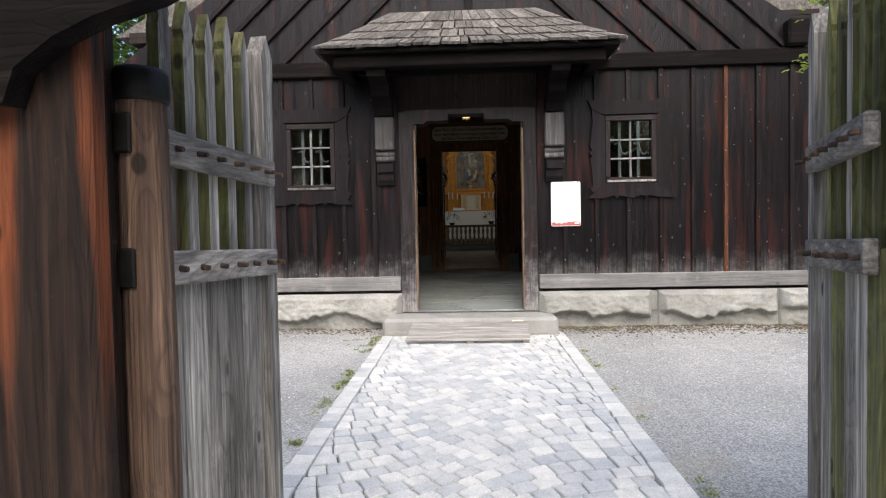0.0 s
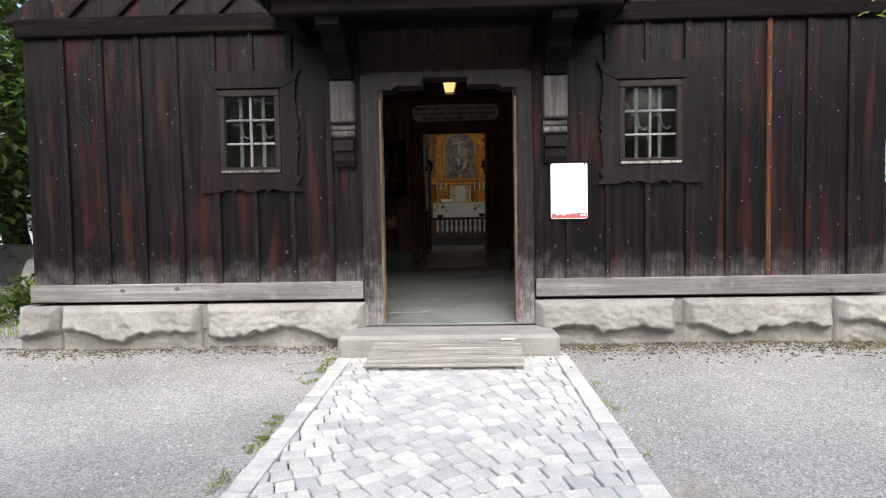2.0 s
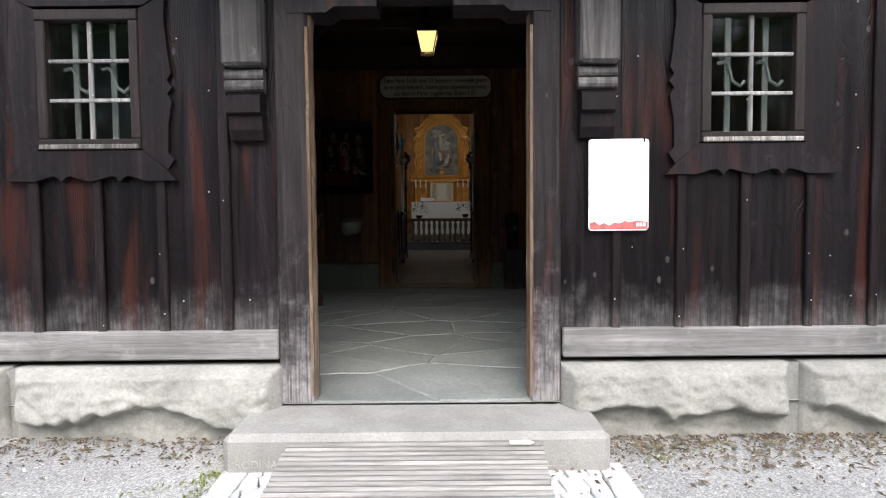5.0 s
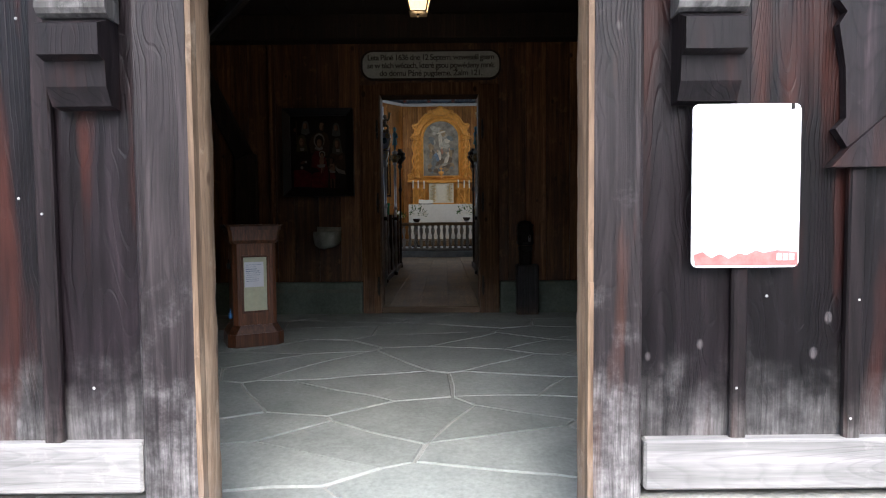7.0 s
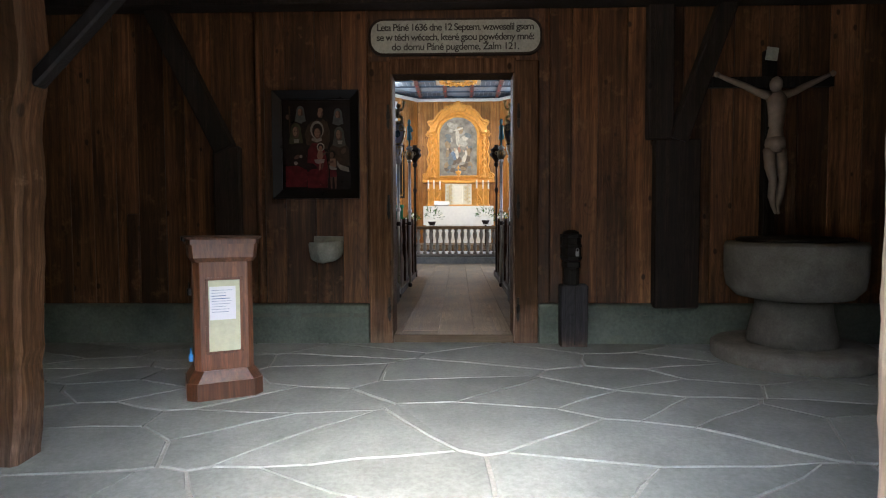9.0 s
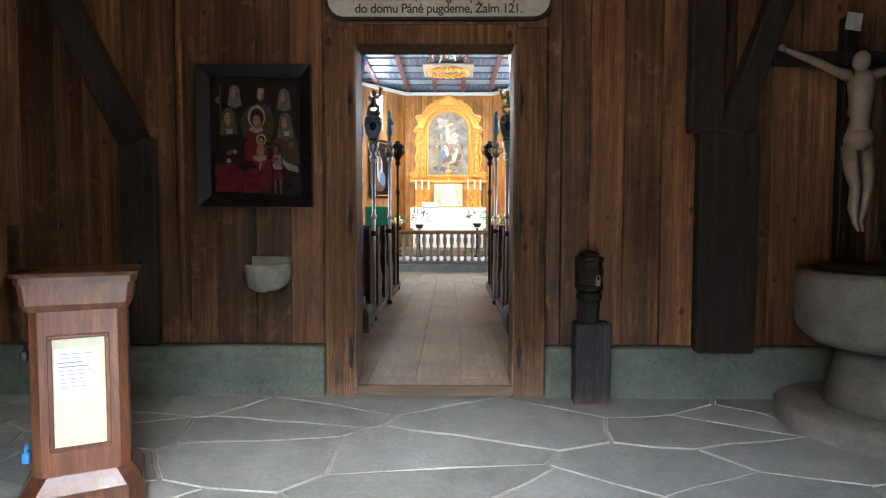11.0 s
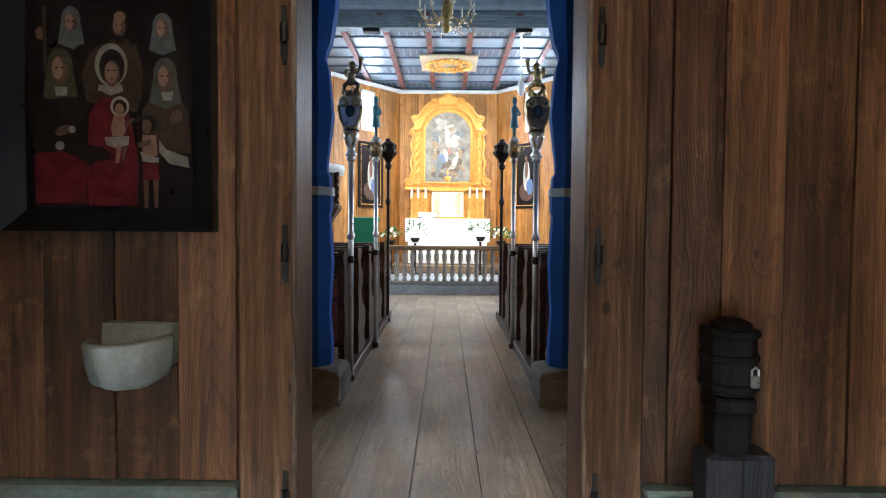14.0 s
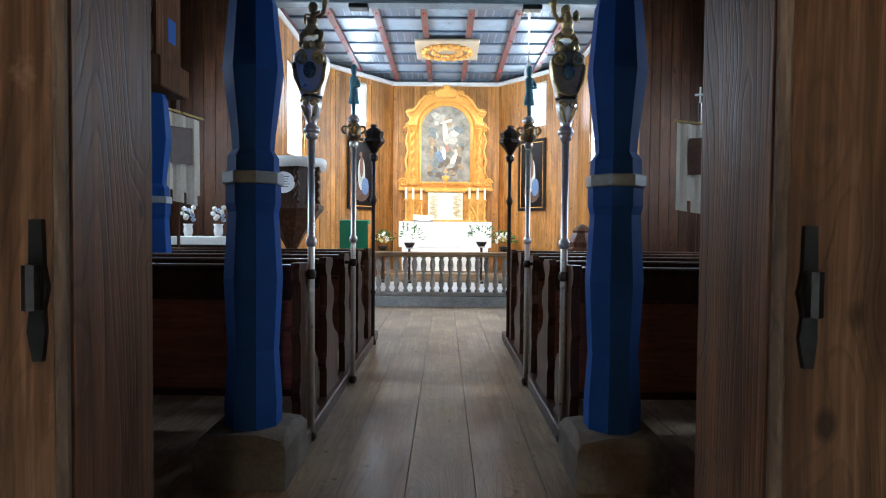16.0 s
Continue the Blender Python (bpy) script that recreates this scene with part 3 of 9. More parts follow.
for k, (a, b) in enumerate(((XL - 0.1, -3.18), (-3.15, -1.93), (-1.88, -0.50), (0.955, 2.13), (2.20, 3.42), (3.45, XR + 0.1))):
    plinth_block(a, b, 3.0 + 7 * k)
bm = B()
box(bm, XL - 0.08, -0.53, FACE - 0.03, FACE + 0.14, 0.1, 0.575)
box(bm, 0.975, XR + 0.08, FACE - 0.03, FACE + 0.14, 0.1, 0.575)
part("bedding", bm, mortar, plinth)

# beam over the boards and the gable with slanting battens
bm = B()
box(bm, XL - 0.03, XR + 0.03, FACE - 0.06, FACE + 0.029, 2.905, 3.06, 0.008)
tagged(link_mesh("wall_beam", bm, beam_wood), "blackened timber beam across the church front", "beam", kind="structure")
gable = tagged(new("gable_wall"), "blackened plank gable with slanting cover battens", "wall", kind="structure")
APEX_X, APEX_Z = 0.2, 5.7
bm = B()
slab(bm, [(XL - 0.2, 3.06), (XR + 0.2, 3.06), (APEX_X, APEX_Z)], 0.14, lambda u, v, w: (u, FACE + 0.018 + w, v))
part("planking", bm, facade_wood, gable)
SL = (APEX_Z - 3.06) / (XR + 0.2 - APEX_X)
for side in (-1, 1):
    k = 0
    while True:
        x0 = (1.78 + 0.44 * k) if side > 0 else (-1.30 - 0.44 * k)
        if not XL < x0 < XR:
            break
        length = min(1.9, (abs(x0 - APEX_X)) * 1.1)
        dx, dz = -side * 0.73, 0.683
        a = Vector((x0, FACE + 0.0, 3.07))
        b = a + Vector((dx, 0, dz)) * length
        bm = B()
        bar(bm, a, b, 0.05, 0.036, 0.006, up=(0, 1, 0))
        part("batten", bm, batten_wood, gable)
        k += 1
bm = B()
box(bm, 0.22, 0.30, FACE - 0.01, FACE + 0.03, 3.45, 4.6, 0.006)
part("batten", bm, batten_wood, gable)
for sx in (3.50,):
    bm = B()
    box(bm, sx, sx + 0.22, FACE - 0.12, FACE + 0.02, 3.07, 3.34, 0.02)
    part("block", bm, beam_wood, gable)

# ---- door frame of the front ----
door_frame = tagged(new("door_frame_outer"), "worn timber doorway frame with bleached foot and rubbed edges", "door frame", kind="structure")
for s, x0, x1 in ((0, DX0 - 0.175, DX0), (1, DX1, DX1 + 0.155)):
    bm = B()
    box(bm, x0, x1, FACE - 0.045, FACE + 0.09, DZ0 - 0.005, DZ1 + 0.14, 0.012)
    for v in bm.verts:
        v.co.x += 0.006 * noise.noise(Vector((v.co.x * 3, 0, v.co.z * 2.5)))
    part("jamb", bm, jamb_wood, door_frame)
    bm = B()
    xa = DX0 - 0.004 if s == 0 else DX1 - 0.006
    for k in range(14):
        z0 = DZ0 + 0.04 + k * 0.135
        w = 0.016 + 0.010 * abs(noise.noise(Vector((s * 9.0, k * 0.8, 1))))
        box(bm, xa - (0.006 if s == 0 else 0), xa + (0.010 if s == 0 else 0.016), FACE - 0.05 + jit(0.002), FACE - 0.05 + w + 0.02, z0, z0 + 0.136)
    part("rubbed_edge", bm, jamb_edge, door_frame, "rubbed bare wood edge")
    # hewn inner face, worn hollow and notched along its back edge
    bm = B()
    sg, xa = (1, DX0) if s == 0 else (-1, DX1)
    rows = []
    for k in range(81):
        z = DZ0 + (DZ1 - DZ0) * k / 80
        nick = 0.016 * max(0.0, noise.noise(Vector((s * 5.0, z * 9, 3)))) + 0.006 * noise.noise(Vector((s * 5.0, z * 30, 1)))
        wave = 0.008 + 0.006 * noise.noise(Vector((s * 7.0, z * 4, 6)))
        rows.append([bm.verts.new((xa + sg * d, y, z)) for d, y in ((0.001, FACE - 0.020), (wave, FACE - 0.008), (wave + 0.003, FACE + 0.04), (wave, FACE + 0.080 - nick), (0.002, FACE + 0.094 - nick), (-0.004, FACE + 0.096))])
    for a, b in zip(rows, rows[1:]):
        for k in range(5):
            bm.faces.new((a[k], a[k + 1], b[k + 1], b[k]))
    bmesh.ops.recalc_face_normals(bm, faces=bm.faces)
    part("reveal", bm, jamb_edge, door_frame, "paler worn inner reveal", True)
bm = B()
slab(bm, [(DX0 - 0.10, DZ1), (DX0 + 0.10, DZ1), (DX0 + 0.14, DZ1 + 0.03), (0.02, DZ1 + 0.03), (0.03, DZ1 + 0.095), (0.40, DZ1 + 0.095), (0.41, DZ1 + 0.03),
          (DX1 - 0.14, DZ1 + 0.03), (DX1 - 0.10, DZ1), (DX1 + 0.10, DZ1), (DX1 + 0.10, DZ1 + 0.145), (DX0 - 0.10, DZ1 + 0.145)], 0.2, lambda u, v, w: (u, FACE - 0.052 + w, v))
part("lintel", bm, jamb_wood, door_frame)

# ---- the steps ----
door_step = thing("door_step", "worn pale sandstone doorstep with a shallow carved inscription", "step", kind="structure")
bm = B()
box(bm, -0.66, 1.10, 6.28, 6.74, 0.10, 0.375, 0.03)
for v in bm.verts:
    v.co.z += 0.012 * noise.noise(Vector((v.co.x * 3, v.co.y * 4, 0)))
part("tread", bm, step_stone, door_step)
carved = plain("carved", (0.36, 0.35, 0.325), 0.9)
words("inscription", "RODINA FRANT. JANKE.R", 0.050, (-0.60, 6.277, 0.225), carved, door_step, align='LEFT')
words("inscription", "ROD.  MAN. GOLLBERG", 0.05, (0.42, 6.277, 0.225), carved, door_step, align='LEFT')

# ---- pent roof over the door ----
hood = thing("porch_hood", "small hipped wood-shingle hood over the church door", "canopy")
EY, EZ, EX0, EX1 = 6.0, 3.0, -1.19, 1.685
TY, TZ, TX0, TX1 = 6.72, 3.56, -0.57, 0.97


def shingle_row(a0, a1, b0, b1, thick, count, n):
    """One course between its lower edge a0-a1 and upper edge b0-b1, shingle by shingle."""
    a0, a1, b0, b1, n = map(Vector, (a0, a1, b0, b1, n))
    cuts = [0.0]
    for k in range(1, count):
        cuts.append((k + jit(0.28)) / count)
    cuts.append(1.0)
    for u0, u1 in zip(cuts, cuts[1:]):
        drop = (a0 - b0).normalized() * jit(0.016)
        lift = n * (thick + rng.uniform(0, 0.007))
        p = [a0.lerp(a1, u0 + 0.002) + drop, a0.lerp(a1, u1 - 0.002) + drop, b0.lerp(b1, u1 - 0.002), b0.lerp(b1, u0 + 0.002)]
        bm = B()
        lo = [bm.verts.new(q) for q in p]
        hi = [bm.verts.new(p[0] + lift), bm.verts.new(p[1] + lift), bm.verts.new(p[2] + n * 0.004), bm.verts.new(p[3] + n * 0.004)]
        bm.faces.new(hi)
        bm.faces.new(list(reversed(lo)))
        for i in range(4):
            j = (i + 1) % 4
            bm.faces.new((lo[i], lo[j], hi[j], hi[i]))
        part("shingle", bm, shingle_wood, hood)


def on(t, c):
    """Points of the hood's edges: t = 0 at the eaves, 1 at the wall; c the corner."""
    sag = 0.10 * t * (1 - t)
    return {0: Vector((EX0 + (TX0 - EX0) * t, EY + (TY - EY) * t, EZ + (TZ - EZ) * t - sag)),
            1: Vector((EX1 + (TX1 - EX1) * t, EY + (TY - EY) * t, EZ + (TZ - EZ) * t - sag)),
            2: Vector((EX0 + (TX0 - EX0) * t, FACE - 0.02, EZ + (TZ - EZ) * t - sag)),
            3: Vector((EX1 + (TX1 - EX1) * t, FACE - 0.02, EZ + (TZ - EZ) * t - sag))}[c]


courses = 4
for k in range(courses):
    t0, t1 = k / courses - (0.06 if k else 0.03), min(1.0, (k + 1) / courses + 0.02)
    shingle_row(on(t0, 0), on(t0, 1), on(t1, 0), on(t1, 1), 0.022, 34 - 4 * k, Vector((0, -0.61, 0.79)))
    shingle_row(on(t0, 1), on(t0, 3), on(t1, 1), on(t1, 3), 0.022, 9, Vector((0.61, 0, 0.79)))
    shingle_row(on(t0, 2), on(t0, 0), on(t1, 2), on(t1, 0), 0.022, 9, Vector((-0.61, 0, 0.79)))
bm = B()
slab(bm, [(EY + 0.03, EZ - 0.03), (FACE - 0.01, EZ - 0.03), (FACE - 0.01, TZ - 0.03), (TY - 0.02, TZ - 0.05)], TX1 - TX0, lambda u, v, w: (TX0 + w, u, v))
part("roof_core", bm, beam_wood, hood)
bm = B()
box(bm, EX0 + 0.03, EX1 - 0.03, EY + 0.02, FACE - 0.01, EZ - 0.05, EZ - 0.02)
part("soffit", bm, beam_wood, hood, "blackened plank soffit")
bm = B()
box(bm, EX0 + 0.14, EX1 - 0.14, EY + 0.09, EY + 0.20, EZ - 0.175, EZ - 0.05, 0.012)
part("fascia", bm, beam_wood, hood, "blackened timber fascia beam")
for sx in (EX0 + 0.14, EX1 - 0.26):
    bm = B()
    box(bm, sx, sx + 0.12, EY + 0.21, FACE - 0.005, EZ - 0.17, EZ - 0.055, 0.01)
    part("side_beam", bm, beam_wood, hood)
# carved brackets
for x0, x1, first in ((-0.745, -0.545, True), (1.03, 1.23, False)):
    br = thing("bracket_post", "carved timber bracket with two pale rolls below the hood", "bracket", "brackets beside the door")
    c = (x0 + x1) / 2
    prof = [(0.0, 1.745), (0.045, 1.75), (0.07, 1.80), (0.075, 1.87), (0.105, 1.88), (0.105, 1.965), (0.06, 1.985), (0.06, 1.995)]
    bm = B()
    slab(bm, [(-p, z) for p, z in prof] + [(0.0, 1.995)], x1 - x0 - 0.03, lambda u, v, w: (x0 + 0.015 + w, FACE - 0.001 + u, v))
    part("scroll", bm, trim_wood, br)
    for zz in (2.02, 2.075):
        bm = B()
        tube(bm, [(x0 + 0.002, FACE - 0.06, zz), (x1 - 0.002, FACE - 0.06, zz)], 0.03, 12)
        box(bm, x0 + 0.01, x1 - 0.01, FACE - 0.06, FACE - 0.002, zz - 0.028, zz + 0.028)
        part("roll", bm, bracket_wood, br, "pale weathered round moulding")
    bm = B()
    box(bm, x0, x1, FACE - 0.13, FACE - 0.002, 2.11, 2.46, 0.014)
    part("block", bm, bracket_wood, br, "pale weathered upright block")
    bm = B()
    slab(bm, [(0, 2.465), (-0.15, 2.465), (-0.17, 2.55), (-0.34, 2.62), (-0.38, 2.72), (-0.60, 2.76), (-0.62, 2.82), (0, 2.82)], x1 - x0 - 0.02,
         lambda u, v, w: (x0 + 0.01 + w, FACE - 0.002 + u, v))
    part("arm", bm, beam_wood, br, "blackened stepped arm")

# ---- small windows ----
sash_wood = wood("sash_wood", (0.006, 0.0038, 0.0034), (0.016, 0.0098, 0.0085), (0.036, 0.023, 0.020), rough=0.6, streak=60.0, knots=False)
bar_paint = wood("bar_paint", (0.14, 0.135, 0.13), (0.28, 0.275, 0.27), (0.42, 0.41, 0.40), rough=0.8, knots=False)
for wi, (x0, x1, z0, z1) in enumerate(WINS):
    w = thing("window_%d" % (wi + 1), "small six-pane window with scalloped dark surround and iron grille", "window", kind="structure")
    cx, cz = (x0 + x1) / 2, (z0 + z1) / 2
    # mitred surround boards cut with paired ogee notches
    def notched(a, b, base, up):
        pts = [(0.0, 0.0)]
        for c in (0.33, 0.67):
            for du, d in ((-0.15, 0.0), (-0.10, 0.014), (-0.05, 0.026), (-0.03, 0.022), (0.0, -0.004), (0.03, 0.022), (0.05, 0.026), (0.10, 0.014), (0.15, 0.0)):
                pts.append((c + du, d))
        pts.append((1.0, 0.0))
        return [(a + (b - a) * u, base - up * d) for u, d in pts]
    bm = B()
    slab(bm, [(x0 - 0.045, z1 + 0.035), (x1 + 0.045, z1 + 0.035), (x1 + 0.16, z1 + 0.10)] + notched(x1 + 0.20, x0 - 0.20, z1 + 0.185, 1) + [(x0 - 0.16, z1 + 0.10)], 0.034, lambda u, v, k: (u, FACE - 0.037 + k, v))
    bmesh.ops.recalc_face_normals(bm, faces=bm.faces)
    part("head_board", bm, trim_wood, w)
    bm = B()
    slab(bm, notched(x0 - 0.20, x1 + 0.20, z0 - 0.185, -1) + [(x1 + 0.15, z0 - 0.13), (x1 + 0.035, z0 - 0.030), (x0 - 0.035, z0 - 0.030), (x0 - 0.15, z0 - 0.13)], 0.040, lambda u, v, k: (u, FACE - 0.043 + k, v))
    bmesh.ops.recalc_face_normals(bm, faces=bm.faces)
    part("apron_board", bm, trim_wood, w)
    for sgn, xe in ((-1, x0), (1, x1)):
        cut = [(0.150, -0.128), (0.185, -0.075), (0.155, -0.045), (0.160, 0.10), (0.180, 0.22), (0.158, 0.255), (0.184, 0.29), (0.158, 0.325), (0.180, 0.36), (0.168, 0.44), (0.150, z1 - z0 - 0.04), (0.158, z1 - z0 + 0.098)]
        pts = [(xe + sgn * 0.022, z1 + 0.018), (xe + sgn * 0.022, z0 - 0.020)] + [(xe + sgn * d, z0 + h) for d, h in cut]
        bm = B()
        slab(bm, pts, 0.028, lambda u, v, k: (u, FACE - 0.031 + k, v))
        bmesh.ops.recalc_face_normals(bm, faces=bm.faces)
        part("side_board", bm, trim_wood, w)
    bm = B()
    for a, b, c, d in ((x0 - 0.02, x1 + 0.02, z1 - 0.035, z1 + 0.018), (x0 - 0.02, x1 + 0.02, z0 - 0.022, z0 + 0.03)):
        box(bm, a, b, FACE - 0.04, FACE + 0.03, c, d, 0.005)
    for a, b in ((x0 - 0.02, x0 + 0.03), (x1 - 0.03, x1 + 0.02)):
        box(bm, a, b, FACE - 0.038, FACE + 0.03, z0 + 0.031, z1 - 0.036, 0.005)
    part("window_frame", bm, sash_wood, w, "red-brown casement frame")
    bm = B()
    box(bm, cx - 0.011, cx + 0.011, FACE - 0.012, FACE + 0.012, z0 + 0.03, z1 - 0.035, 0.003)
    part("mullion", bm, bar_paint, w, "pale weathered glazing bar")
    for k in (1, 2):
        zz = z0 + 0.03 + (z1 - z0 - 0.065) * k / 3
        bm = B()
        box(bm, x0 + 0.03, x1 - 0.03, FACE - 0.016, FACE + 0.010, zz - 0.009, zz + 0.009, 0.003)
        part("glazing_bar", bm, bar_paint, w, "pale weathered glazing bar")
    bm = B()
    box(bm, x0 - 0.01, x1 + 0.01, FACE - 0.055, FACE - 0.03, z0 - 0.022, z0 + 0.002, 0.004)
    part("window_sill", bm, grey_wood, w)
    for i in range(2):
        for k in range(3):
            xa = (x0 + 0.03, cx + 0.011)[i]
            xb = (cx - 0.011, x1 - 0.03)[i]
            h = (z1 - z0 - 0.065) / 3
            bm = B()
            box(bm, xa, xb, FACE + 0.0, FACE + 0.004, z0 + 0.03 + h * k + 0.009, z0 + 0.03 + h * (k + 1) - 0.009)
            o = part("pane", bm, pane_glass, w)
            o.visible_shadow = False
    for sx in (cx - 0.10, cx + 0.095):
        bm = B()
        box(bm, sx - 0.014, sx + 0.014, FACE + 0.035, FACE + 0.047, z0, z1)
        part("grille_bar", bm, bar_iron, w, "flat grey iron bar")
        bm = B()
        tube(bm, [(sx - 0.055 + 0.0, FACE + 0.028, cz + 0.06)] + [(sx - 0.03 + 0.035 * math.sin(a), FACE + 0.028, cz + 0.03 + 0.04 * math.cos(a)) for a in (0.2, 0.9, 1.6)] +
             [(sx + 0.02, FACE + 0.028, cz - 0.03), (sx + 0.06, FACE + 0.028, cz - 0.055), (sx + 0.085, FACE + 0.028, cz - 0.03)], 0.010, 6)
        part("grille_scroll", bm, bar_iron, w, "curled grey iron scroll")

# ---- porch inside ----
PY1 = 10.83
bm = B()
box(bm, XL, XL + 0.15, FACE + 0.2, PY1 + 0.25, 0.3, 3.47)
tagged(link_mesh("wall_west", bm, porch_wood), "dark brown plank side wall of the entrance hall", "wall", kind="structure")
bm = B()
box(bm, XR - 0.15, XR, FACE + 0.2, PY1 + 0.25, 0.3, 3.47)
tagged(link_mesh("wall_east", bm, porch_wood), "dark brown plank side wall of the entrance hall", "wall", kind="structure")
bm = B()
x = XL
while x < XR:
    box(bm, x, min(XR, x + 0.24) - 0.005, FACE + 0.03, PY1 + 0.25, 3.36 + jit(0.004), 3.41)
    x += 0.24
box(bm, XL, XR, FACE + 0.03, PY1 + 0.25, 3.415, 3.47)
for yy in (9.62, 10.62):
    box(bm, XL, XR, yy, yy + 0.18, 3.23 if yy < 10 else 3.13, 3.358, 0.01)
tagged(link_mesh("ceiling_porch", bm, porch_beam), "dark beamed plank ceiling of the entrance hall", "ceiling", kind="structure")

# flagstones
porch_floor = tagged(new("floor_porch"), "grey irregular flagstone floor with pale mortar joints", "floor", kind="structure")
bm = B()
ys = [6.70, 7.2, 7.8, 8.4, 8.9, 9.6, 10.3, 11.0]
v0 = [(bm.verts.new((XL, y, porch_z(y) - 0.004)), bm.verts.new((XR, y, porch_z(y) - 0.004))) for y in ys]
for a, b in zip(v0, v0[1:]):
    bm.faces.new((a[0], a[1], b[1], b[0]))
part("mortar_bed", bm, mortar, porch_floor, "pale mortar between the flags")

# ---- inner wall with the door to the nave ----
IX0, IX1, IZ0, IZ1 = -0.242, 0.718, 0.515, 2.64
wall_inner = link_mesh("wall_inner", holed_wall(B(), XL, XR, 0.4, 6.2, PY1 + 0.03, PY1 + 0.19, [(IX0 - 0.02, IX1 + 0.02, 0.0, IZ1 + 0.1)]), porch_wood)
tagged(wall_inner, "reddish brown knotty plank wall between hall and nave", "wall", kind="structure")
x = XL
ex = [XL]
while ex[-1] < XR - 0.1:
    ex.append(min(XR, ex[-1] + rng.uniform(0.15, 0.27)))
cuts = sorted([e for e in ex if not (-0.44 < e < 0.93)] + [-0.43, 0.915])
for a, b in zip(cuts, cuts[1:]):
    segs = [(0.82, 3.36)]
    if a < 0.2 < b:
        continue
    for z0, z1 in segs:
        bm = B()
        box(bm, a + 0.002, b - 0.002, PY1 + jit(0.004), PY1 + 0.03, z0, z1, 0.003)
        part("board", bm, porch_wood, wall_inner)
bm = B()
box(bm, -0.43, 0.915, PY1 - 0.002, PY1 + 0.03, IZ1 + 0.10, 3.36)
part("board", bm, porch_wood, wall_inner)
inner_plinth = tagged(new("plinth_inner"), "grey-green plastered plinth along the hall wall with faded writing", "plinth", kind="structure")
for a, b in ((XL + 0.15, -0.435), (0.92, XR - 0.15)):
    bm = B()
    box(bm, a, b, PY1 - 0.05, PY1 + 0.03, 0.48, 0.815, 0.01)
    part("block", bm, green_plaster, inner_plinth)
faded = plain("faded_letters", (0.09, 0.10, 0.08), 0.9)
words("inscription", "OLDŘICH a OLGA", 0.045, (1.60, PY1 - 0.052, 0.725), faded, inner_plinth, align='LEFT')
words("inscription", "LIBENSKÝ", 0.038, (1.74, PY1 - 0.052, 0.67), faded, inner_plinth, align='LEFT')
words("inscription", "MUDr.            NEK", 0.05, (0.98, PY1 - 0.052, 0.68), faded, inner_plinth, align='LEFT')
for k, (x, w) in enumerate(((-1.62, 0.13), (-1.46, 0.26), (-1.17, 0.10), (-0.98, 0.17), (-0.79, 0.20), (-0.56, 0.11))):
    bm = B()
    box(bm, x, x + w, PY1 - 0.0525, PY1 - 0.0495, 0.716 + jit(0.003), 0.745)
    part("inscription", bm, faded, inner_plinth, "faded illegible line")
door_1 = tagged(new("door_frame_inner"), "knotty brown pine door frame with black iron hinge hooks", "door frame", kind="structure")
for x0, x1 in ((-0.43, IX0), (IX1, 0.915)):
    bm = B()
    box(bm, x0, x1, PY1 - 0.035, PY1 + 0.03, IZ0 - 0.02, IZ1 + 0.10, 0.008)
    part("jamb", bm, door_frame_wood, door_1)
    xa = IX0 - 0.018 if x0 < 0 else IX1 - 0.004
    bm = B()
    box(bm, xa, xa + 0.022, PY1 - 0.02, PY1 + 0.205, NAVE_Z + 0.003, IZ1, 0.004)
    part("lining", bm, porch_wood, door_1)
    xe = IX0 - 0.012 if x0 < 0 else IX1 - 0.006
    bm = B()
    box(bm, xe, xe + 0.018, PY1 - 0.041, PY1 - 0.0215, NAVE_Z - 0.04, IZ1 - 0.002, 0.006)
    part("arris", bm, jamb_edge, door_1, "rubbed pale edge of the frame")
    hx = x1 - 0.030 if x0 < 0 else x0 + 0.038
    for zz in (2.31, 1.60, 0.78):
        bm = B()
        slab(bm, [(-0.012, 0.09), (0.012, 0.09), (0.014, 0.03), (0.022, 0.0), (0.014, -0.03), (0.016, -0.06), (0.010, -0.10), (-0.008, -0.10), (-0.018, -0.06), (-0.012, -0.03), (-0.022, 0.0), (-0.014, 0.03)],
             0.008, lambda u, v, k: (hx + 0.72 * u, PY1 - 0.043 + k, zz + v))
        tube(bm, [(hx, PY1 - 0.050, zz - 0.03), (hx, PY1 - 0.050, zz + 0.03)], 0.012, 8)
        part("hinge_hook", bm, iron, door_1, "black forged iron hinge hook")
bm = B()
box(bm, IX0 - 0.02, IX1 + 0.02, PY1 - 0.03, PY1 + 0.205, IZ1, IZ1 + 0.12, 0.006)
part("lintel", bm, door_frame_wood, door_1)

# ---- nave and chancel shell ----
NX0, NX1, NY0, NY1 = -3.45, 4.03, PY1 + 0.19, 18.0
CX0, CX1, CY1 = -2.22, 2.80, 22.95
CEIL = 4.95
bm = B()
box(bm, NX0, NX1, PY1 + 0.0, 24, NAVE_Z - 0.15, NAVE_Z - 0.02)
tagged(link_mesh("floor_bed", bm, mortar), "rough bed under the nave planks", "floor", kind="structure")


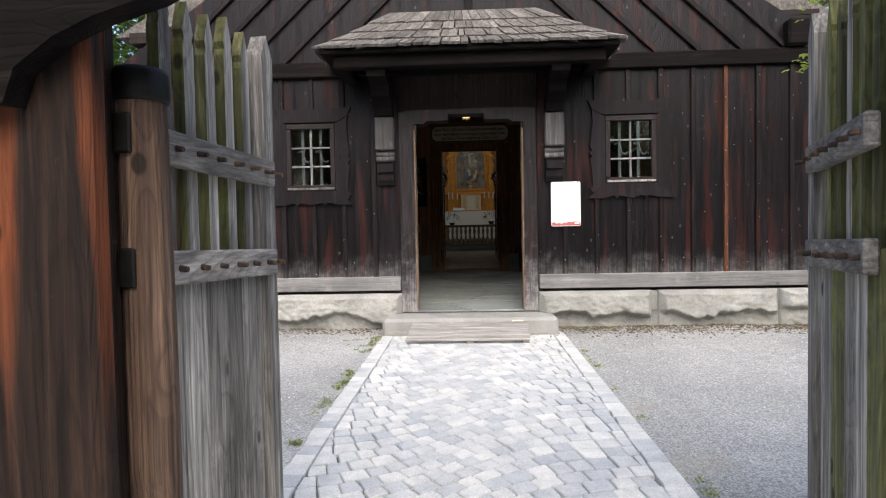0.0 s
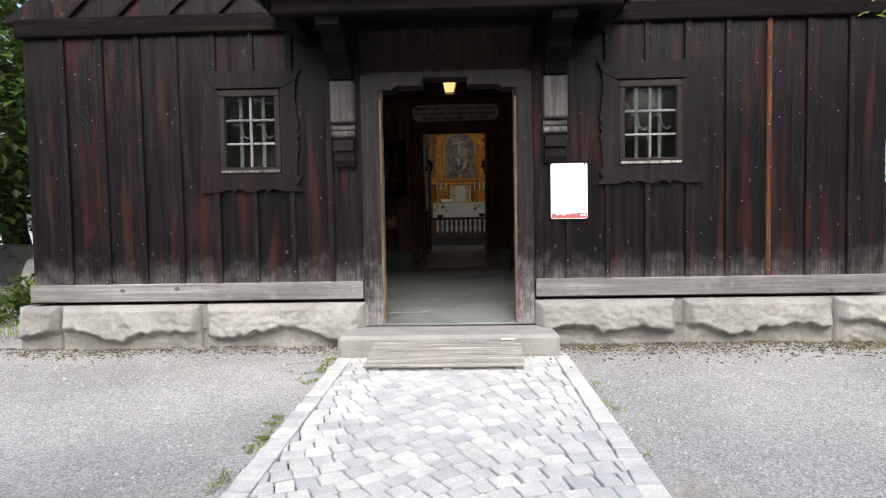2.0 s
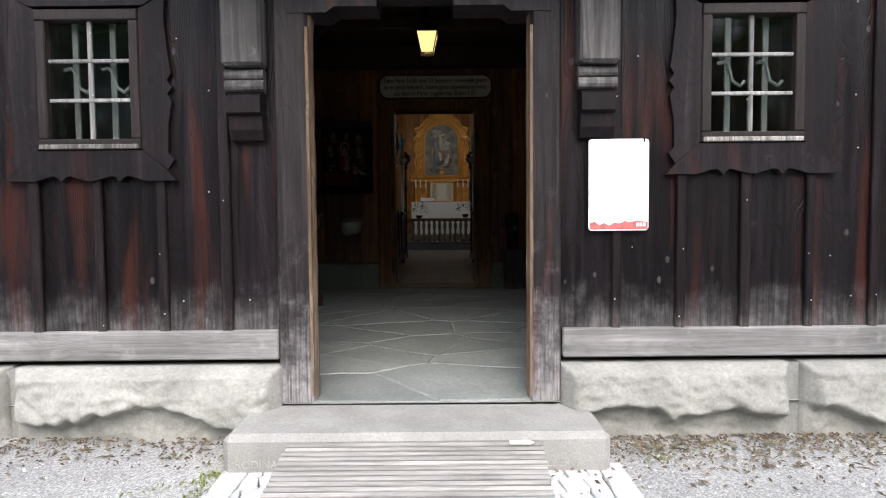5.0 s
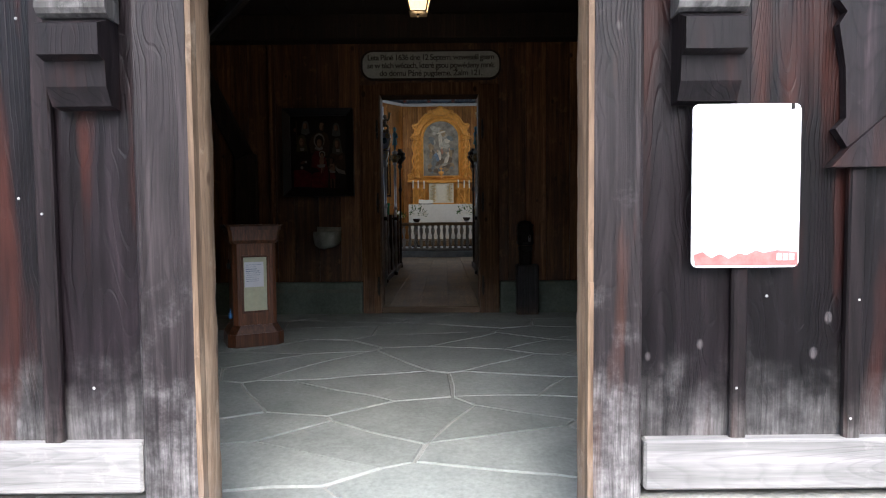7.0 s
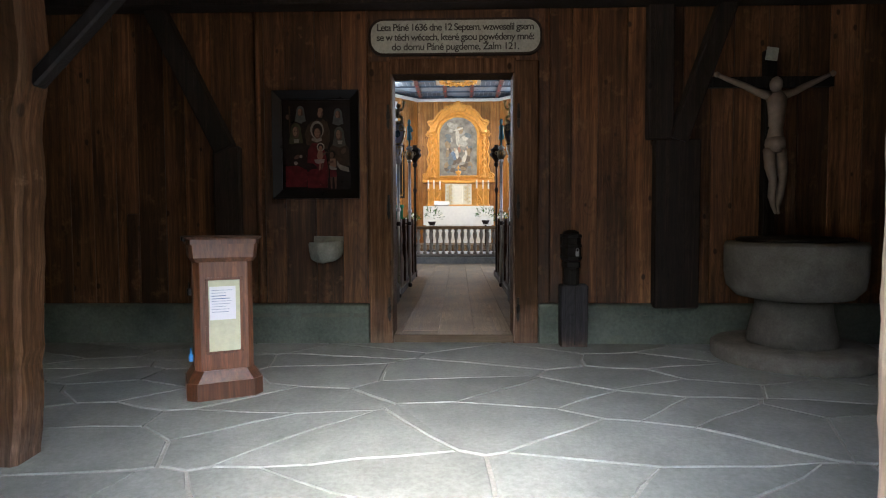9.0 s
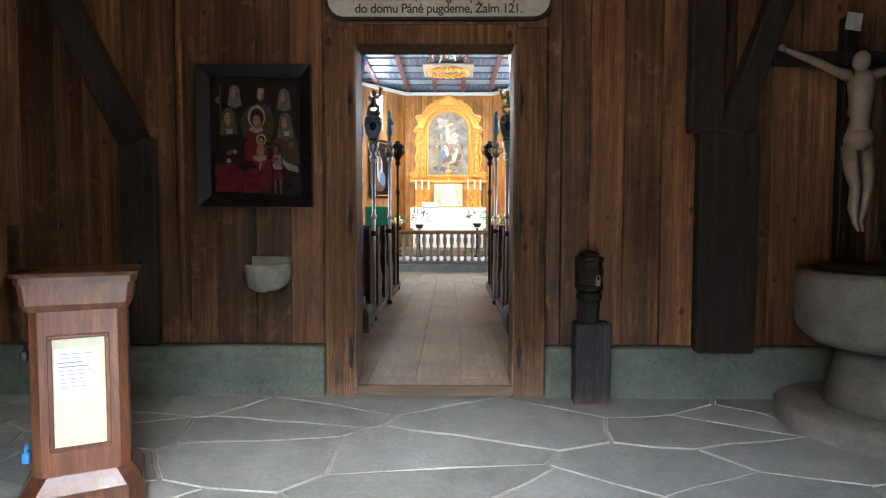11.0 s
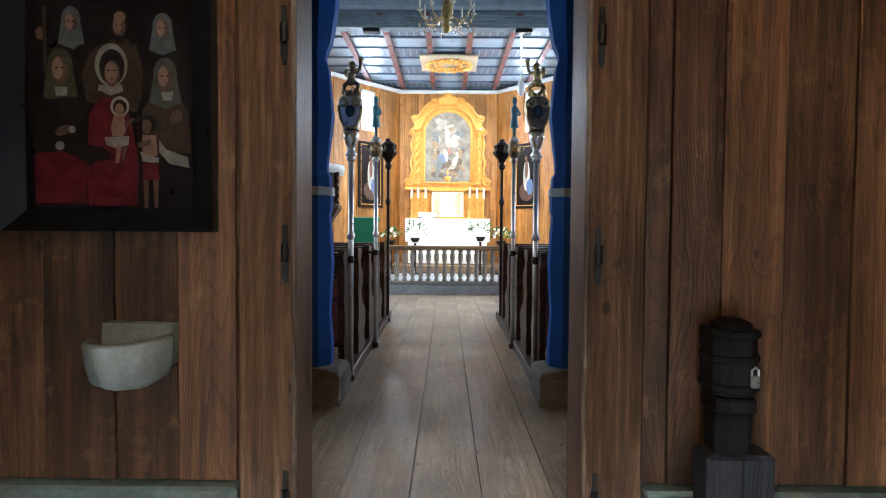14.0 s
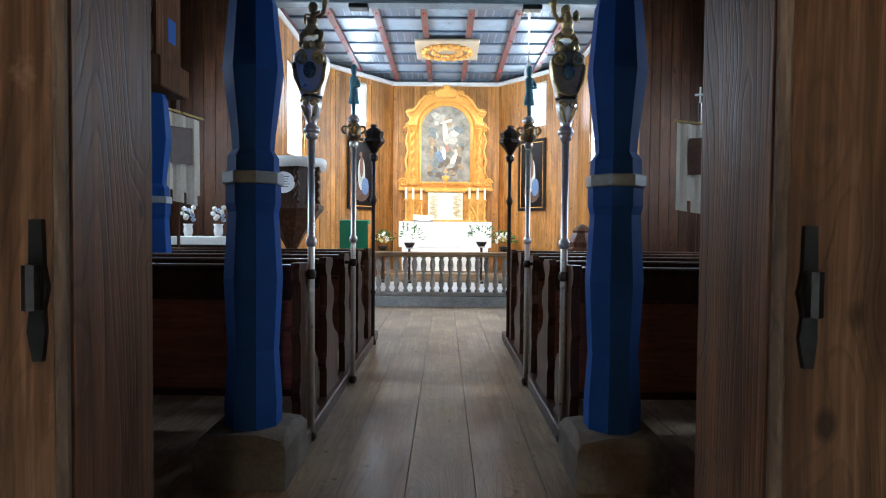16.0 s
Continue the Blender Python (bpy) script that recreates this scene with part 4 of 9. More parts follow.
def board_wall(name, p, q, z0, z1, mat, holes, label, width=0.13, thick=0.16, keep=300):
    """A boarded wall from plan point p to q, seen from its left side; holes are (s0, s1, z0, z1) along it."""
    p, q = Vector((*p, 0)), Vector((*q, 0))
    L = (q - p).length
    t = (q - p).normalized()
    n = Vector((-t.y, t.x, 0))
    m = Matrix.Translation(p) @ Matrix(((t.x, n.x, 0, 0), (t.y, n.y, 0, 0), (0, 0, 1, 0), (0, 0, 0, 1)))
    bm = B()
    holed_wall(bm, 0, L, z0, z1, -thick, -0.024, holes)
    bm.transform(m)
    w = tagged(link_mesh(name, bm, mat), label, "wall", kind="structure")
    s = 0.0
    while s < L - 0.01:
        e = min(L, s + width * rng.uniform(0.8, 1.2))
        z = z0
        segs = []
        for c, d in sorted((h[2], h[3]) for h in holes if s < h[1] - 0.01 and e > h[0] + 0.01):
            segs.append((z, c))
            z = d
        segs.append((z, z1))
        for c, d in segs:
            bm = B()
            box(bm, s + 0.0015, e - 0.0015, -0.024, jit(0.003), c, d, 0.003)
            bm.transform(m)
            part("board", bm, mat, w)
        s = e
    return w


SW = (1.55, 2.35, 2.6, 4.3)
wl = board_wall("wall_chancel_left", (CX0, 21.3), (CX0, NY1), NAVE_Z, CEIL, pine, [(0.9, 1.9, 2.9, 4.4)], "golden varnished pine board wall of the chancel")
wdl = board_wall("wall_apse_left", (-0.87, CY1), (CX0, 21.3), NAVE_Z, CEIL, pine, [(0.77, 1.22, 3.85, 4.75)], "golden varnished pine board wall of the apse")
wb = board_wall("wall_apse_back", (1.45, CY1), (-0.87, CY1), NAVE_Z, CEIL, pine, [], "golden varnished pine board wall behind the altar")
wdr = board_wall("wall_apse_right", (CX1, 21.3), (1.45, CY1), NAVE_Z, CEIL, pine, [(0.82, 1.27, 3.85, 4.75)], "golden varnished pine board wall of the apse")
wr = board_wall("wall_chancel_right", (CX1, NY1), (CX1, 21.3), NAVE_Z, CEIL, pine, [(1.4, 2.4, 2.9, 4.4)], "golden varnished pine board wall of the chancel")
board_wall("wall_shoulder_left", (CX0, NY1), (NX0, NY1), NAVE_Z, 5.3, nave_wood, [], "dark brown plank wall beside the chancel", 0.16)
board_wall("wall_shoulder_right", (NX1, NY1), (CX1, NY1), NAVE_Z, 5.3, nave_wood, [], "dark brown plank wall beside the chancel", 0.16)
board_wall("wall_nave_left", (NX0, NY1), (NX0, NY0), NAVE_Z, 5.3, nave_wood, [(0.9, 1.8, 2.3, 3.7), (3.3, 4.2, 2.3, 3.7)], "dark brown plank side wall of the nave", 0.18)
board_wall("wall_nave_right", (NX1, NY0), (NX1, NY1), NAVE_Z, 5.3, nave_wood, [(2.7, 3.6, 2.3, 3.7), (5.1, 6.0, 2.3, 3.7)], "dark brown plank side wall of the nave", 0.18)

# ---- ceilings ----
ceil_panel = plain("ceil_panel", (0.23, 0.29, 0.34), 0.35, vary=0.3, scale=6.0)
ceil_rib = plain("ceil_rib", (0.11, 0.045, 0.04), 0.4, vary=0.3)
ceil_dark = plain("ceil_dark", (0.09, 0.12, 0.16), 0.4, vary=0.3)
red_dot = plain("red_dot", (0.6, 0.03, 0.03), 0.4)
beam_blue = wood("beam_blue", (0.10, 0.13, 0.15), (0.17, 0.215, 0.24), (0.25, 0.30, 0.33), axis=0, rough=0.5, knots=False)
grey_ceiling = wood("grey_ceiling", (0.11, 0.13, 0.14), (0.18, 0.21, 0.22), (0.25, 0.28, 0.29), axis=1, rough=0.6, knots=False)
bm = B()
box(bm, CX0 - 0.2, CX1 + 0.2, NY1 - 0.2, CY1 + 0.2, CEIL + 0.06, CEIL + 0.16)
n_panel = len(bm.faces)
nx, ny = 7, 8
sx, sy = (CX1 - CX0) / nx, (CY1 - NY1) / ny
for i in range(nx + 1):
    xx = CX0 + sx * i
    box(bm, xx - 0.05, xx + 0.05, NY1, CY1, CEIL, CEIL + 0.065)
n_rib = len(bm.faces)
for j in range(ny + 1):
    yy = NY1 + sy * j
    box(bm, CX0, CX1, yy - 0.025, yy + 0.025, CEIL + 0.028, CEIL + 0.065)
n_cross = len(bm.faces)
for i in range(1, nx - 1):
    for j in range(ny):
        if j % 2 == 1 and i not in (3,):
            x0, y0 = CX0 + sx * i + 0.10, NY1 + sy * j + 0.07
            for k in range(4):
                box(bm, x0 + k * 0.125, x0 + k * 0.125 + 0.10, y0, y0 + sy - 0.14, CEIL + 0.05, CEIL + 0.062)
n_fig = len(bm.faces)
for i in range(1, nx):
    for j in range(ny):
        blob(bm, (CX0 + sx * i, NY1 + sy * (j + 0.5), CEIL - 0.005), 0.018, 1)
bm.faces.ensure_lookup_table()
for k, f in enumerate(bm.faces):
    f.material_index = 0 if k < n_panel else 1 if k < n_rib else 2 if k < n_cross else 2 if k < n_fig else 3
tagged(link_mesh("ceiling_chancel", bm, [ceil_panel, ceil_rib, ceil_dark, red_dot]), "blue-grey coffered ceiling with dark red ribs and red studs", "ceiling", kind="structure")
bm = B()
x = NX0
while x < NX1:
    box(bm, x, x + 0.27, NY0, NY1 + 0.15, 5.25 + jit(0.003), 5.35)
    x += 0.275
tagged(link_mesh("ceiling_nave", bm, grey_ceiling), "grey-blue plank ceiling of the nave", "ceiling", kind="structure")
bm = B()
for a, b in zip([(CX0, NY1), (CX0, 21.3), (-0.87, CY1), (1.45, CY1), (CX1, 21.3)], [(CX0, 21.3), (-0.87, CY1), (1.45, CY1), (CX1, 21.3), (CX1, NY1)]):
    bar(bm, (*a, CEIL - 0.05), (*b, CEIL - 0.05), 0.10, 0.09, 0.02)
tagged(link_mesh("cornice_trim", bm, white_paint), "white painted cornice along the chancel ceiling", "trim", kind="structure")
bm = B()
box(bm, CX0, CX1, NY1 + 0.05, NY1 + 0.28, 4.77, 5.24, 0.01)
tagged(link_mesh("chancel_beam", bm, beam_blue), "wide grey-blue tie beam at the chancel opening", "beam", kind="structure")
# gallery over the entrance
gal = tagged(new("gallery"), "dark timber gallery above the nave entrance", "gallery", kind="structure")
bm = B()
for k in range(27):
    box(bm, NX0 + k * 0.277, NX0 + k * 0.277 + 0.272, NY0, 12.95, 3.50 + jit(0.003), 3.56)
part("deck", bm, black_wood, gal)
for xa, xb in ((NX0, NX1),):
    bm = B()
    box(bm, xa, xb, 12.58, 12.82, 3.33, 3.498, 0.01)
    part("bearer", bm, black_wood, gal)
bm = B()
box(bm, NX0, NX1, 12.95, 13.0, 3.42, 4.35)
part("parapet", bm, nave_wood, gal)

# roofs and outer walls, seen from outside only
def pitched(name, xa, xb, ya, yb, ze, za, label):
    xm = (xa + xb) / 2
    bm = B()
    slab(bm, [(xa, ze), (xb, ze), (xm, za)], yb - ya, lambda u, v, w: (u, ya + w, v))
    tagged(link_mesh(name, bm, shingle_wood), label, "roof", kind="structure")


pitched("roof_porch", XL - 0.25, XR + 0.25, FACE + 0.19, PY1 + 0.04, 3.48, 5.75, "steep dark shingle roof over the entrance hall")
pitched("roof_nave", NX0 - 0.6, NX1 + 0.6, PY1 + 0.05, 23.4, 5.42, 9.0, "steep dark shingle roof over the nave")
bm = B()
box(bm, NX0 - 0.36, NX0 - 0.20, NY0 - 0.2, 23.3, 0.1, 5.41)
box(bm, NX1 + 0.20, NX1 + 0.36, NY0 - 0.2, 23.3, 0.1, 5.41)
box(bm, NX0 - 0.36, NX1 + 0.36, 23.15, 23.3, 0.1, 5.41)
box(bm, NX0 - 0.36, XL, PY1 + 0.05, PY1 + 0.2, 0.1, 5.41)
box(bm, XR, NX1 + 0.36, PY1 + 0.05, PY1 + 0.2, 0.1, 5.41)
tagged(link_mesh("wall_outer_side", bm, facade_wood), "dark timber church side walls", "wall", kind="structure")

# ---- windows of the chancel and nave, a fill lamp inside each ----
day = (0.86, 0.93, 1.0)


def sash(name, p, t, z0, z1, w, cols, rows):
    """A white-barred window: centre point p of its foot on the wall, t along the wall."""
    t = Vector((*t, 0)).normalized()
    n = Vector((-t.y, t.x, 0))
    m = Matrix.Translation((p[0], p[1], 0)) @ Matrix(((t.x, n.x, 0, 0), (t.y, n.y, 0, 0), (0, 0, 1, 0), (0, 0, 0, 1)))
    o = thing(name, "tall white-framed window with a glowing pane", "window", kind="structure")
    bm = B()
    for a, b, c, d in ((-w / 2, w / 2, z0, z0 + 0.05), (-w / 2, w / 2, z1 - 0.05, z1), (-w / 2, -w / 2 + 0.05, z0 + 0.05, z1 - 0.05), (w / 2 - 0.05, w / 2, z0 + 0.05, z1 - 0.05)):
        box(bm, a, b, -0.10, -0.03, c, d, 0.006)
    bm.transform(m)
    part("window_frame", bm, white_paint, o)
    for k in range(1, cols):
        bm = B()
        box(bm, -w / 2 + w * k / cols - 0.016, -w / 2 + w * k / cols + 0.016, -0.09, -0.05, z0 + 0.05, z1 - 0.05)
        bm.transform(m)
        part("mullion", bm, white_paint, o)
    for k in range(1, rows):
        zz = z0 + (z1 - z0) * k / rows
        bm = B()
        box(bm, -w / 2 + 0.05, w / 2 - 0.05, -0.088, -0.052, zz - 0.012, zz + 0.012)
        bm.transform(m)
        part("glazing_bar", bm, white_paint, o)
    bm = B()
    box(bm, -w / 2 + 0.04, w / 2 - 0.04, -0.074, -0.070, z0 + 0.04, z1 - 0.04)
    bm.transform(m)
    pn = part("pane", bm, glowing_glass, o)
    pn.visible_shadow = False
    return m


# Opaque panes glow by themselves in place of the bright sky outside.
glowing_glass = plain("glowing_pane", (0.9, 0.93, 0.95), 0.3, vary=0.03, relief=0.0, glow=((0.88, 0.95, 1.0), 0.1))


def on_wall(p, q, s):
    p, q = Vector(p), Vector(q)
    return p + (q - p).normalized() * s, (q - p)


W_POWER = 3.6
# The two chancel side windows are unseen, added to carry light to the altar.
for k, (p, q, h, pw) in enumerate((((CX0, 21.3), (CX0, NY1), (0.9, 1.9, 2.9, 4.4), 1.15), ((-0.87, CY1), (CX0, 21.3), (0.77, 1.22, 3.85, 4.75), 0.3),
                            ((CX1, 21.3), (1.45, CY1), (0.82, 1.27, 3.85, 4.75), 0.3), ((CX1, NY1), (CX1, 21.3), (1.4, 2.4, 2.9, 4.4), 1.15),
                            ((NX0, NY1), (NX0, NY0), (0.9, 1.8, 2.3, 3.7), 0.38), ((NX0, NY1), (NX0, NY0), (3.3, 4.2, 2.3, 3.7), 0.22),
                            ((NX1, NY0), (NX1, NY1), (2.7, 3.6, 2.3, 3.7), 0.26), ((NX1, NY0), (NX1, NY1), (5.1, 6.0, 2.3, 3.7), 0.38))):
    c, t = on_wall(p, q, (h[0] + h[1]) / 2)
    m = sash("window_%d" % (k + 3), c, t, h[2], h[3], h[1] - h[0], 2, 4)
    n = m.to_3x3() @ Vector((0, 1, 0))
    mid = Vector((c.x, c.y, (h[2] + h[3]) / 2))
    # Area lamp on the room side of the pane replaces sky light.
    area("daylight", mid + n * 0.03, mid + n * 2 - Vector((0, 0, 0.5)), h[1] - h[0] - 0.1, h[3] - h[2] - 0.1, W_POWER * pw, day)

# ---- the yard gate ----
peg_wood = grey_wood


def gate_leaf(hinge, free, label):
    """A leaf of vertical pales with pointed tops, two rails with wooden pegs, close boards below."""
    g = thing("gate_leaf", label, "gate", "two leaves of the yard gate")
    h, f = Vector((*hinge, 0)), Vector((*free, 0))
    t = (f - h).normalized()
    L = (f - h).length
    inward = Vector((-t.y, t.x, 0)) if hinge[0] > 0.3 else Vector((t.y, -t.x, 0))
    m = Matrix.Translation(h) @ Matrix(((t.x, inward.x, 0, 0), (t.y, inward.y, 0, 0), (0, 0, 1, 0), (0, 0, 0, 1)))
    z0 = ground_z(hinge[1]) + 0.03
    n = 6
    pitch = L / n
    for k in range(n):
        s = pitch * (k + 0.5)
        if k == n - 1:
            bm = B()
            slab(bm, [(s - 0.028, z0), (s + 0.040, z0), (s + 0.040, 1.78), (s + 0.048, 1.79), (s + 0.048, 1.86), (s + 0.006, 1.93), (s - 0.030, 1.86), (s - 0.030, 1.79)], 0.055,
                 lambda u, v, w: (u, -0.03 + w, v))
            bm.transform(m)
            bmesh.ops.recalc_face_normals(bm, faces=bm.faces)
            part("end_stile", bm, grey_wood, g, "pale weathered stile with shaped head")
            continue
        w = 0.024
        top = 1.90 + jit(0.025) + 0.02 * k / n
        bm = B()
        slab(bm, [(s - w, 1.21), (s + w, 1.21), (s + w, top - 0.12), (s + w * 0.75, top - 0.10), (s + w, top - 0.08), (s, top), (s - w, top - 0.08), (s - w * 0.75, top - 0.10), (s - w, top - 0.12)], 0.032,
             lambda u, v, q: (u, -0.03 + q, v))
        bm.transform(m)
        bmesh.ops.recalc_face_normals(bm, faces=bm.faces)
        bm.normal_update()
        for fc in bm.faces:
            fc.material_index = 1 if abs(fc.normal.dot(t)) > 0.8 else 0
        part("pale", bm, [green_wood if hinge[0] > 0.3 and k != 2 else grey_wood, green_wood], g)
    s = 0.0
    k = 0
    while s < L - 0.07:
        e = min(L - 0.062, s + rng.uniform(0.085, 0.125))
        bm = B()
        box(bm, s + 0.002, e - 0.002, -0.028 + jit(0.004), 0.004, z0 + jit(0.01), 1.209, 0.004)
        bm.transform(m)
        part("board", bm, grey_wood if k % 3 or hinge[0] < 0 else green_wood, g)
        s, k = e, k + 1
    for zz, lean in ((1.478, -0.008), (1.182, -0.008)):
        bm = B()
        bar(bm, (0.0, 0.022, zz - lean), (L - 0.03, 0.022, zz + lean), 0.086, 0.034, 0.006, up=(0, 1, 0))
        bm.transform(m)
        part("rail", bm, rail_wood, g, "weathered grey cross rail")
        for k in range(n + 1):
            ss = 0.03 + (L - 0.04) * k / n
            zc = zz - lean + 2 * lean * ss / L
            bm = B()
            tube(bm, [(ss, 0.030, zc), (ss, 0.062 + jit(0.008), zc - 0.004)], [0.009, 0.007], 7)
            bm.transform(m)
            part("peg", bm, post_wood, g, "projecting wooden peg")
    return g


gate_leaf((-0.522, 1.85), (-0.452, 2.46), "weathered grey open gate leaf with pointed pales and pegged rails")
gate_leaf((1.19, 1.85), (1.365, 2.42), "mossy greenish open gate leaf with pointed pales and pegged rails")

for x0, sgn in ((-0.512, -1), (1.232, 1)):
    hp = thing("hinge_post", "brown weathered round-cornered gate hinge post with iron collar", "gate post", "two hinge posts of the gate")
    zg = ground_z(1.8)
    bm = B()
    prof = [(0.060, zg - 0.05), (0.060, 1.0), (0.057, 1.52), (0.055, 1.575)]
    lathe(bm, prof, 8, (x0, 1.78, 0), phase=math.pi / 8)
    for v in bm.verts:
        v.co.x += 0.004 * noise.noise(v.co * 5)
    part("shaft", bm, post_wood, hp)
    bm = B()
    lathe(bm, [(0.060, 1.575), (0.063, 1.585), (0.063, 1.635), (0.056, 1.65), (0.030, 1.655)], 16, (x0, 1.78, 0))
    part("collar", bm, iron, hp, "dark iron collar", True)
    bm = B()
    box(bm, x0 + sgn * 0.02, x0 + sgn * 0.14, 1.765, 1.795, 1.60, 1.63, 0.005)
    part("strap", bm, iron, hp, "dark iron strap")
    for zz in (1.50, 1.20):
        bm = B()
        box(bm, x0 - 0.030, x0 + 0.008, 1.715, 1.728, zz - 0.045, zz + 0.045, 0.004)
        part("hinge_plate", bm, iron, hp, "rusty iron hinge plate")

for sgn, xi, xo in ((-1, -0.545, -2.3), (1, 1.30, 3.2)):
    gw = thing("gate_wall", "dark brown timber boarding beside the gate with rubbed red streaks", "fence", "boarding beside the gate")
    xs = [xi]
    while abs(xs[-1] - xo) > 0.2:
        xs.append(xs[-1] + sgn * rng.uniform(0.13, 0.19))
    for a, b in zip(xs, xs[1:]):
        a, b = min(a, b), max(a, b)
        bm = B()
        box(bm, a + 0.002, b - 0.002, 1.70 + jit(0.008), 1.745, 0.02, 2.6, 0.006)
        part("board", bm, gate_dark, gw)
    bm = B()
    under = [(0.10, 1.53), (0.075, 1.596), (-0.003, 1.652), (-0.085, 1.688), (-0.20, 1.722), (-0.36, 1.80), (-0.50, 1.93), (-0.52, 2.052), (0.30, 2.052), (0.30, 1.56)]
    slab(bm, [(xi + sgn * u, v + (0.0 if sgn < 0 else 0.12)) for u, v in under], 0.06, lambda u, v, w: (u, 1.538 + w, v))
    bmesh.ops.recalc_face_normals(bm, faces=bm.faces)
    part("brace", bm, beam_wood, gw, "dark curved brace")
lint = thing("gate_lintel", "heavy dark timber lintel over the gate", "beam")
bm = B()
box(bm, -2.3, 3.2, 1.56, 1.72, 2.05, 2.28, 0.015)
part("timber", bm, beam_wood, lint)
for x0, x1 in ((-0.90, -0.520), (1.40, 1.60)):
    bm = B()
    box(bm, x0, x1, 1.60, 1.672, 0.02, 2.05, 0.015)
    part("post", bm, gate_dark, lint)

# ---- things at the door ----
def rounded(w, h, r, n=5):
    pts = []
    for cx, cy, a0 in ((w / 2 - r, h / 2 - r, 0), (-w / 2 + r, h / 2 - r, 90), (-w / 2 + r, -h / 2 + r, 180), (w / 2 - r, -h / 2 + r, 270)):
        for k in range(n + 1):
            a = radians(a0 + 90 * k / n)
            pts.append((cx + r * math.cos(a), cy + r * math.sin(a)))
    return pts


def front_slab(bm, pts, cx, cz, y, d):
    """A flat shape facing -y with its centre at cx, cz and its face at y."""
    slab(bm, pts, d, lambda u, v, w: (cx + u, y + w, cz + v))
    bmesh.ops.recalc_face_normals(bm, faces=bm.faces)
    return bm


board_white = plain("board_white", (0.86, 0.86, 0.87), 0.35, vary=0.02, scale=4.0, relief=0.0)
red_print = plain("red_print", (0.45, 0.12, 0.11), 0.5, vary=0.3, scale=40.0)
pink_print = plain("pink_print", (0.62, 0.33, 0.31), 0.5, vary=0.2, scale=30.0)
notice = thing("notice_board", "white information panel with a red strip on the wall", "sign")
bm = front_slab(B(), rounded(0.308, 0.468, 0.018), 1.250, 1.508, FACE - 0.036, 0.008)
part("panel", bm, board_white, notice)
bm = B()
for zz in (1.40, 1.66):
    box(bm, 1.20, 1.30, FACE - 0.029, FACE + 0.004, zz - 0.02, zz + 0.02)
part("mounting_strip", bm, grey_wood, notice)
bm = B()
pts = [(-0.148, 0.0), (0.148, 0.0), (0.148, 0.038), (0.09, 0.044), (0.05, 0.036), (0.03, 0.044), (0.0, 0.030), (-0.02, 0.036), (-0.05, 0.020), (-0.075, 0.034), (-0.10, 0.022), (-0.125, 0.040), (-0.150, 0.032)]
slab(bm, pts, 0.002, lambda u, v, w: (1.252 + u, FACE - 0.038 + w, 1.280 + v))
bmesh.ops.recalc_face_normals(bm, faces=bm.faces)
part("red_strip", bm, red_print, notice, "dull red printed strip")
bm = B()
for k in range(3):
    box(bm, 1.34 + 0.018 * k, 1.353 + 0.018 * k, FACE - 0.0395, FACE - 0.0382, 1.295, 1.313)
part("print_mark", bm, board_white, notice)
bm = B()
box(bm, 1.375, 1.384, FACE - 0.0385, FACE - 0.0362, 1.725, 1.742)
part("corner_mark", bm, iron, notice)

lantern = thing("lantern", "small lit black-framed lantern hanging above the door", "lamp")
LX, LY, LZ = 0.205, 9.30, 3.03
lamp_glass = plain("lamp_glass", (0.95, 0.75, 0.4), 0.3, vary=0.15, scale=40.0, glow=((1.0, 0.62, 0.22), 0.55))
lamp_core = plain("lamp_core", (1.0, 0.85, 0.5), 0.3, vary=0.0, glow=((1.0, 0.80, 0.45), 5.0))
ct, cb = 0.135, 0.082
for k in range(4):
    a0, a1 = math.pi / 2 * k + math.pi / 4, math.pi / 2 * (k + 1) + math.pi / 4
    bm = B()
    q = [(LX + r * math.cos(a), LY + r * math.sin(a), z) for r, a, z in ((cb, a0, LZ - 0.13), (cb, a1, LZ - 0.13), (ct, a1, LZ + 0.05), (ct, a0, LZ + 0.05))]
    vs = [bm.verts.new(p) for p in q] 
    c = Vector((LX, LY, LZ))
    vi = [bm.verts.new(Vector(p) * 0.985 + Vector((LX, LY, LZ)) * 0.015) for p in q]
    bm.faces.new(vs)
    bm.faces.new(list(reversed(vi)))
    for i in range(4):
        bm.faces.new((vs[(i + 1) % 4], vs[i], vi[i], vi[(i + 1) % 4]))
    pn = part("pane", bm, lamp_glass, lantern, "glowing amber glass pane")
    bm = B()
    tube(bm, [(LX + ct * math.cos(a0), LY + ct * math.sin(a0), LZ + 0.05), (LX + cb * math.cos(a0), LY + cb * math.sin(a0), LZ - 0.13)], 0.006, 6)
    part("corner_bar", bm, iron, lantern)
bm = B()
lathe(bm, [(0.15, LZ + 0.05), (0.152, LZ + 0.062), (0.08, LZ + 0.13), (0.03, LZ + 0.16), (0.012, LZ + 0.18)], 4, (LX, LY, 0), phase=math.pi / 4)
part("roof", bm, iron, lantern)
bm = B()
lathe(bm, [(0.086, LZ - 0.138), (0.088, LZ - 0.13), (0.02, LZ - 0.128)], 4, (LX, LY, 0), phase=math.pi / 4)
lathe(bm, [(0.004, LZ - 0.16), (0.012, LZ - 0.148), (0.010, LZ - 0.138)], 8, (LX, LY, 0))
part("floor_plate", bm, iron, lantern)
bm = B()
tube(bm, [(LX, LY, LZ + 0.15), (LX, LY, 3.36)], 0.006, 6)
part("chain", bm, iron, lantern)
bm = B()
blob(bm, (LX, LY, LZ - 0.015), (0.03, 0.03, 0.046), 2)
o = part("flame_bulb", bm, lamp_core, lantern, "glowing bulb", True)
o.visible_shadow = False
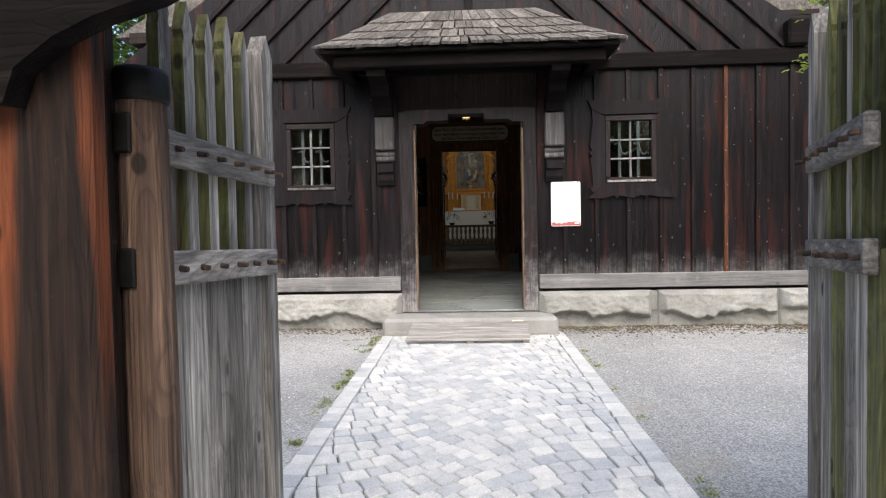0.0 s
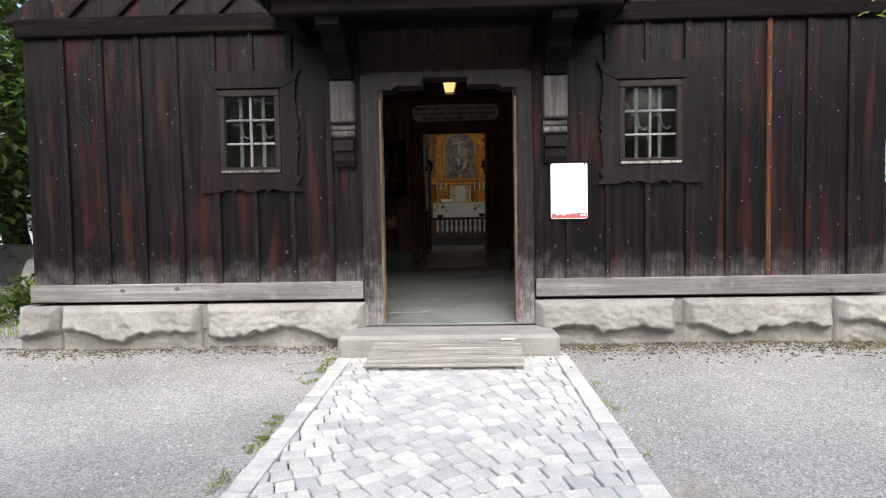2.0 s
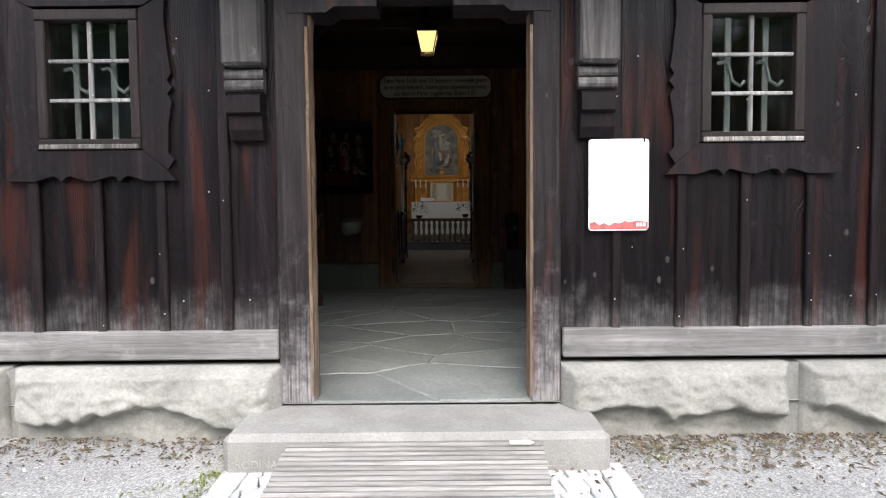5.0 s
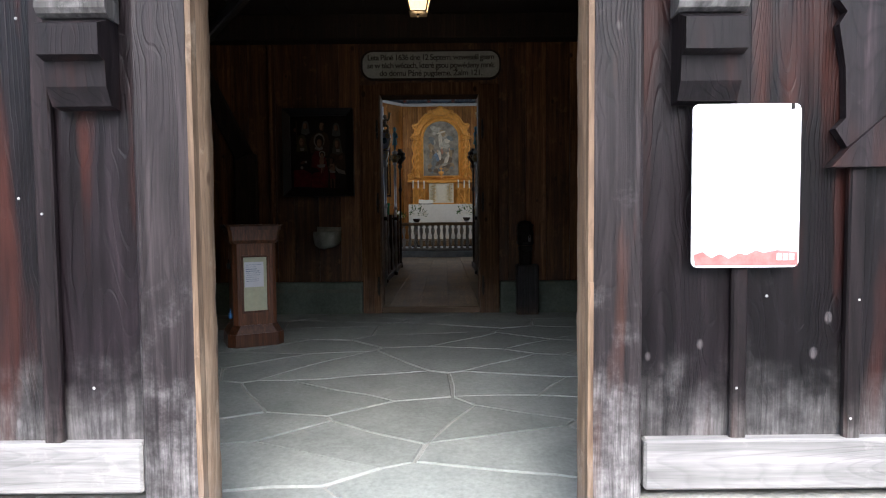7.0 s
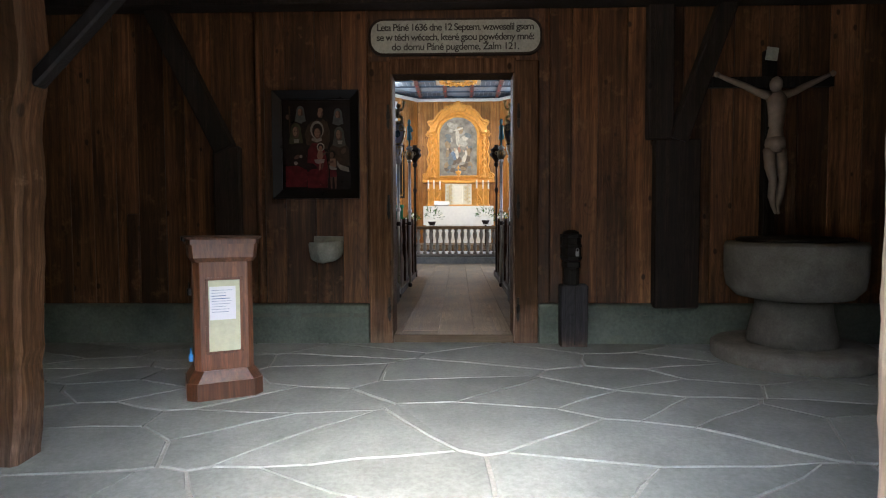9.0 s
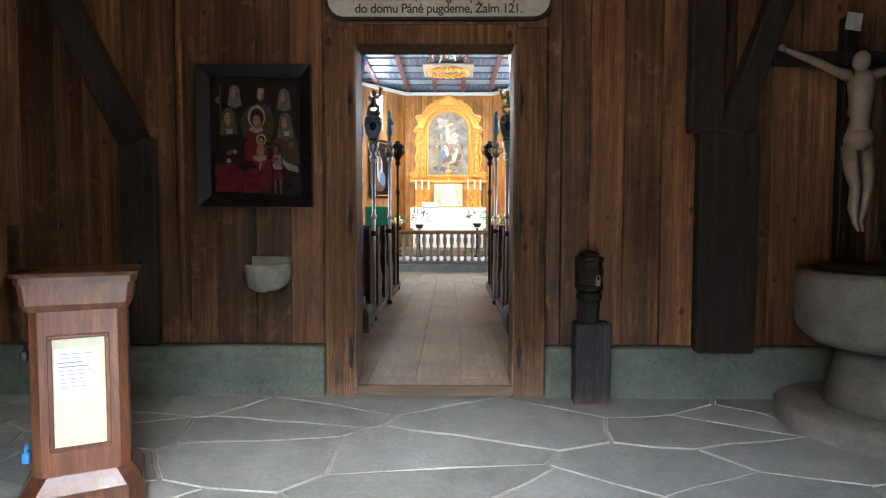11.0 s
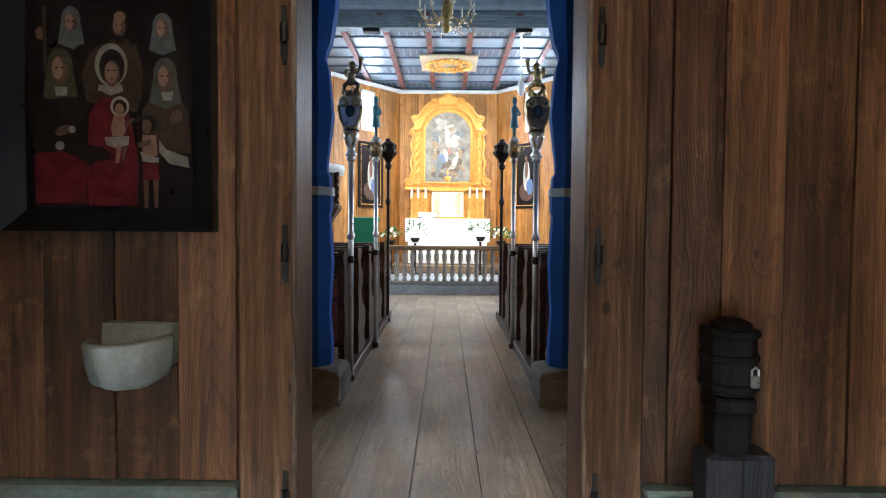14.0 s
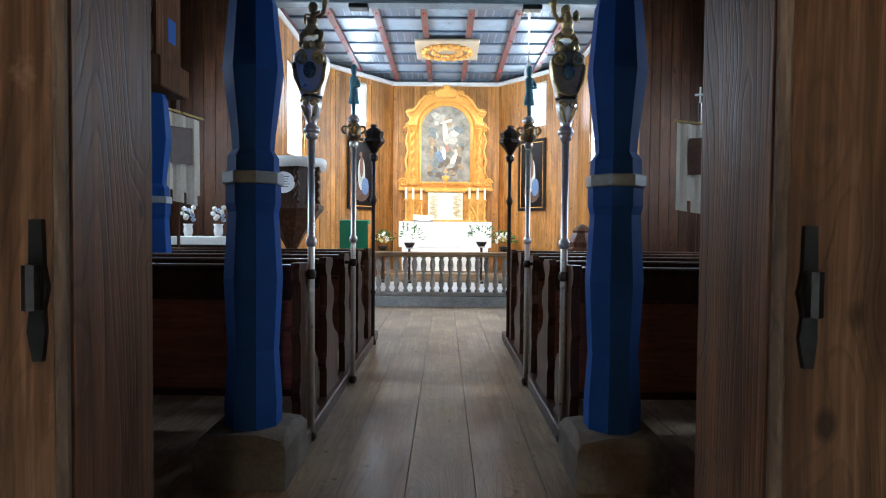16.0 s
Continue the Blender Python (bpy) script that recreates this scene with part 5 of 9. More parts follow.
bulb("lantern_light", (LX, LY, LZ - 0.19), 0.55, (1.0, 0.62, 0.28), 0.04)

ramp_mat = thing("slatted_ramp", "grey worn slatted wooden ramp leaning on the doorstep", "ramp")
for k in range(13):
    u = k / 12
    y = 5.885 + 0.37 * u
    z = 0.212 + 0.095 * u
    bm = B()
    xl, xr = -0.385 + 0.03 * u, 0.775 + 0.012 * u
    box(bm, xl + jit(0.004), xr + jit(0.004), -0.0112, 0.0112, -0.010, 0.010, 0.003)
    bm.transform(pose(0, y, z + 0.025, 14, 0, 0))
    part("slat", bm, mat_wood, ramp_mat)
for xx in (-0.33, 0.19, 0.71):
    bm = B()
    slab(bm, [(5.89, 0.193), (6.265, 0.200), (6.265, 0.320), (5.89, 0.222)], 0.06, lambda u, v, w: (xx + w, u, v))
    bmesh.ops.recalc_face_normals(bm, faces=bm.faces)
    part("runner", bm, mat_wood, ramp_mat)
tag = thing("name_plate", "small pale plate lying on the ramp", "plate")
bm = front_slab(B(), [(-0.055, -0.01), (0.03, -0.012), (0.055, 0.004), (0.03, 0.02), (-0.055, 0.018)], 0, 0, 0, 0.006)
bm.transform(pose(0.69, 6.235, 0.352, -78, 0, 0))
part("plate", bm, plain("plate_pale", (0.6, 0.56, 0.46), 0.5), tag)

# nails of the front wall
nail = plain("nail", (0.42, 0.41, 0.40), 0.45, 0.3, vary=0.3)
nails = thing("nail_heads", "scattered bright nail heads in the wall boards", "nails", kind="stuff")
bm = B()
for es in (edges_l, edges_r):
    for a in es[1:-1]:
        for zz in (0.86, 1.12, 1.40, 1.68, 1.98, 2.30, 2.62, 2.82):
            if rng.random() < 0.5:
                lathe(bm, [(0.0045, 0.0), (0.003, 0.003)], 6, m=Matrix.Translation((a + jit(0.012), FACE - 0.027, zz + jit(0.08))) @ pose(0, 0, 0, 90, 0, 0))
        for zz in (1.05, 1.5, 2.1, 2.6):
            for q in (-0.09, 0.10):
                if rng.random() < 0.5 and not in_hole(a + q - 0.03, a + q + 0.03, frames):
                    lathe(bm, [(0.005, 0.0), (0.003, 0.003)], 6, m=Matrix.Translation((a + q + jit(0.02), FACE - 0.004, zz + jit(0.2))) @ pose(0, 0, 0, 90, 0, 0))
part("head", bm, nail, nails)

# ---- entrance hall ----
sign = thing("psalm_board", "pale grey oblong board with rounded ends and black gothic writing", "sign")
board_grey = mineral("board_grey", [(0.3, (0.21, 0.22, 0.195)), (0.7, (0.33, 0.34, 0.30))], scale=6.0, fine=50.0, relief=0.1)
ink = plain("ink", (0.012, 0.011, 0.010), 0.7)
bm = front_slab(B(), rounded(1.36, 0.285, 0.11, 8), 0.26, 2.925, PY1 - 0.035, 0.03)
part("edge", bm, porch_beam, sign)
bm = front_slab(B(), rounded(1.325, 0.25, 0.10, 8), 0.26, 2.925, PY1 - 0.039, 0.004)
sign_face = part("face", bm, board_grey, sign)
for text, dz, sz, wd in (("Leta Páné 1636 dne 12 Septem. wzweselil gsem", 0.052, 0.076, 0.86), ("se w téch wécech, které gsou powédeny mné:", -0.024, 0.076, 0.88), ("do domu Páné pugdeme, Žalm 121.", -0.098, 0.076, 0.92)):
    words("writing", text, sz, (0.26, PY1 - 0.0412, 2.925 + dz - 0.006), ink, sign_face, depth=0.0012, wide=wd, bold=0.0009)

# painting of a group of figures, as plain shapes
skin = plain("paint_skin", (0.153, 0.09, 0.0585), 0.45, vary=0.2, gloss=0.15)
paint_red = plain("paint_red", (0.30, 0.03, 0.03), 0.4, vary=0.35)
paint_dark = plain("paint_dark", (0.00665, 0.00455, 0.00406), 0.35, vary=0.5, scale=8.0, gloss=0.15)
paint_brown = plain("paint_brown", (0.075, 0.04, 0.025), 0.4, vary=0.4, scale=12.0)
paint_white = plain("paint_white", (0.55, 0.52, 0.45), 0.45, vary=0.2)
paint_blue = plain("paint_blue", (0.10, 0.17, 0.32), 0.45, vary=0.3)
paint_sky = plain("paint_sky", (0.42, 0.42, 0.36), 0.4, vary=0.4, scale=5.0)
paint_gold = plain("paint_gold", (0.45, 0.30, 0.08), 0.4, vary=0.2)


def oval(cx, cz, rx, rz, n=14, tilt=0.0):
    c, s = math.cos(tilt), math.sin(tilt)
    return [(cx + c * rx * math.cos(2 * math.pi * k / n) - s * rz * math.sin(2 * math.pi * k / n), cz + s * rx * math.cos(2 * math.pi * k / n) + c * rz * math.sin(2 * math.pi * k / n)) for k in range(n)]


frame_black = plain("frame_black", (0.005, 0.0047, 0.0052), 0.35, vary=0.1, scale=6.0, relief=0.0, gloss=0.25)
pic = thing("framed_painting", "dark old oil painting of a group in a wide black frame", "painting")
PX0, PX1, PZ0, PZ1 = -1.19, -0.503, 1.665, 2.515
for pts in ([(PX0, PZ0), (PX1, PZ0), (PX1 - 0.07, PZ0 + 0.07), (PX0 + 0.07, PZ0 + 0.07)], [(PX0, PZ1), (PX0 + 0.07, PZ1 - 0.07), (PX1 - 0.07, PZ1 - 0.07), (PX1, PZ1)],
            [(PX0, PZ0), (PX0 + 0.07, PZ0 + 0.07), (PX0 + 0.07, PZ1 - 0.07), (PX0, PZ1)], [(PX1, PZ0), (PX1, PZ1), (PX1 - 0.07, PZ1 - 0.07), (PX1 - 0.07, PZ0 + 0.07)]):
    bm = front_slab(B(), pts, 0, 0, PY1 - 0.065, 0.06)
    for v in bm.verts:
        inner = PX0 + 0.05 < v.co.x < PX1 - 0.05 and PZ0 + 0.05 < v.co.z < PZ1 - 0.05
        if inner and v.co.y < PY1 - 0.05:
            v.co.y += 0.025
    part("frame_side", bm, frame_black, pic)
bm = front_slab(B(), [(PX0 + 0.065, PZ0 + 0.065), (PX1 - 0.065, PZ0 + 0.065), (PX1 - 0.065, PZ1 - 0.065), (PX0 + 0.065, PZ1 - 0.065)], 0, 0, PY1 - 0.030, 0.025)
pic_canvas = part("canvas", bm, paint_dark, pic, "dark varnished canvas")
U = lambda u: PX0 + 0.07 + u * (PX1 - PX0 - 0.14)
V = lambda v: PZ0 + 0.07 + v * (PZ1 - PZ0 - 0.14)
skin_dim = plain("paint_skin_dim", (0.0675, 0.0378, 0.0243), 0.45, vary=0.3, scale=30.0, gloss=0.15)
veil = plain("paint_veil", (0.042, 0.042, 0.0322), 0.45, vary=0.3, scale=25.0, gloss=0.15)
hair = plain("paint_hair", (0.0112, 0.0076, 0.006), 0.4, vary=0.4, gloss=0.15)
umber = plain("paint_umber", (0.009, 0.0057, 0.00432), 0.4, vary=0.4, scale=14.0, gloss=0.15)
crimson = plain("paint_crimson", (0.063, 0.00585, 0.00765), 0.38, vary=0.45, scale=18.0, gloss=0.15)
halo_pale = plain("paint_halo", (0.19, 0.19, 0.15), 0.45, vary=0.3, scale=25.0, gloss=0.15)
linen = plain("paint_linen", (0.1445, 0.1318, 0.1105), 0.45, vary=0.35, scale=30.0, gloss=0.15)
LAY = [0]


def dab(mt, pts):
    """One flat stroke of paint; later ones lie over earlier ones."""
    LAY[0] += 1
    bm = front_slab(B(), [(U(u), V(v)) for u, v in pts], 0, 0, PY1 - 0.0306 - 0.00012 * LAY[0], 0.0001)
    part("brushwork", bm, mt, pic_canvas)


def person_shape(u, v, s, robe, hood=None, halo=None):
    """A painted bust: robe, hood or hair, face with shaded side."""
    dab(robe, [(u - 0.13 * s, v - 0.30 * s), (u + 0.13 * s, v - 0.30 * s), (u + 0.12 * s, v - 0.13 * s), (u + 0.055 * s, v - 0.065 * s), (u - 0.055 * s, v - 0.065 * s), (u - 0.12 * s, v - 0.13 * s)])
    if halo:
        dab(halo, oval(u, v + 0.005, 0.088 * s, 0.082 * s, 20))
        dab(hair, oval(u, v + 0.005, 0.076 * s, 0.071 * s, 20))
    dab(hood or hair, oval(u, v + 0.012 * s, 0.062 * s, 0.066 * s, 16))
    if hood:
        dab(hood, [(u - 0.062 * s, v), (u + 0.062 * s, v), (u + 0.085 * s, v - 0.10 * s), (u, v - 0.125 * s), (u - 0.085 * s, v - 0.10 * s)])
    dab(skin_dim, oval(u, v - 0.004 * s, 0.041 * s, 0.052 * s, 14))
    dab(skin, oval(u - 0.010 * s, v + 0.004 * s, 0.027 * s, 0.042 * s, 12))
    for e in (-0.016, 0.012):
        dab(hair, oval(u + e * s, v + 0.006 * s, 0.007 * s, 0.004 * s, 8))


moss_paint = plain("paint_moss", (0.035, 0.0336, 0.0154), 0.45, vary=0.4, scale=30.0, gloss=0.15)
beard = plain("paint_beard", (0.06, 0.063, 0.06), 0.45, vary=0.3, scale=40.0, gloss=0.15)
ochre = plain("paint_ochre", (0.03, 0.0186, 0.0102), 0.45, vary=0.35, scale=25.0, gloss=0.15)
# back row: two grey-bearded figures and a bald one between
person_shape(0.27, 0.86, 0.95, umber, beard)
dab(beard, [(0.23, 0.825), (0.31, 0.825), (0.325, 0.78), (0.29, 0.735), (0.245, 0.75), (0.225, 0.79)])
dab(skin_dim, oval(0.09, 0.81, 0.035, 0.03, 10))
dab(ochre, [(0.10, 0.93), (0.125, 0.93), (0.125, 0.62), (0.105, 0.62)])
dab(ochre, [(0.38, 0.72), (0.44, 0.76), (0.50, 0.77), (0.66, 0.76), (0.72, 0.60), (0.66, 0.45), (0.36, 0.50), (0.33, 0.62)])
dab(umber, [(0.46, 0.74), (0.62, 0.74), (0.66, 0.58), (0.44, 0.58)])
person_shape(0.56, 0.845, 0.95, ochre)
dab(skin, oval(0.565, 0.885, 0.036, 0.025, 10))
dab(hair, [(0.52, 0.80), (0.60, 0.80), (0.585, 0.765), (0.54, 0.765)])
person_shape(0.82, 0.83, 0.95, umber, beard)
dab(beard, [(0.79, 0.80), (0.865, 0.79), (0.87, 0.745), (0.83, 0.72), (0.80, 0.75)])
# hooded women at both sides
person_shape(0.205, 0.645, 1.25, umber, moss_paint)
dab(linen, [(0.17, 0.565), (0.25, 0.565), (0.245, 0.525), (0.18, 0.525)])
person_shape(0.835, 0.61, 1.15, ochre, veil)
dab(linen, [(0.81, 0.545), (0.885, 0.545), (0.875, 0.505), (0.82, 0.505)])
dab(skin_dim, oval(0.90, 0.43, 0.045, 0.028, 10, 0.5))
dab(umber, [(0.05, 0.50), (0.30, 0.52), (0.36, 0.40), (0.34, 0.24), (0.05, 0.24)])
dab(skin_dim, oval(0.22, 0.365, 0.050, 0.022, 10, 0.3))
dab(linen, oval(0.275, 0.37, 0.022, 0.018, 8))
dab(linen, oval(0.20, 0.295, 0.028, 0.022, 8))
dab(crimson, [(0.05, 0.26), (0.22, 0.27), (0.36, 0.22), (0.36, 0.03), (0.05, 0.03)])
# seated woman in red with a ring of light, the child on her lap
dab(crimson, [(0.37, 0.02), (0.66, 0.02), (0.68, 0.20), (0.63, 0.42), (0.58, 0.51), (0.44, 0.52), (0.38, 0.44), (0.36, 0.22)])
dab(umber, [(0.36, 0.30), (0.46, 0.29), (0.52, 0.24), (0.50, 0.20), (0.36, 0.20)])
dab(crimson, [(0.36, 0.17), (0.42, 0.225), (0.52, 0.235), (0.64, 0.22), (0.68, 0.14), (0.62, 0.06), (0.42, 0.05)])
dab(linen, oval(0.515, 0.665, 0.098, 0.098, 24))
dab(hair, oval(0.52, 0.655, 0.076, 0.082, 20))
dab(linen, [(0.44, 0.575), (0.58, 0.575), (0.585, 0.545), (0.51, 0.525), (0.435, 0.55)])
dab(skin_dim, oval(0.52, 0.625, 0.048, 0.060, 16))
dab(skin, oval(0.515, 0.632, 0.038, 0.050, 14))
for e in (-0.018, 0.016):
    dab(hair, oval(0.517 + e, 0.640, 0.009, 0.004, 8))
dab(skin_dim, oval(0.517, 0.600, 0.012, 0.004, 8))
dab(halo_pale, oval(0.565, 0.475, 0.056, 0.047, 20))
dab(umber, oval(0.565, 0.472, 0.042, 0.036, 16))
dab(skin, oval(0.562, 0.462, 0.028, 0.028, 12))
dab(skin, [(0.53, 0.435), (0.59, 0.435), (0.60, 0.37), (0.585, 0.34), (0.52, 0.34), (0.51, 0.38)])
dab(skin_dim, [(0.59, 0.40), (0.65, 0.425), (0.65, 0.41), (0.60, 0.375)])
dab(linen, [(0.47, 0.335), (0.62, 0.34), (0.615, 0.30), (0.54, 0.285), (0.48, 0.30)])
dab(skin, [(0.545, 0.295), (0.575, 0.295), (0.555, 0.215), (0.535, 0.215)])
dab(skin_dim, [(0.585, 0.295), (0.61, 0.30), (0.585, 0.225), (0.57, 0.225)])
# boy with a reed cross and a pale cloth
dab(hair, oval(0.74, 0.395, 0.045, 0.042, 14))
dab(skin_dim, oval(0.725, 0.385, 0.030, 0.034, 12))
dab(skin, [(0.70, 0.345), (0.78, 0.345), (0.79, 0.25), (0.70, 0.25)])
dab(skin_dim, [(0.67, 0.31), (0.75, 0.325), (0.75, 0.30), (0.68, 0.285)])
dab(linen, [(0.685, 0.27), (0.80, 0.24), (0.79, 0.215), (0.70, 0.225)])
dab(crimson, [(0.70, 0.22), (0.79, 0.22), (0.80, 0.14), (0.70, 0.14)])
dab(skin_dim, [(0.70, 0.14), (0.735, 0.14), (0.73, 0.01), (0.71, 0.01)])
dab(skin_dim, [(0.76, 0.14), (0.795, 0.14), (0.79, 0.01), (0.77, 0.01)])
dab(linen, [(0.80, 0.325), (0.84, 0.28), (0.97, 0.245), (0.98, 0.195), (0.86, 0.215), (0.80, 0.265)])
dab(ochre, [(0.672, 0.44), (0.68, 0.44), (0.668, 0.03), (0.66, 0.03)])
dab(ochre, [(0.648, 0.415), (0.71, 0.42), (0.71, 0.41), (0.648, 0.405)])

# holy water basin
basin = thing("holy_water_basin", "rough pale stone half-bowl basin fixed to the wall", "basin")
BX, BZ = -0.772, 1.315
bm = B()
slab(bm, [(-0.105, -0.06), (0.128, -0.09), (0.132, 0.045), (-0.098, 0.05)], 0.05, lambda u, v, w: (BX + u, PY1 - 0.052 + w, BZ + v))
bmesh.ops.recalc_face_normals(bm, faces=bm.faces)
part("back_slab", bm, basin_stone, basin)
bm = B()
seg, prof = 28, [(0.02, -0.165), (0.07, -0.155), (0.115, -0.125), (0.130, -0.07), (0.136, -0.005), (0.132, 0.008), (0.116, 0.006), (0.100, -0.04), (0.06, -0.075), (0.01, -0.08)]
rows = []
for r, z in prof:
    row = []
    for k in range(seg + 1):
        a = math.pi * (1 + k / seg)
        rib = 0.006 * max(0.0, math.cos(a * 7)) ** 3 if z < 0 and r > 0.03 else 0.0
        q = Vector((BX + (r + rib) * math.cos(a), PY1 - 0.05 + 1.15 * (r + rib) * math.sin(a), BZ + z))
        row.append(bm.verts.new(q + Vector((0, 0, 0.016 * (k / seg - 0.5))) + Vector((noise.noise(q * 15), noise.noise(q * 15 + Vector((3, 0, 0))), noise.noise(q * 22))) * 0.005))
    rows.append(row)
for a, b in zip(rows, rows[1:]):
    for k in range(seg):
        bm.faces.new((a[k], a[k + 1], b[k + 1], b[k]))
bm.faces.new([r[0] for r in rows])
bm.faces.new([r[-1] for r in reversed(rows)])
bmesh.ops.recalc_face_normals(bm, faces=bm.faces)
part("bowl", bm, basin_stone, basin, "", True)

# collection stand
stand = thing("offering_stand", "reddish wooden offering stand with a glazed front and a printed sheet", "stand", at=(-1.08, 9.45, 0.5), turn=27)


def oct_prism(bm, w, d, ch, z0, z1, top=None):
    def ring(w, d, z):
        c = ch
        return [(-w + c, -d, z), (w - c, -d, z), (w, -d + c, z), (w, d - c, z), (w - c, d, z), (-w + c, d, z), (-w, d - c, z), (-w, -d + c, z)]
    w2, d2 = top or (w, d)
    a = [bm.verts.new(p) for p in ring(w, d, z0)]
    b = [bm.verts.new(p) for p in ring(w2, d2, z1)]
    bm.faces.new(list(reversed(a)))
    bm.faces.new(b)
    for i in range(8):
        j = (i + 1) % 8
        bm.faces.new((a[i], a[j], b[j], b[i]))
    return bm


part("base", oct_prism(oct_prism(B(), 0.20, 0.18, 0.05, 0.0, 0.10), 0.195, 0.175, 0.05, 0.10, 0.16, (0.160, 0.145)), lectern_wood, stand)
part("body", oct_prism(B(), 0.155, 0.14, 0.03, 0.16, 0.76), lectern_wood, stand)
part("neck_moulding", oct_prism(oct_prism(B(), 0.160, 0.145, 0.02, 0.76, 0.785, (0.175, 0.16)), 0.175, 0.16, 0.02, 0.785, 0.86, (0.182, 0.168)), lectern_wood, stand)
part("top", oct_prism(oct_prism(B(), 0.19, 0.175, 0.02, 0.86, 0.885), 0.195, 0.18, 0.02, 0.885, 0.90, (0.205, 0.19)), lectern_wood, stand)
case_glow = plain("case_back", (0.50, 0.52, 0.38), 0.5, vary=0.1)
bm = B()
box(bm, -0.082, 0.082, -0.1435, -0.1402, 0.265, 0.66)
part("window_panel", bm, case_glow, stand, "pale greenish window panel")
bm = B()
for a, b, c, d in ((-0.098, 0.098, 0.66, 0.675), (-0.098, 0.098, 0.25, 0.265), (-0.098, -0.082, 0.265, 0.66), (0.082, 0.098, 0.265, 0.66)):
    box(bm, a, b, -0.150, -0.1402, c, d, 0.003)
part("window_frame", bm, lectern_wood, stand)
sheet_white = plain("sheet_white", (0.72, 0.74, 0.80), 0.7, vary=0.03, relief=0.0)
bm = B()
box(bm, -0.076, 0.060, -0.1455, -0.1440, 0.44, 0.625)
sh = part("sheet", bm, sheet_white, stand, "white printed sheet")
bm = B()
for k in range(9):
    z = 0.605 - k * 0.015
    box(bm, -0.066, -0.066 + (0.115 if k not in (2, 3) else 0.10) * (0.6 + 0.4 * rng.random()), -0.1462, -0.1456, z - (0.004 if k in (2, 3) else 0.002), z)
part("print_lines", bm, paint_blue, stand)
blue_lock = plain("blue_lock", (0.03, 0.18, 0.5), 0.4)
for px, py, pz, mt, nm in ((-0.175, -0.10, 0.24, blue_lock, "padlock"), (-0.175, -0.06, 0.60, iron, "padlock")):
    bm = B()
    box(bm, px - 0.012, px + 0.012, py - 0.02, py + 0.02, pz - 0.025, pz + 0.015, 0.004)
    tube(bm, [(px, py - 0.013, pz + 0.012), (px, py - 0.013, pz + 0.035), (px, py, pz + 0.045), (px, py + 0.013, pz + 0.035), (px, py + 0.013, pz + 0.012)], 0.004, 6)
    part(nm, bm, mt, stand, "small padlock")
bm = B()
box(bm, -0.21, -0.13, -0.10, 0.10, 0.875, 0.90, 0.004)
part("iron_lid", bm, iron, stand, "black iron lid")

# alms post
alms = thing("alms_post", "black iron-strapped alms box on a split dark timber post", "alms box")
bm = B()
box(bm, 1.07, 1.283, 10.655, 10.775, 0.49, 0.985, 0.012)
for v in bm.verts:
    v.co.x += 0.008 * noise.noise(v.co * 6)
part("post", bm, log_wood, alms)
# The split is a raised near-black strip; the crack's shade is its colour.
bm = B()
box(bm, 1.176, 1.184, 10.648, 10.665, 0.52, 0.975)
part("split", bm, split_shade, alms)
AXX, AYY = 1.158, 10.705


def worn_block(bm, w, d, z0, z1, ch=0.03, lean=0.0):
    """A squared block with chamfered, slightly uneven corners."""
    rings = []
    for k in range(7):
        z = z0 + (z1 - z0) * k / 6
        e = 0.004 if k in (0, 6) else 0.0
        ring = []
        for u, v in ((-w + ch, -d), (w - ch, -d), (w, -d + ch), (w, d), (-w, d), (-w, -d + ch)):
            n = noise.noise(Vector((u * 30 + 2, v * 30, z * 22))) * 0.005
            ring.append(bm.verts.new((AXX + u * (1 - e / w) + n + lean * (z - z0), AYY + v * (1 - e / d), z)))
        rings.append(ring)
    for a, b in zip(rings, rings[1:]):
        for k in range(6):
            j = (k + 1) % 6
            bm.faces.new((a[k], a[j], b[j], b[k]))
    bm.faces.new(list(reversed(rings[0])))
    bm.faces.new(rings[-1])
    return bm


part("neck", worn_block(B(), 0.058, 0.056, 0.985, 1.115), black_wood, alms)
part("collar", worn_block(B(), 0.063, 0.060, 1.116, 1.165, 0.02), black_wood, alms)
head = part("box", worn_block(B(), 0.070, 0.064, 1.172, 1.372, 0.035, -0.02), black_wood, alms, "blackened timber box")
for zz in (1.195, 1.285, 1.362):
    part("strap", worn_block(B(), 0.0745, 0.0685, zz - 0.013, zz + 0.013, 0.036), iron, alms, "black iron strap")
bm = B()
lathe(bm, [(0.02, 1.373), (0.066, 1.372), (0.060, 1.395), (0.03, 1.408), (0.004, 1.410)], 10, (AXX - 0.004, AYY, 0))
part("lid", bm, black_wood, alms, "domed blackened lid", True)
bm = B()
box(bm, 1.176, 1.204, 10.614, 10.628, 1.208, 1.246, 0.004)
tube(bm, [(1.180, 10.621, 1.245), (1.180, 10.621, 1.262), (1.190, 10.621, 1.271), (1.200, 10.621, 1.262), (1.200, 10.621, 1.245)], 0.004, 6)
part("padlock", bm, plain("steel", (0.5, 0.5, 0.52), 0.35, 0.9), alms, "bright steel padlock")

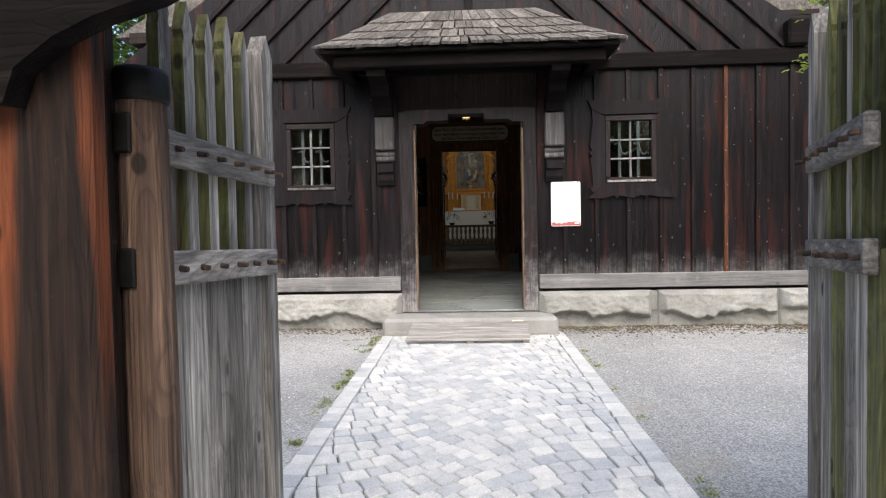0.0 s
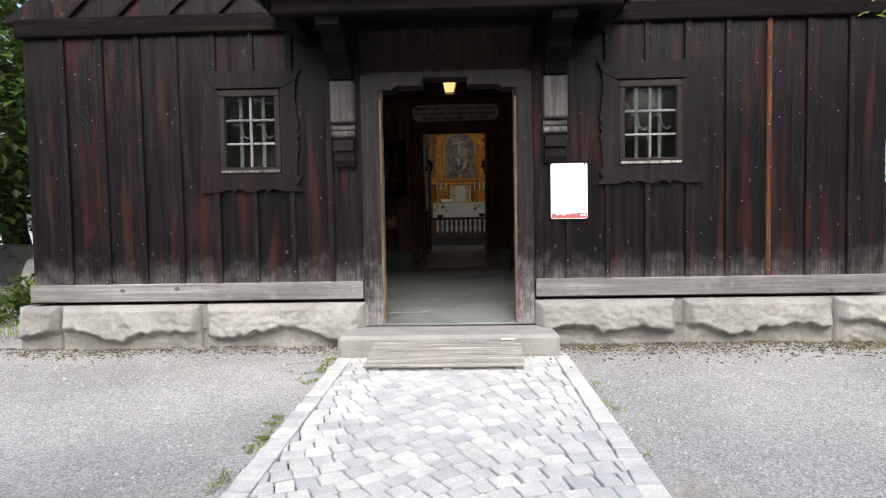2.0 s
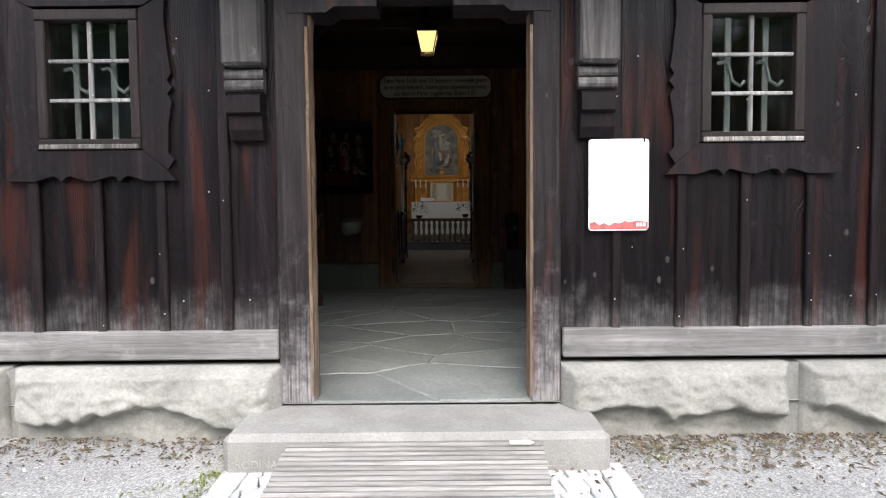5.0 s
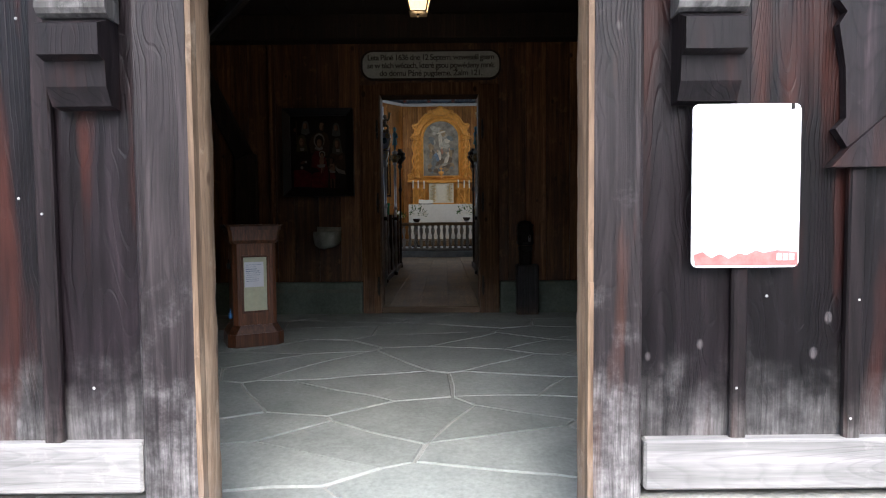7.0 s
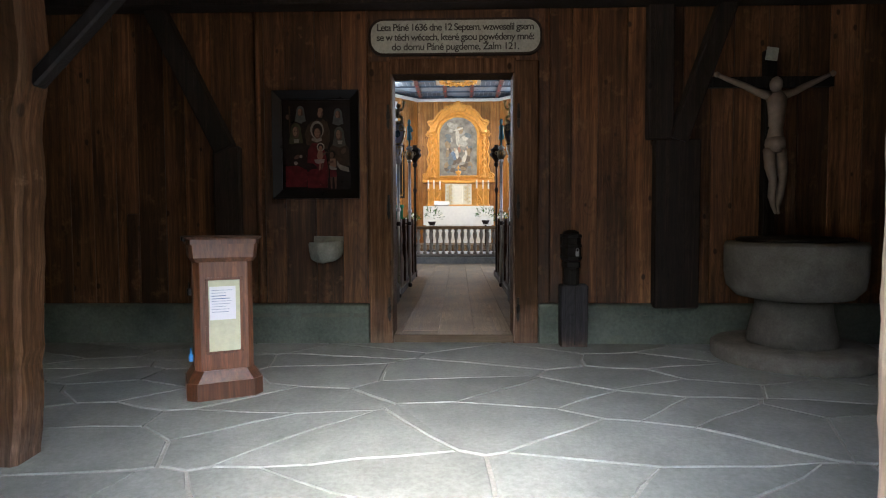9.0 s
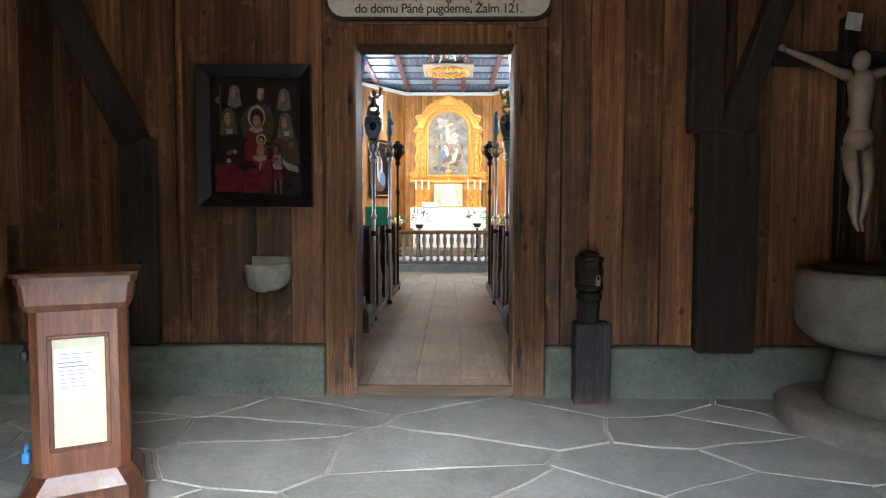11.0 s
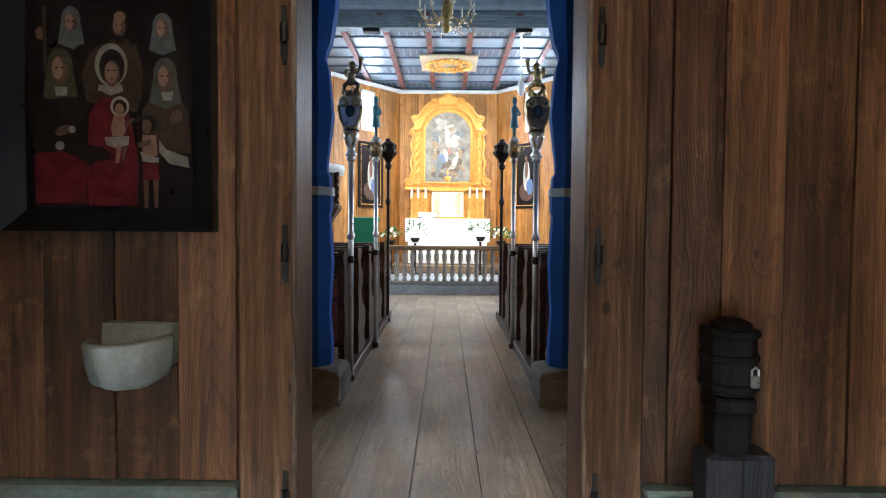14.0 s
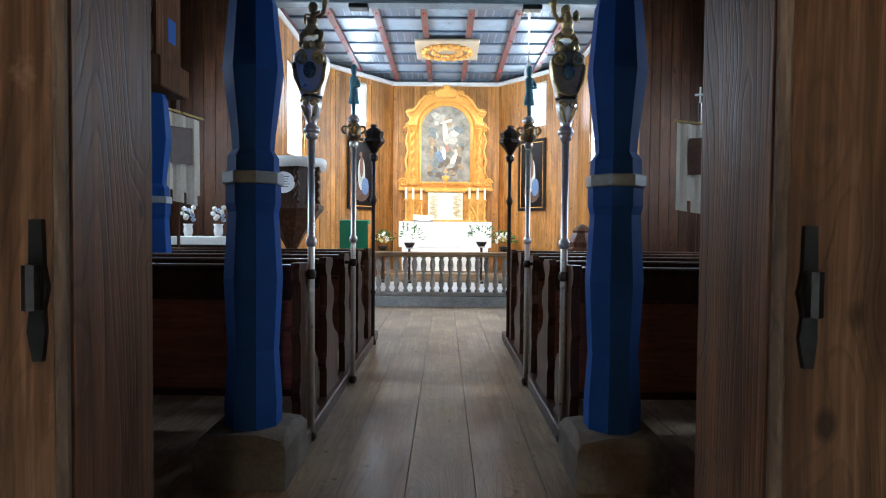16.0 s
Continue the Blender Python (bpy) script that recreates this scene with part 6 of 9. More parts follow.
# font
font = thing("stone_font", "massive rough grey stone baptismal font on a round plinth", "font")
FX, FY = 2.62, 10.28
for nm, pr in (("plinth", [(0.50, 0.49), (0.52, 0.52), (0.52, 0.60), (0.49, 0.62), (0.1, 0.621)]),
               ("stem", [(0.29, 0.62), (0.285, 0.66), (0.26, 0.78), (0.24, 0.88), (0.238, 0.93)]),
               ("bowl", [(0.25, 0.93), (0.36, 0.95), (0.425, 1.02), (0.44, 1.12), (0.445, 1.30), (0.43, 1.33), (0.35, 1.33), (0.33, 1.28), (0.1, 1.22)])):
    bm = B()
    lathe(bm, pr, 36, (FX, FY, 0))
    for v in bm.verts:
        if nm != "plinth":
            v.co += Vector((noise.noise(v.co * 9), noise.noise(v.co * 9 + Vector((5, 0, 0))), 0)) * 0.008
    part(nm, bm, font_stone, font, "", True)
bm = B()
lathe(bm, [(0.36, 1.331), (0.37, 1.345), (0.34, 1.36), (0.05, 1.375)], 28, (FX, FY, 0))
part("lid", bm, black_wood, font, "dark wooden lid", True)

# crucifix: one plain carved figure on a dark cross
cross = thing("wall_cross", "dark wooden wall cross with a small title board", "cross")
CXX = 2.69
bm = B()
box(bm, CXX - 0.045, CXX + 0.045, PY1 - 0.075, PY1 - 0.006, 1.28, 2.79, 0.008)
part("upright", bm, black_wood, cross)
bm = B()
box(bm, CXX - 0.47, CXX + 0.47, PY1 - 0.085, PY1 - 0.076, 2.50, 2.58)
box(bm, CXX - 0.47, CXX + 0.47, PY1 - 0.080, PY1 - 0.02, 2.505, 2.575, 0.006)
part("arm", bm, black_wood, cross)
bm = B()
box(bm, CXX - 0.05, CXX + 0.04, PY1 - 0.09, PY1 - 0.078, 2.70, 2.80, 0.003)
bm.transform(Matrix.Translation((CXX, 0, 2.75)) @ pose(0, 0, 0, 0, 8, 0) @ Matrix.Translation((-CXX, 0, -2.75)))
part("title_board", bm, board_grey, cross, "small pale title board")
carving = plain("carving_pale", (0.20, 0.155, 0.115), 0.55, vary=0.2)
bm = B()
cy = PY1 - 0.14
tube(bm, [(CXX - 0.01, cy, 2.00), (CXX - 0.005, cy - 0.01, 2.08), (CXX, cy - 0.015, 2.18), (CXX + 0.0, cy - 0.02, 2.30), (CXX, cy - 0.015, 2.40), (CXX + 0.005, cy - 0.01, 2.44), (CXX - 0.005, cy - 0.02, 2.47)], [0.060, 0.062, 0.048, 0.062, 0.072, 0.042, 0.028], 12)
blob(bm, (CXX - 0.025, cy - 0.05, 2.495), (0.045, 0.05, 0.06), 2)
for s in (-1, 1):
    tube(bm, [(CXX + s * 0.05, cy, 2.42), (CXX + s * 0.14, cy, 2.45), (CXX + s * 0.24, cy, 2.50), (CXX + s * 0.36, cy + 0.02, 2.555), (CXX + s * 0.42, cy + 0.03, 2.585)], [0.036, 0.027, 0.024, 0.018, 0.014], 9)
    blob(bm, (CXX + s * 0.435, cy + 0.02, 2.59), (0.026, 0.016, 0.026), 1)
    tube(bm, [(CXX + s * 0.04, cy, 2.02), (CXX + s * 0.045, cy - 0.03, 1.88), (CXX + s * 0.035, cy - 0.055, 1.78), (CXX + s * 0.028, cy - 0.03, 1.66), (CXX + s * 0.012, cy - 0.03, 1.58), (CXX + s * 0.010, cy - 0.06, 1.53)], [0.044, 0.040, 0.029, 0.029, 0.018, 0.012], 9)
tube(bm, [(CXX, cy - 0.005, 2.02), (CXX, cy - 0.01, 2.06), (CXX, cy - 0.005, 2.10)], [0.070, 0.074, 0.066], 12)
box(bm, CXX - 0.02, CXX + 0.02, cy + 0.02, PY1 - 0.07, 2.20, 2.26)
tagged(link_mesh("statue", bm, carving, None, True), "pale carved wooden crucifix figure hanging on the cross", "statue")

# posts and braces of the hall
for x0, x1, z0, z1, y0, nm in ((1.81, 2.16, 0.79, 2.11, PY1 - 0.10, "wall_post"), (1.75, 1.95, 2.11, 3.36, PY1 - 0.10, "wall_post"), (-1.66, -1.45, 0.82, 2.08, PY1 - 0.08, "wall_post"), (-1.335, -1.295, 0.82, 3.36, PY1 - 0.03, "wall_batten"),
                               (-2.4, -2.3, 0.82, 1.55, PY1 - 0.03, "wall_batten")):
    bm = B()
    box(bm, x0, x1, y0, PY1 - 0.005, z0, z1, 0.012)
    for v in bm.verts:
        v.co.x += 0.012 * noise.noise(v.co * 2)
    tagged(link_mesh(nm, bm, porch_beam if nm == "wall_post" else porch_wood), "dark adzed timber against the hall wall", "post", kind="structure")
bm = B()
bar(bm, (1.98, PY1 - 0.07, 2.10), (2.35, PY1 - 0.07, 3.15), 0.14, 0.12, 0.012, up=(0, 1, 0))
tagged(link_mesh("brace_right", bm, porch_beam), "dark slanting brace against the hall wall", "brace", kind="structure")
bm = B()
bar(bm, (-1.56, PY1 - 0.07, 2.05), (-2.1, PY1 - 0.07, 3.15), 0.16, 0.12, 0.012, up=(0, 1, 0))
tagged(link_mesh("brace_inner_left", bm, porch_beam), "dark slanting brace against the hall wall", "brace", kind="structure")
hall_post = tagged(new("hall_post"), "rough-hewn tawny timber post with a slanting knee brace", "post", kind="structure")
bm = B()
rows = []
for k in range(41):
    z = 0.44 + 2.92 * k / 40
    xr = -1.53 + 0.09 * min(1.0, k / 26) + 0.020 * noise.noise(Vector((1.0, z * 3.5, 0))) + 0.010 * noise.noise(Vector((1.0, z * 11, 4)))
    dy = 0.012 * noise.noise(Vector((4.0, z * 5, 0)))
    rows.append([bm.verts.new(p) for p in ((xr - 0.20, 8.44 + dy, z), (xr - 0.02, 8.43 + dy, z), (xr, 8.45 + dy, z), (xr, 8.58, z), (xr - 0.02, 8.60, z), (xr - 0.20, 8.60, z))])
for a, b in zip(rows, rows[1:]):
    for k in range(6):
        bm.faces.new((a[k], a[(k + 1) % 6], b[(k + 1) % 6], b[k]))
bm.faces.new(rows[-1])
bmesh.ops.recalc_face_normals(bm, faces=bm.faces)
part("post", bm, door_frame_wood, hall_post)
bm = B()
bar(bm, (-1.46, 8.52, 2.05), (-0.17, 8.52, 3.36), 0.06, 0.07, 0.01, up=(0, 1, 0))
part("brace", bm, black_wood, hall_post)

# ---- nave ----
blue_paint = plain("blue_paint", (0.024, 0.082, 0.30), 0.65, vary=0.10, scale=5.0, relief=0.04, gloss=0.06)
grey_band = plain("grey_band", (0.33, 0.38, 0.42), 0.45, vary=0.15)
silver = plain("silver", (0.70, 0.68, 0.65), 0.34, 0.75, vary=0.06, relief=0.0)
old_gold = plain("old_gold", (0.62, 0.47, 0.20), 0.32, 0.6, vary=0.25, scale=18.0)
gilt = plain("gilt", (0.72, 0.36, 0.072), 0.42, 0.25, vary=0.2, scale=14.0)
bronze = plain("bronze", (0.30, 0.22, 0.12), 0.36, 0.6, vary=0.35, scale=30.0)
cloth_white = plain("cloth_white", (0.80, 0.80, 0.77), 0.8, vary=0.06, scale=12.0, relief=0.2)
cloth_green = plain("cloth_green", (0.015, 0.16, 0.075), 0.75, vary=0.25)
leaf_green = plain("leaf_green", (0.05, 0.12, 0.025), 0.6, vary=0.4)
petal = plain("petal", (0.75, 0.73, 0.66), 0.7, vary=0.12)
petal_yellow = plain("petal_yellow", (0.62, 0.48, 0.10), 0.7, vary=0.2)
wax = plain("wax", (0.80, 0.77, 0.66), 0.5, vary=0.05)
crystal = glass("crystal", (0.97, 0.95, 0.88), 0.05)
dark_metal = plain("dark_metal", (0.035, 0.024, 0.02), 0.38, 0.6, vary=0.4)


def column(cx, cy, zb, full=True):
    c = thing("blue_column", "blue painted eight-sided timber column with a grey band on a stone block", "column", "blue columns under the gallery")
    if full:
        bm = B()
        k = 0.205
        lathe(bm, [(k * 1.02, NAVE_Z - 0.01), (k * 1.02, zb - 0.055), (k * 0.97, zb - 0.02), (k * 0.80, zb)], 8, (cx, cy, 0), phase=math.pi / 8)
        for v in bm.verts:
            for a, mid in ((0, cx), (1, cy)):
                d = v.co[a] - mid
                if abs(d) > 0.07:
                    v.co[a] = mid + math.copysign(max(abs(d), 0.20 if v.co.z < zb - 0.03 else 0.17), d)
        part("stone_base", bm, base_stone, c, "chamfered grey stone base")
    prof = [(0.127, zb), (0.128, 0.90), (0.112, 1.14), (0.114, 1.15), (0.131, 1.46), (0.112, 1.76), (0.122, 1.80), (0.122, 1.885)]
    bm = B()
    lathe(bm, prof, 8, (cx, cy, 0), phase=math.pi / 8)
    part("lower_shaft", bm, blue_paint, c)
    bm = B()
    lathe(bm, [(0.128, 1.885), (0.134, 1.89), (0.134, 1.935), (0.128, 1.94)], 8, (cx, cy, 0), phase=math.pi / 8)
    part("band", bm, grey_band, c, "grey painted band")
    bm = B()
    lathe(bm, [(0.115, 1.94), (0.113, 2.01), (0.092, 2.04), (0.098, 2.12), (0.134, 2.40), (0.105, 2.70), (0.082, 2.76), (0.09, 2.80), (0.120, 2.86), (0.155, 3.05), (0.165, 3.18), (0.165, 3.33)], 8, (cx, cy, 0), phase=math.pi / 8)
    part("upper_shaft", bm, blue_paint, c)
    return c


column(-0.603, 12.70, 0.79)
column(1.048, 12.70, 0.79)
c3 = column(-2.05, 14.7, 0.57, False)

# pews
PEW_Y = [12.98 + 0.665 * k for k in range(5)]


def pew(x_in, x_out, y0, label):
    s = 1 if x_out > x_in else -1
    p = thing("pew", label, "pew", "pews on both sides of the aisle", at=(x_in, y0, NAVE_Z))
    L = abs(x_out - x_in)
    out = [(0.0, 0.0), (0.44, 0.0), (0.44, 0.09), (0.36, 0.14), (0.34, 0.22), (0.40, 0.30), (0.41, 0.37), (0.35, 0.43), (0.25, 0.47), (0.18, 0.53), (0.17, 0.60), (0.23, 0.66), (0.22, 0.74),
           (0.14, 0.79), (0.11, 0.85), (0.17, 0.89), (0.19, 0.925), (0.15, 0.95), (-0.02, 0.955), (-0.045, 0.92), (-0.035, 0.87), (0.0, 0.84), (0.0, 0.66), (-0.03, 0.60), (0.0, 0.54), (0.0, 0.36), (-0.03, 0.30), (0.0, 0.24)]
    bm = B()
    slab(bm, out, 0.045, lambda u, v, w: (s * w, u, v))
    bmesh.ops.recalc_face_normals(bm, faces=bm.faces)
    part("pew_end", bm, pew_wood, p)
    xs = lambda a, b: (min(s * a, s * b), max(s * a, s * b))
    x0, x1 = xs(0.046, L)
    bm = B()
    box(bm, x0, x1, -0.035, 0.075, 0.915, 0.945, 0.008)
    part("cap_rail", bm, pew_wood, p)
    bm = B()
    box(bm, x0, x1, 0.005, 0.045, 0.79, 0.914)
    part("top_rail", bm, pew_wood, p)
    bm = B()
    box(bm, x0, x1, -0.012, 0.050, 0.765, 0.789, 0.006)
    part("moulding", bm, pew_wood, p)
    bm = B()
    box(bm, x0, x1, 0.012, 0.036, 0.31, 0.764)
    part("back_panel", bm, pew_panel, p, "polished red-brown back panel")
    bm = B()
    box(bm, x0, x1, -0.010, 0.050, 0.275, 0.309, 0.006)
    part("bottom_rail", bm, pew_wood, p)
    bm = B()
    box(bm, x0, x1, 0.051, 0.40, 0.40, 0.43, 0.006)
    part("seat", bm, pew_wood, p)
    return p


for k, y0 in enumerate(PEW_Y):
    pew(-0.455, -3.40, y0, "dark brown wooden pew with a carved end and red-brown back")
    pew(0.915, 3.98, y0, "dark brown wooden pew with a carved end and red-brown back")
for xa, xb in ((-0.50, -0.42), (0.88, 0.96)):
    bm = B()
    box(bm, xa, xb, 12.90, 16.15, NAVE_Z - 0.004, NAVE_Z + 0.085, 0.008)
    tagged(link_mesh("pew_kerb", bm, pew_wood), "dark timber kerb along the aisle", "kerb", kind="structure")


# processional poles
def silver_pole(x, y, top, name, label):
    p = thing(name, label, "pole", "poles fixed to the pew ends")
    bm = B()
    lathe(bm, [(0.019, NAVE_Z + 0.03), (0.019, top)], 12, (x, y, 0))
    part("shaft", bm, silver, p, "", True)
    for zz, r in ((NAVE_Z + 0.03, 0.030), (1.45, 0.027), (1.62, 0.030), (top - 0.01, 0.032)):
        bm = B()
        lathe(bm, [(0.018, zz - 0.028), (r, zz - 0.012), (r, zz + 0.012), (0.018, zz + 0.028)], 12, (x, y, 0))
        part("knob", bm, dark_metal if zz < 1.5 else silver, p, "", True)
    bm = B()
    s = -1 if x < 0.2 else 1
    box(bm, min(x, x + s * 0.07), max(x, x + s * 0.07), y - 0.012, y + 0.012, 1.44, 1.462)
    part("clamp", bm, iron, p)
    return p


def curl(bm, c, r, turns, axis_x=1, rad=0.010, flip=1, start=0.0):
    pts = []
    n = int(14 * turns)
    for k in range(n + 1):
        a = start + flip * 2 * math.pi * turns * k / n
        rr = r * (1 - 0.78 * k / n)
        pts.append((c[0] + axis_x * rr * math.cos(a), c[1], c[2] + rr * math.sin(a)))
    tube(bm, pts, [rad * (1 - 0.4 * k / n) for k in range(n + 1)], 7)
    return bm


def putto(x, y, z, s, mat, turn):
    """A small carved child figure on a cloud, as one plain shape."""
    bm = B()
    blob(bm, (0, 0, 0.085), (0.030, 0.026, 0.042), 2)
    blob(bm, (0, -0.004, 0.045), (0.034, 0.030, 0.030), 2)
    blob(bm, (0.008, -0.006, 0.152), (0.026, 0.027, 0.030), 2)
    tube(bm, [(0.02, 0, 0.115), (0.045, -0.01, 0.105), (0.062, -0.012, 0.14), (0.065, -0.01, 0.165)], [0.012, 0.011, 0.009, 0.008], 7)
    tube(bm, [(-0.02, 0, 0.115), (0.01, -0.035, 0.10), (0.05, -0.03, 0.125)], [0.012, 0.010, 0.008], 7)
    tube(bm, [(0.015, -0.005, 0.04), (0.05, -0.02, 0.02), (0.045, -0.02, -0.02), (0.06, -0.025, -0.035)], [0.020, 0.016, 0.011, 0.008], 7)
    tube(bm, [(-0.015, -0.005, 0.04), (-0.045, -0.02, 0.01), (-0.05, 0.0, -0.025)], [0.020, 0.016, 0.011], 7)
    tube(bm, [(0.062, -0.012, 0.12), (0.066, -0.012, 0.18), (0.072, -0.012, 0.20)], [0.006, 0.016, 0.024], 8)
    for q in (-1, 1):
        blob(bm, (-0.02 * q - 0.015, 0.035, 0.11), (0.020, 0.008, 0.032), 1)
    for k in range(9):
        a = k * 2.4
        blob(bm, (0.045 * math.cos(a), 0.035 * math.sin(a), -0.035 + 0.012 * math.sin(k * 1.7)), 0.024, 1)
    bm.transform(Matrix.Translation((x, y, z)) @ pose(0, 0, 0, 0, 0, turn) @ Matrix.Diagonal((s, s, s, 1)))
    return tagged(link_mesh("statue", bm, mat, None, True), "small gilded carved child figure on a cloud atop a silver pole", "statue", "carved figures on the poles")


for x, flip in ((-0.43, 1), (0.90, -1)):
    p = silver_pole(x, 13.10, 2.19, "processional_pole", "tall silver pole with a gilded cartouche head")
    bm = B()
    lathe(bm, [(0.020, 2.185), (0.040, 2.19), (0.044, 2.205), (0.036, 2.222), (0.026, 2.235), (0.036, 2.262), (0.052, 2.315), (0.057, 2.345), (0.046, 2.368), (0.034, 2.376)], 12, (x, 13.10, 0))
    vase = part("vase", bm, silver, p, "silver vase-shaped joint", True)
    bm = B()
    for q in (-1, 1):
        curl(bm, (x + q * 0.022, 13.046, 2.338), 0.022, 1.3, q, 0.007)
        tube(bm, [(x + q * 0.040, 13.05, 2.325), (x + q * 0.022, 13.058, 2.28), (x + q * 0.006, 13.066, 2.25)], [0.007, 0.008, 0.005], 6)
    part("leaf_scroll", bm, old_gold, vase, "gilded leaf scroll")
    bm = B()
    slab(bm, [(-0.05, 2.375), (0.05, 2.375), (0.062, 2.43), (0.088, 2.53), (0.085, 2.585), (0.05, 2.615), (-0.05, 2.615), (-0.085, 2.585), (-0.088, 2.53), (-0.062, 2.43)], 0.09, lambda u, v, w: (x + u, 13.055 + w, v))
    bmesh.ops.recalc_face_normals(bm, faces=bm.faces)
    bmesh.ops.bevel(bm, geom=bm.edges[:], offset=0.006, segments=1, affect='EDGES')
    cart = part("cartouche", bm, silver if flip > 0 else bronze, p)
    bm = B()
    for q in (-1, 1):
        curl(bm, (x + q * 0.050, 13.045, 2.565), 0.034, 1.4, q, 0.010, 1, math.pi / 2)
        tube(bm, [(x + q * 0.082, 13.047, 2.54), (x + q * 0.070, 13.047, 2.46), (x + q * 0.045, 13.047, 2.40), (x, 13.047, 2.385)], [0.010, 0.011, 0.009, 0.008], 7)
    part("scroll_work", bm, old_gold, cart, "gilded scroll work")
    bm = B()
    blob(bm, (x, 13.05, 2.505), (0.034, 0.016, 0.044), 2)
    part("medallion", bm, plain("dark_enamel", (0.05, 0.10, 0.11), 0.25, vary=0.5, scale=60.0), cart, "dark blue-green oval medallion", True)
    bm = B()
    lathe(bm, [(0.055, 2.370), (0.058, 2.378), (0.052, 2.385)], 8, (x, 13.10, 0))
    part("lip", bm, dark_metal, p)
    putto(x + flip * 0.0, 13.10, 2.675, 1.05, bronze if flip > 0 else old_gold, 0 if flip > 0 else 180)

robe = plain("robe_blue", (0.12, 0.33, 0.42), 0.5, vary=0.3)
for x in (-0.395, 0.875):
    p = silver_pole(x, 14.30, 2.32, "processional_pole", "tall silver pole with a scrolled bronze crown")
    bm = B()
    for a in range(4):
        for q in (-1, 1):
            b2 = B()
            curl(b2, (q * 0.060, 0.0, 2.42), 0.036, 1.25, q, 0.010, 1, math.pi)
            b2.transform(Matrix.Translation((x, 14.30, 0)) @ pose(0, 0, 0, 0, 0, 90 * a))
            me = bpy.data.meshes.new("tmp")
            b2.to_mesh(me)
            b2.free()
            bm.from_mesh(me)
            bpy.data.meshes.remove(me)
    lathe(bm, [(0.03, 2.33), (0.055, 2.36), (0.060, 2.42), (0.035, 2.46)], 12, (x, 14.30, 0))
    crown = part("crown", bm, bronze, p, "scrolled bronze crown", True)
    bm = B()
    for k in range(7):
        a = 2 * math.pi * k / 7
        blob(bm, (x + 0.020 * math.cos(a), 14.235, 2.405 + 0.020 * math.sin(a)), 0.010, 1)
    part("rosette", bm, gilt, crown, "gilded rosette")
    bm = B()
    lathe(bm, [(0.022, 2.46), (0.045, 2.475), (0.048, 2.49), (0.018, 2.52)], 12, (x, 14.30, 0))
    part("foot_plate", bm, silver, p)
    bm = B()
    lathe(bm, [(0.012, 2.52), (0.015, 2.60), (0.040, 2.605), (0.030, 2.68), (0.026, 2.71), (0.034, 2.76), (0.030, 2.79), (0.012, 2.805), (0.018, 2.82), (0.024, 2.85), (0.018, 2.875), (0.004, 2.885)], 12, (x, 14.30, 0))
    tube(bm, [(x + 0.03, 14.30, 2.77), (x + 0.045, 14.27, 2.72), (x + 0.01, 14.255, 2.71)], [0.012, 0.011, 0.008], 7)
    tagged(link_mesh("statue", bm, robe, None, True), "small carved figure in a pale blue coat atop a pole", "statue", "carved figures on the poles")

for x in (-0.43, 0.905):
    p = thing("candle_pole", "dark turned pole with a carved lantern-shaped head", "pole", "poles fixed to the pew ends")
    bm = B()
    lathe(bm, [(0.030, NAVE_Z), (0.032, NAVE_Z + 0.03), (0.018, NAVE_Z + 0.06), (0.018, 1.05), (0.028, 1.08), (0.018, 1.11), (0.018, 1.93), (0.024, 1.95), (0.036, 1.985), (0.024, 2.02), (0.018, 2.04), (0.018, 2.36)], 12, (x, 15.80, 0))
    part("shaft", bm, dark_metal, p, "", True)
    bm = B()
    lathe(bm, [(0.018, 2.36), (0.040, 2.385), (0.042, 2.42), (0.026, 2.44), (0.055, 2.49), (0.105, 2.55), (0.108, 2.575), (0.085, 2.60), (0.100, 2.645), (0.055, 2.68), (0.035, 2.69), (0.035, 2.72)], 8, (x, 15.80, 0))
    part("head", bm, dark_metal, p, "carved dark eight-sided head")

# chandelier
chand = thing("chandelier", "glittering crystal chandelier hanging over the aisle", "chandelier")
HX, HY, HZ = 0.25, 14.5, 3.52
bm = B()
tube(bm, [(HX, HY, HZ + 0.55), (HX, HY, 5.25)], 0.008, 6)
part("chain", bm, old_gold, chand)
bm = B()
lathe(bm, [(0.01, HZ), (0.05, HZ + 0.04), (0.03, HZ + 0.10), (0.06, HZ + 0.2), (0.03, HZ + 0.3), (0.05, HZ + 0.42), (0.015, HZ + 0.55)], 12, (HX, HY, 0))
part("stem", bm, old_gold, chand, "", True)
for k in range(8):
    a = 2 * math.pi * k / 8 + 0.2
    d = Vector((math.cos(a), math.sin(a), 0))
    c = Vector((HX, HY, HZ))
    bm = B()
    tube(bm, [c + d * 0.03 + Vector((0, 0, 0.18)), c + d * 0.12 + Vector((0, 0, 0.10)), c + d * 0.22 + Vector((0, 0, 0.12)), c + d * 0.26 + Vector((0, 0, 0.19))], 0.007, 6)
    part("arm", bm, old_gold, chand)
    bm = B()
    lathe(bm, [(0.010, 0.19), (0.032, 0.205), (0.010, 0.21), (0.010, 0.29), (0.004, 0.32)], 8, c + d * 0.26)
    part("candle_cup", bm, wax, chand)
    for q in range(3):
        bm = B()
        e = c + d * (0.14 + 0.06 * q)
        lathe(bm, [(0.002, 0.0), (0.013, 0.022), (0.010, 0.04), (0.002, 0.055)], 6, e + Vector((0, 0, 0.03 + 0.02 * (q % 2))))
        part("crystal_drop", bm, crystal, chand)

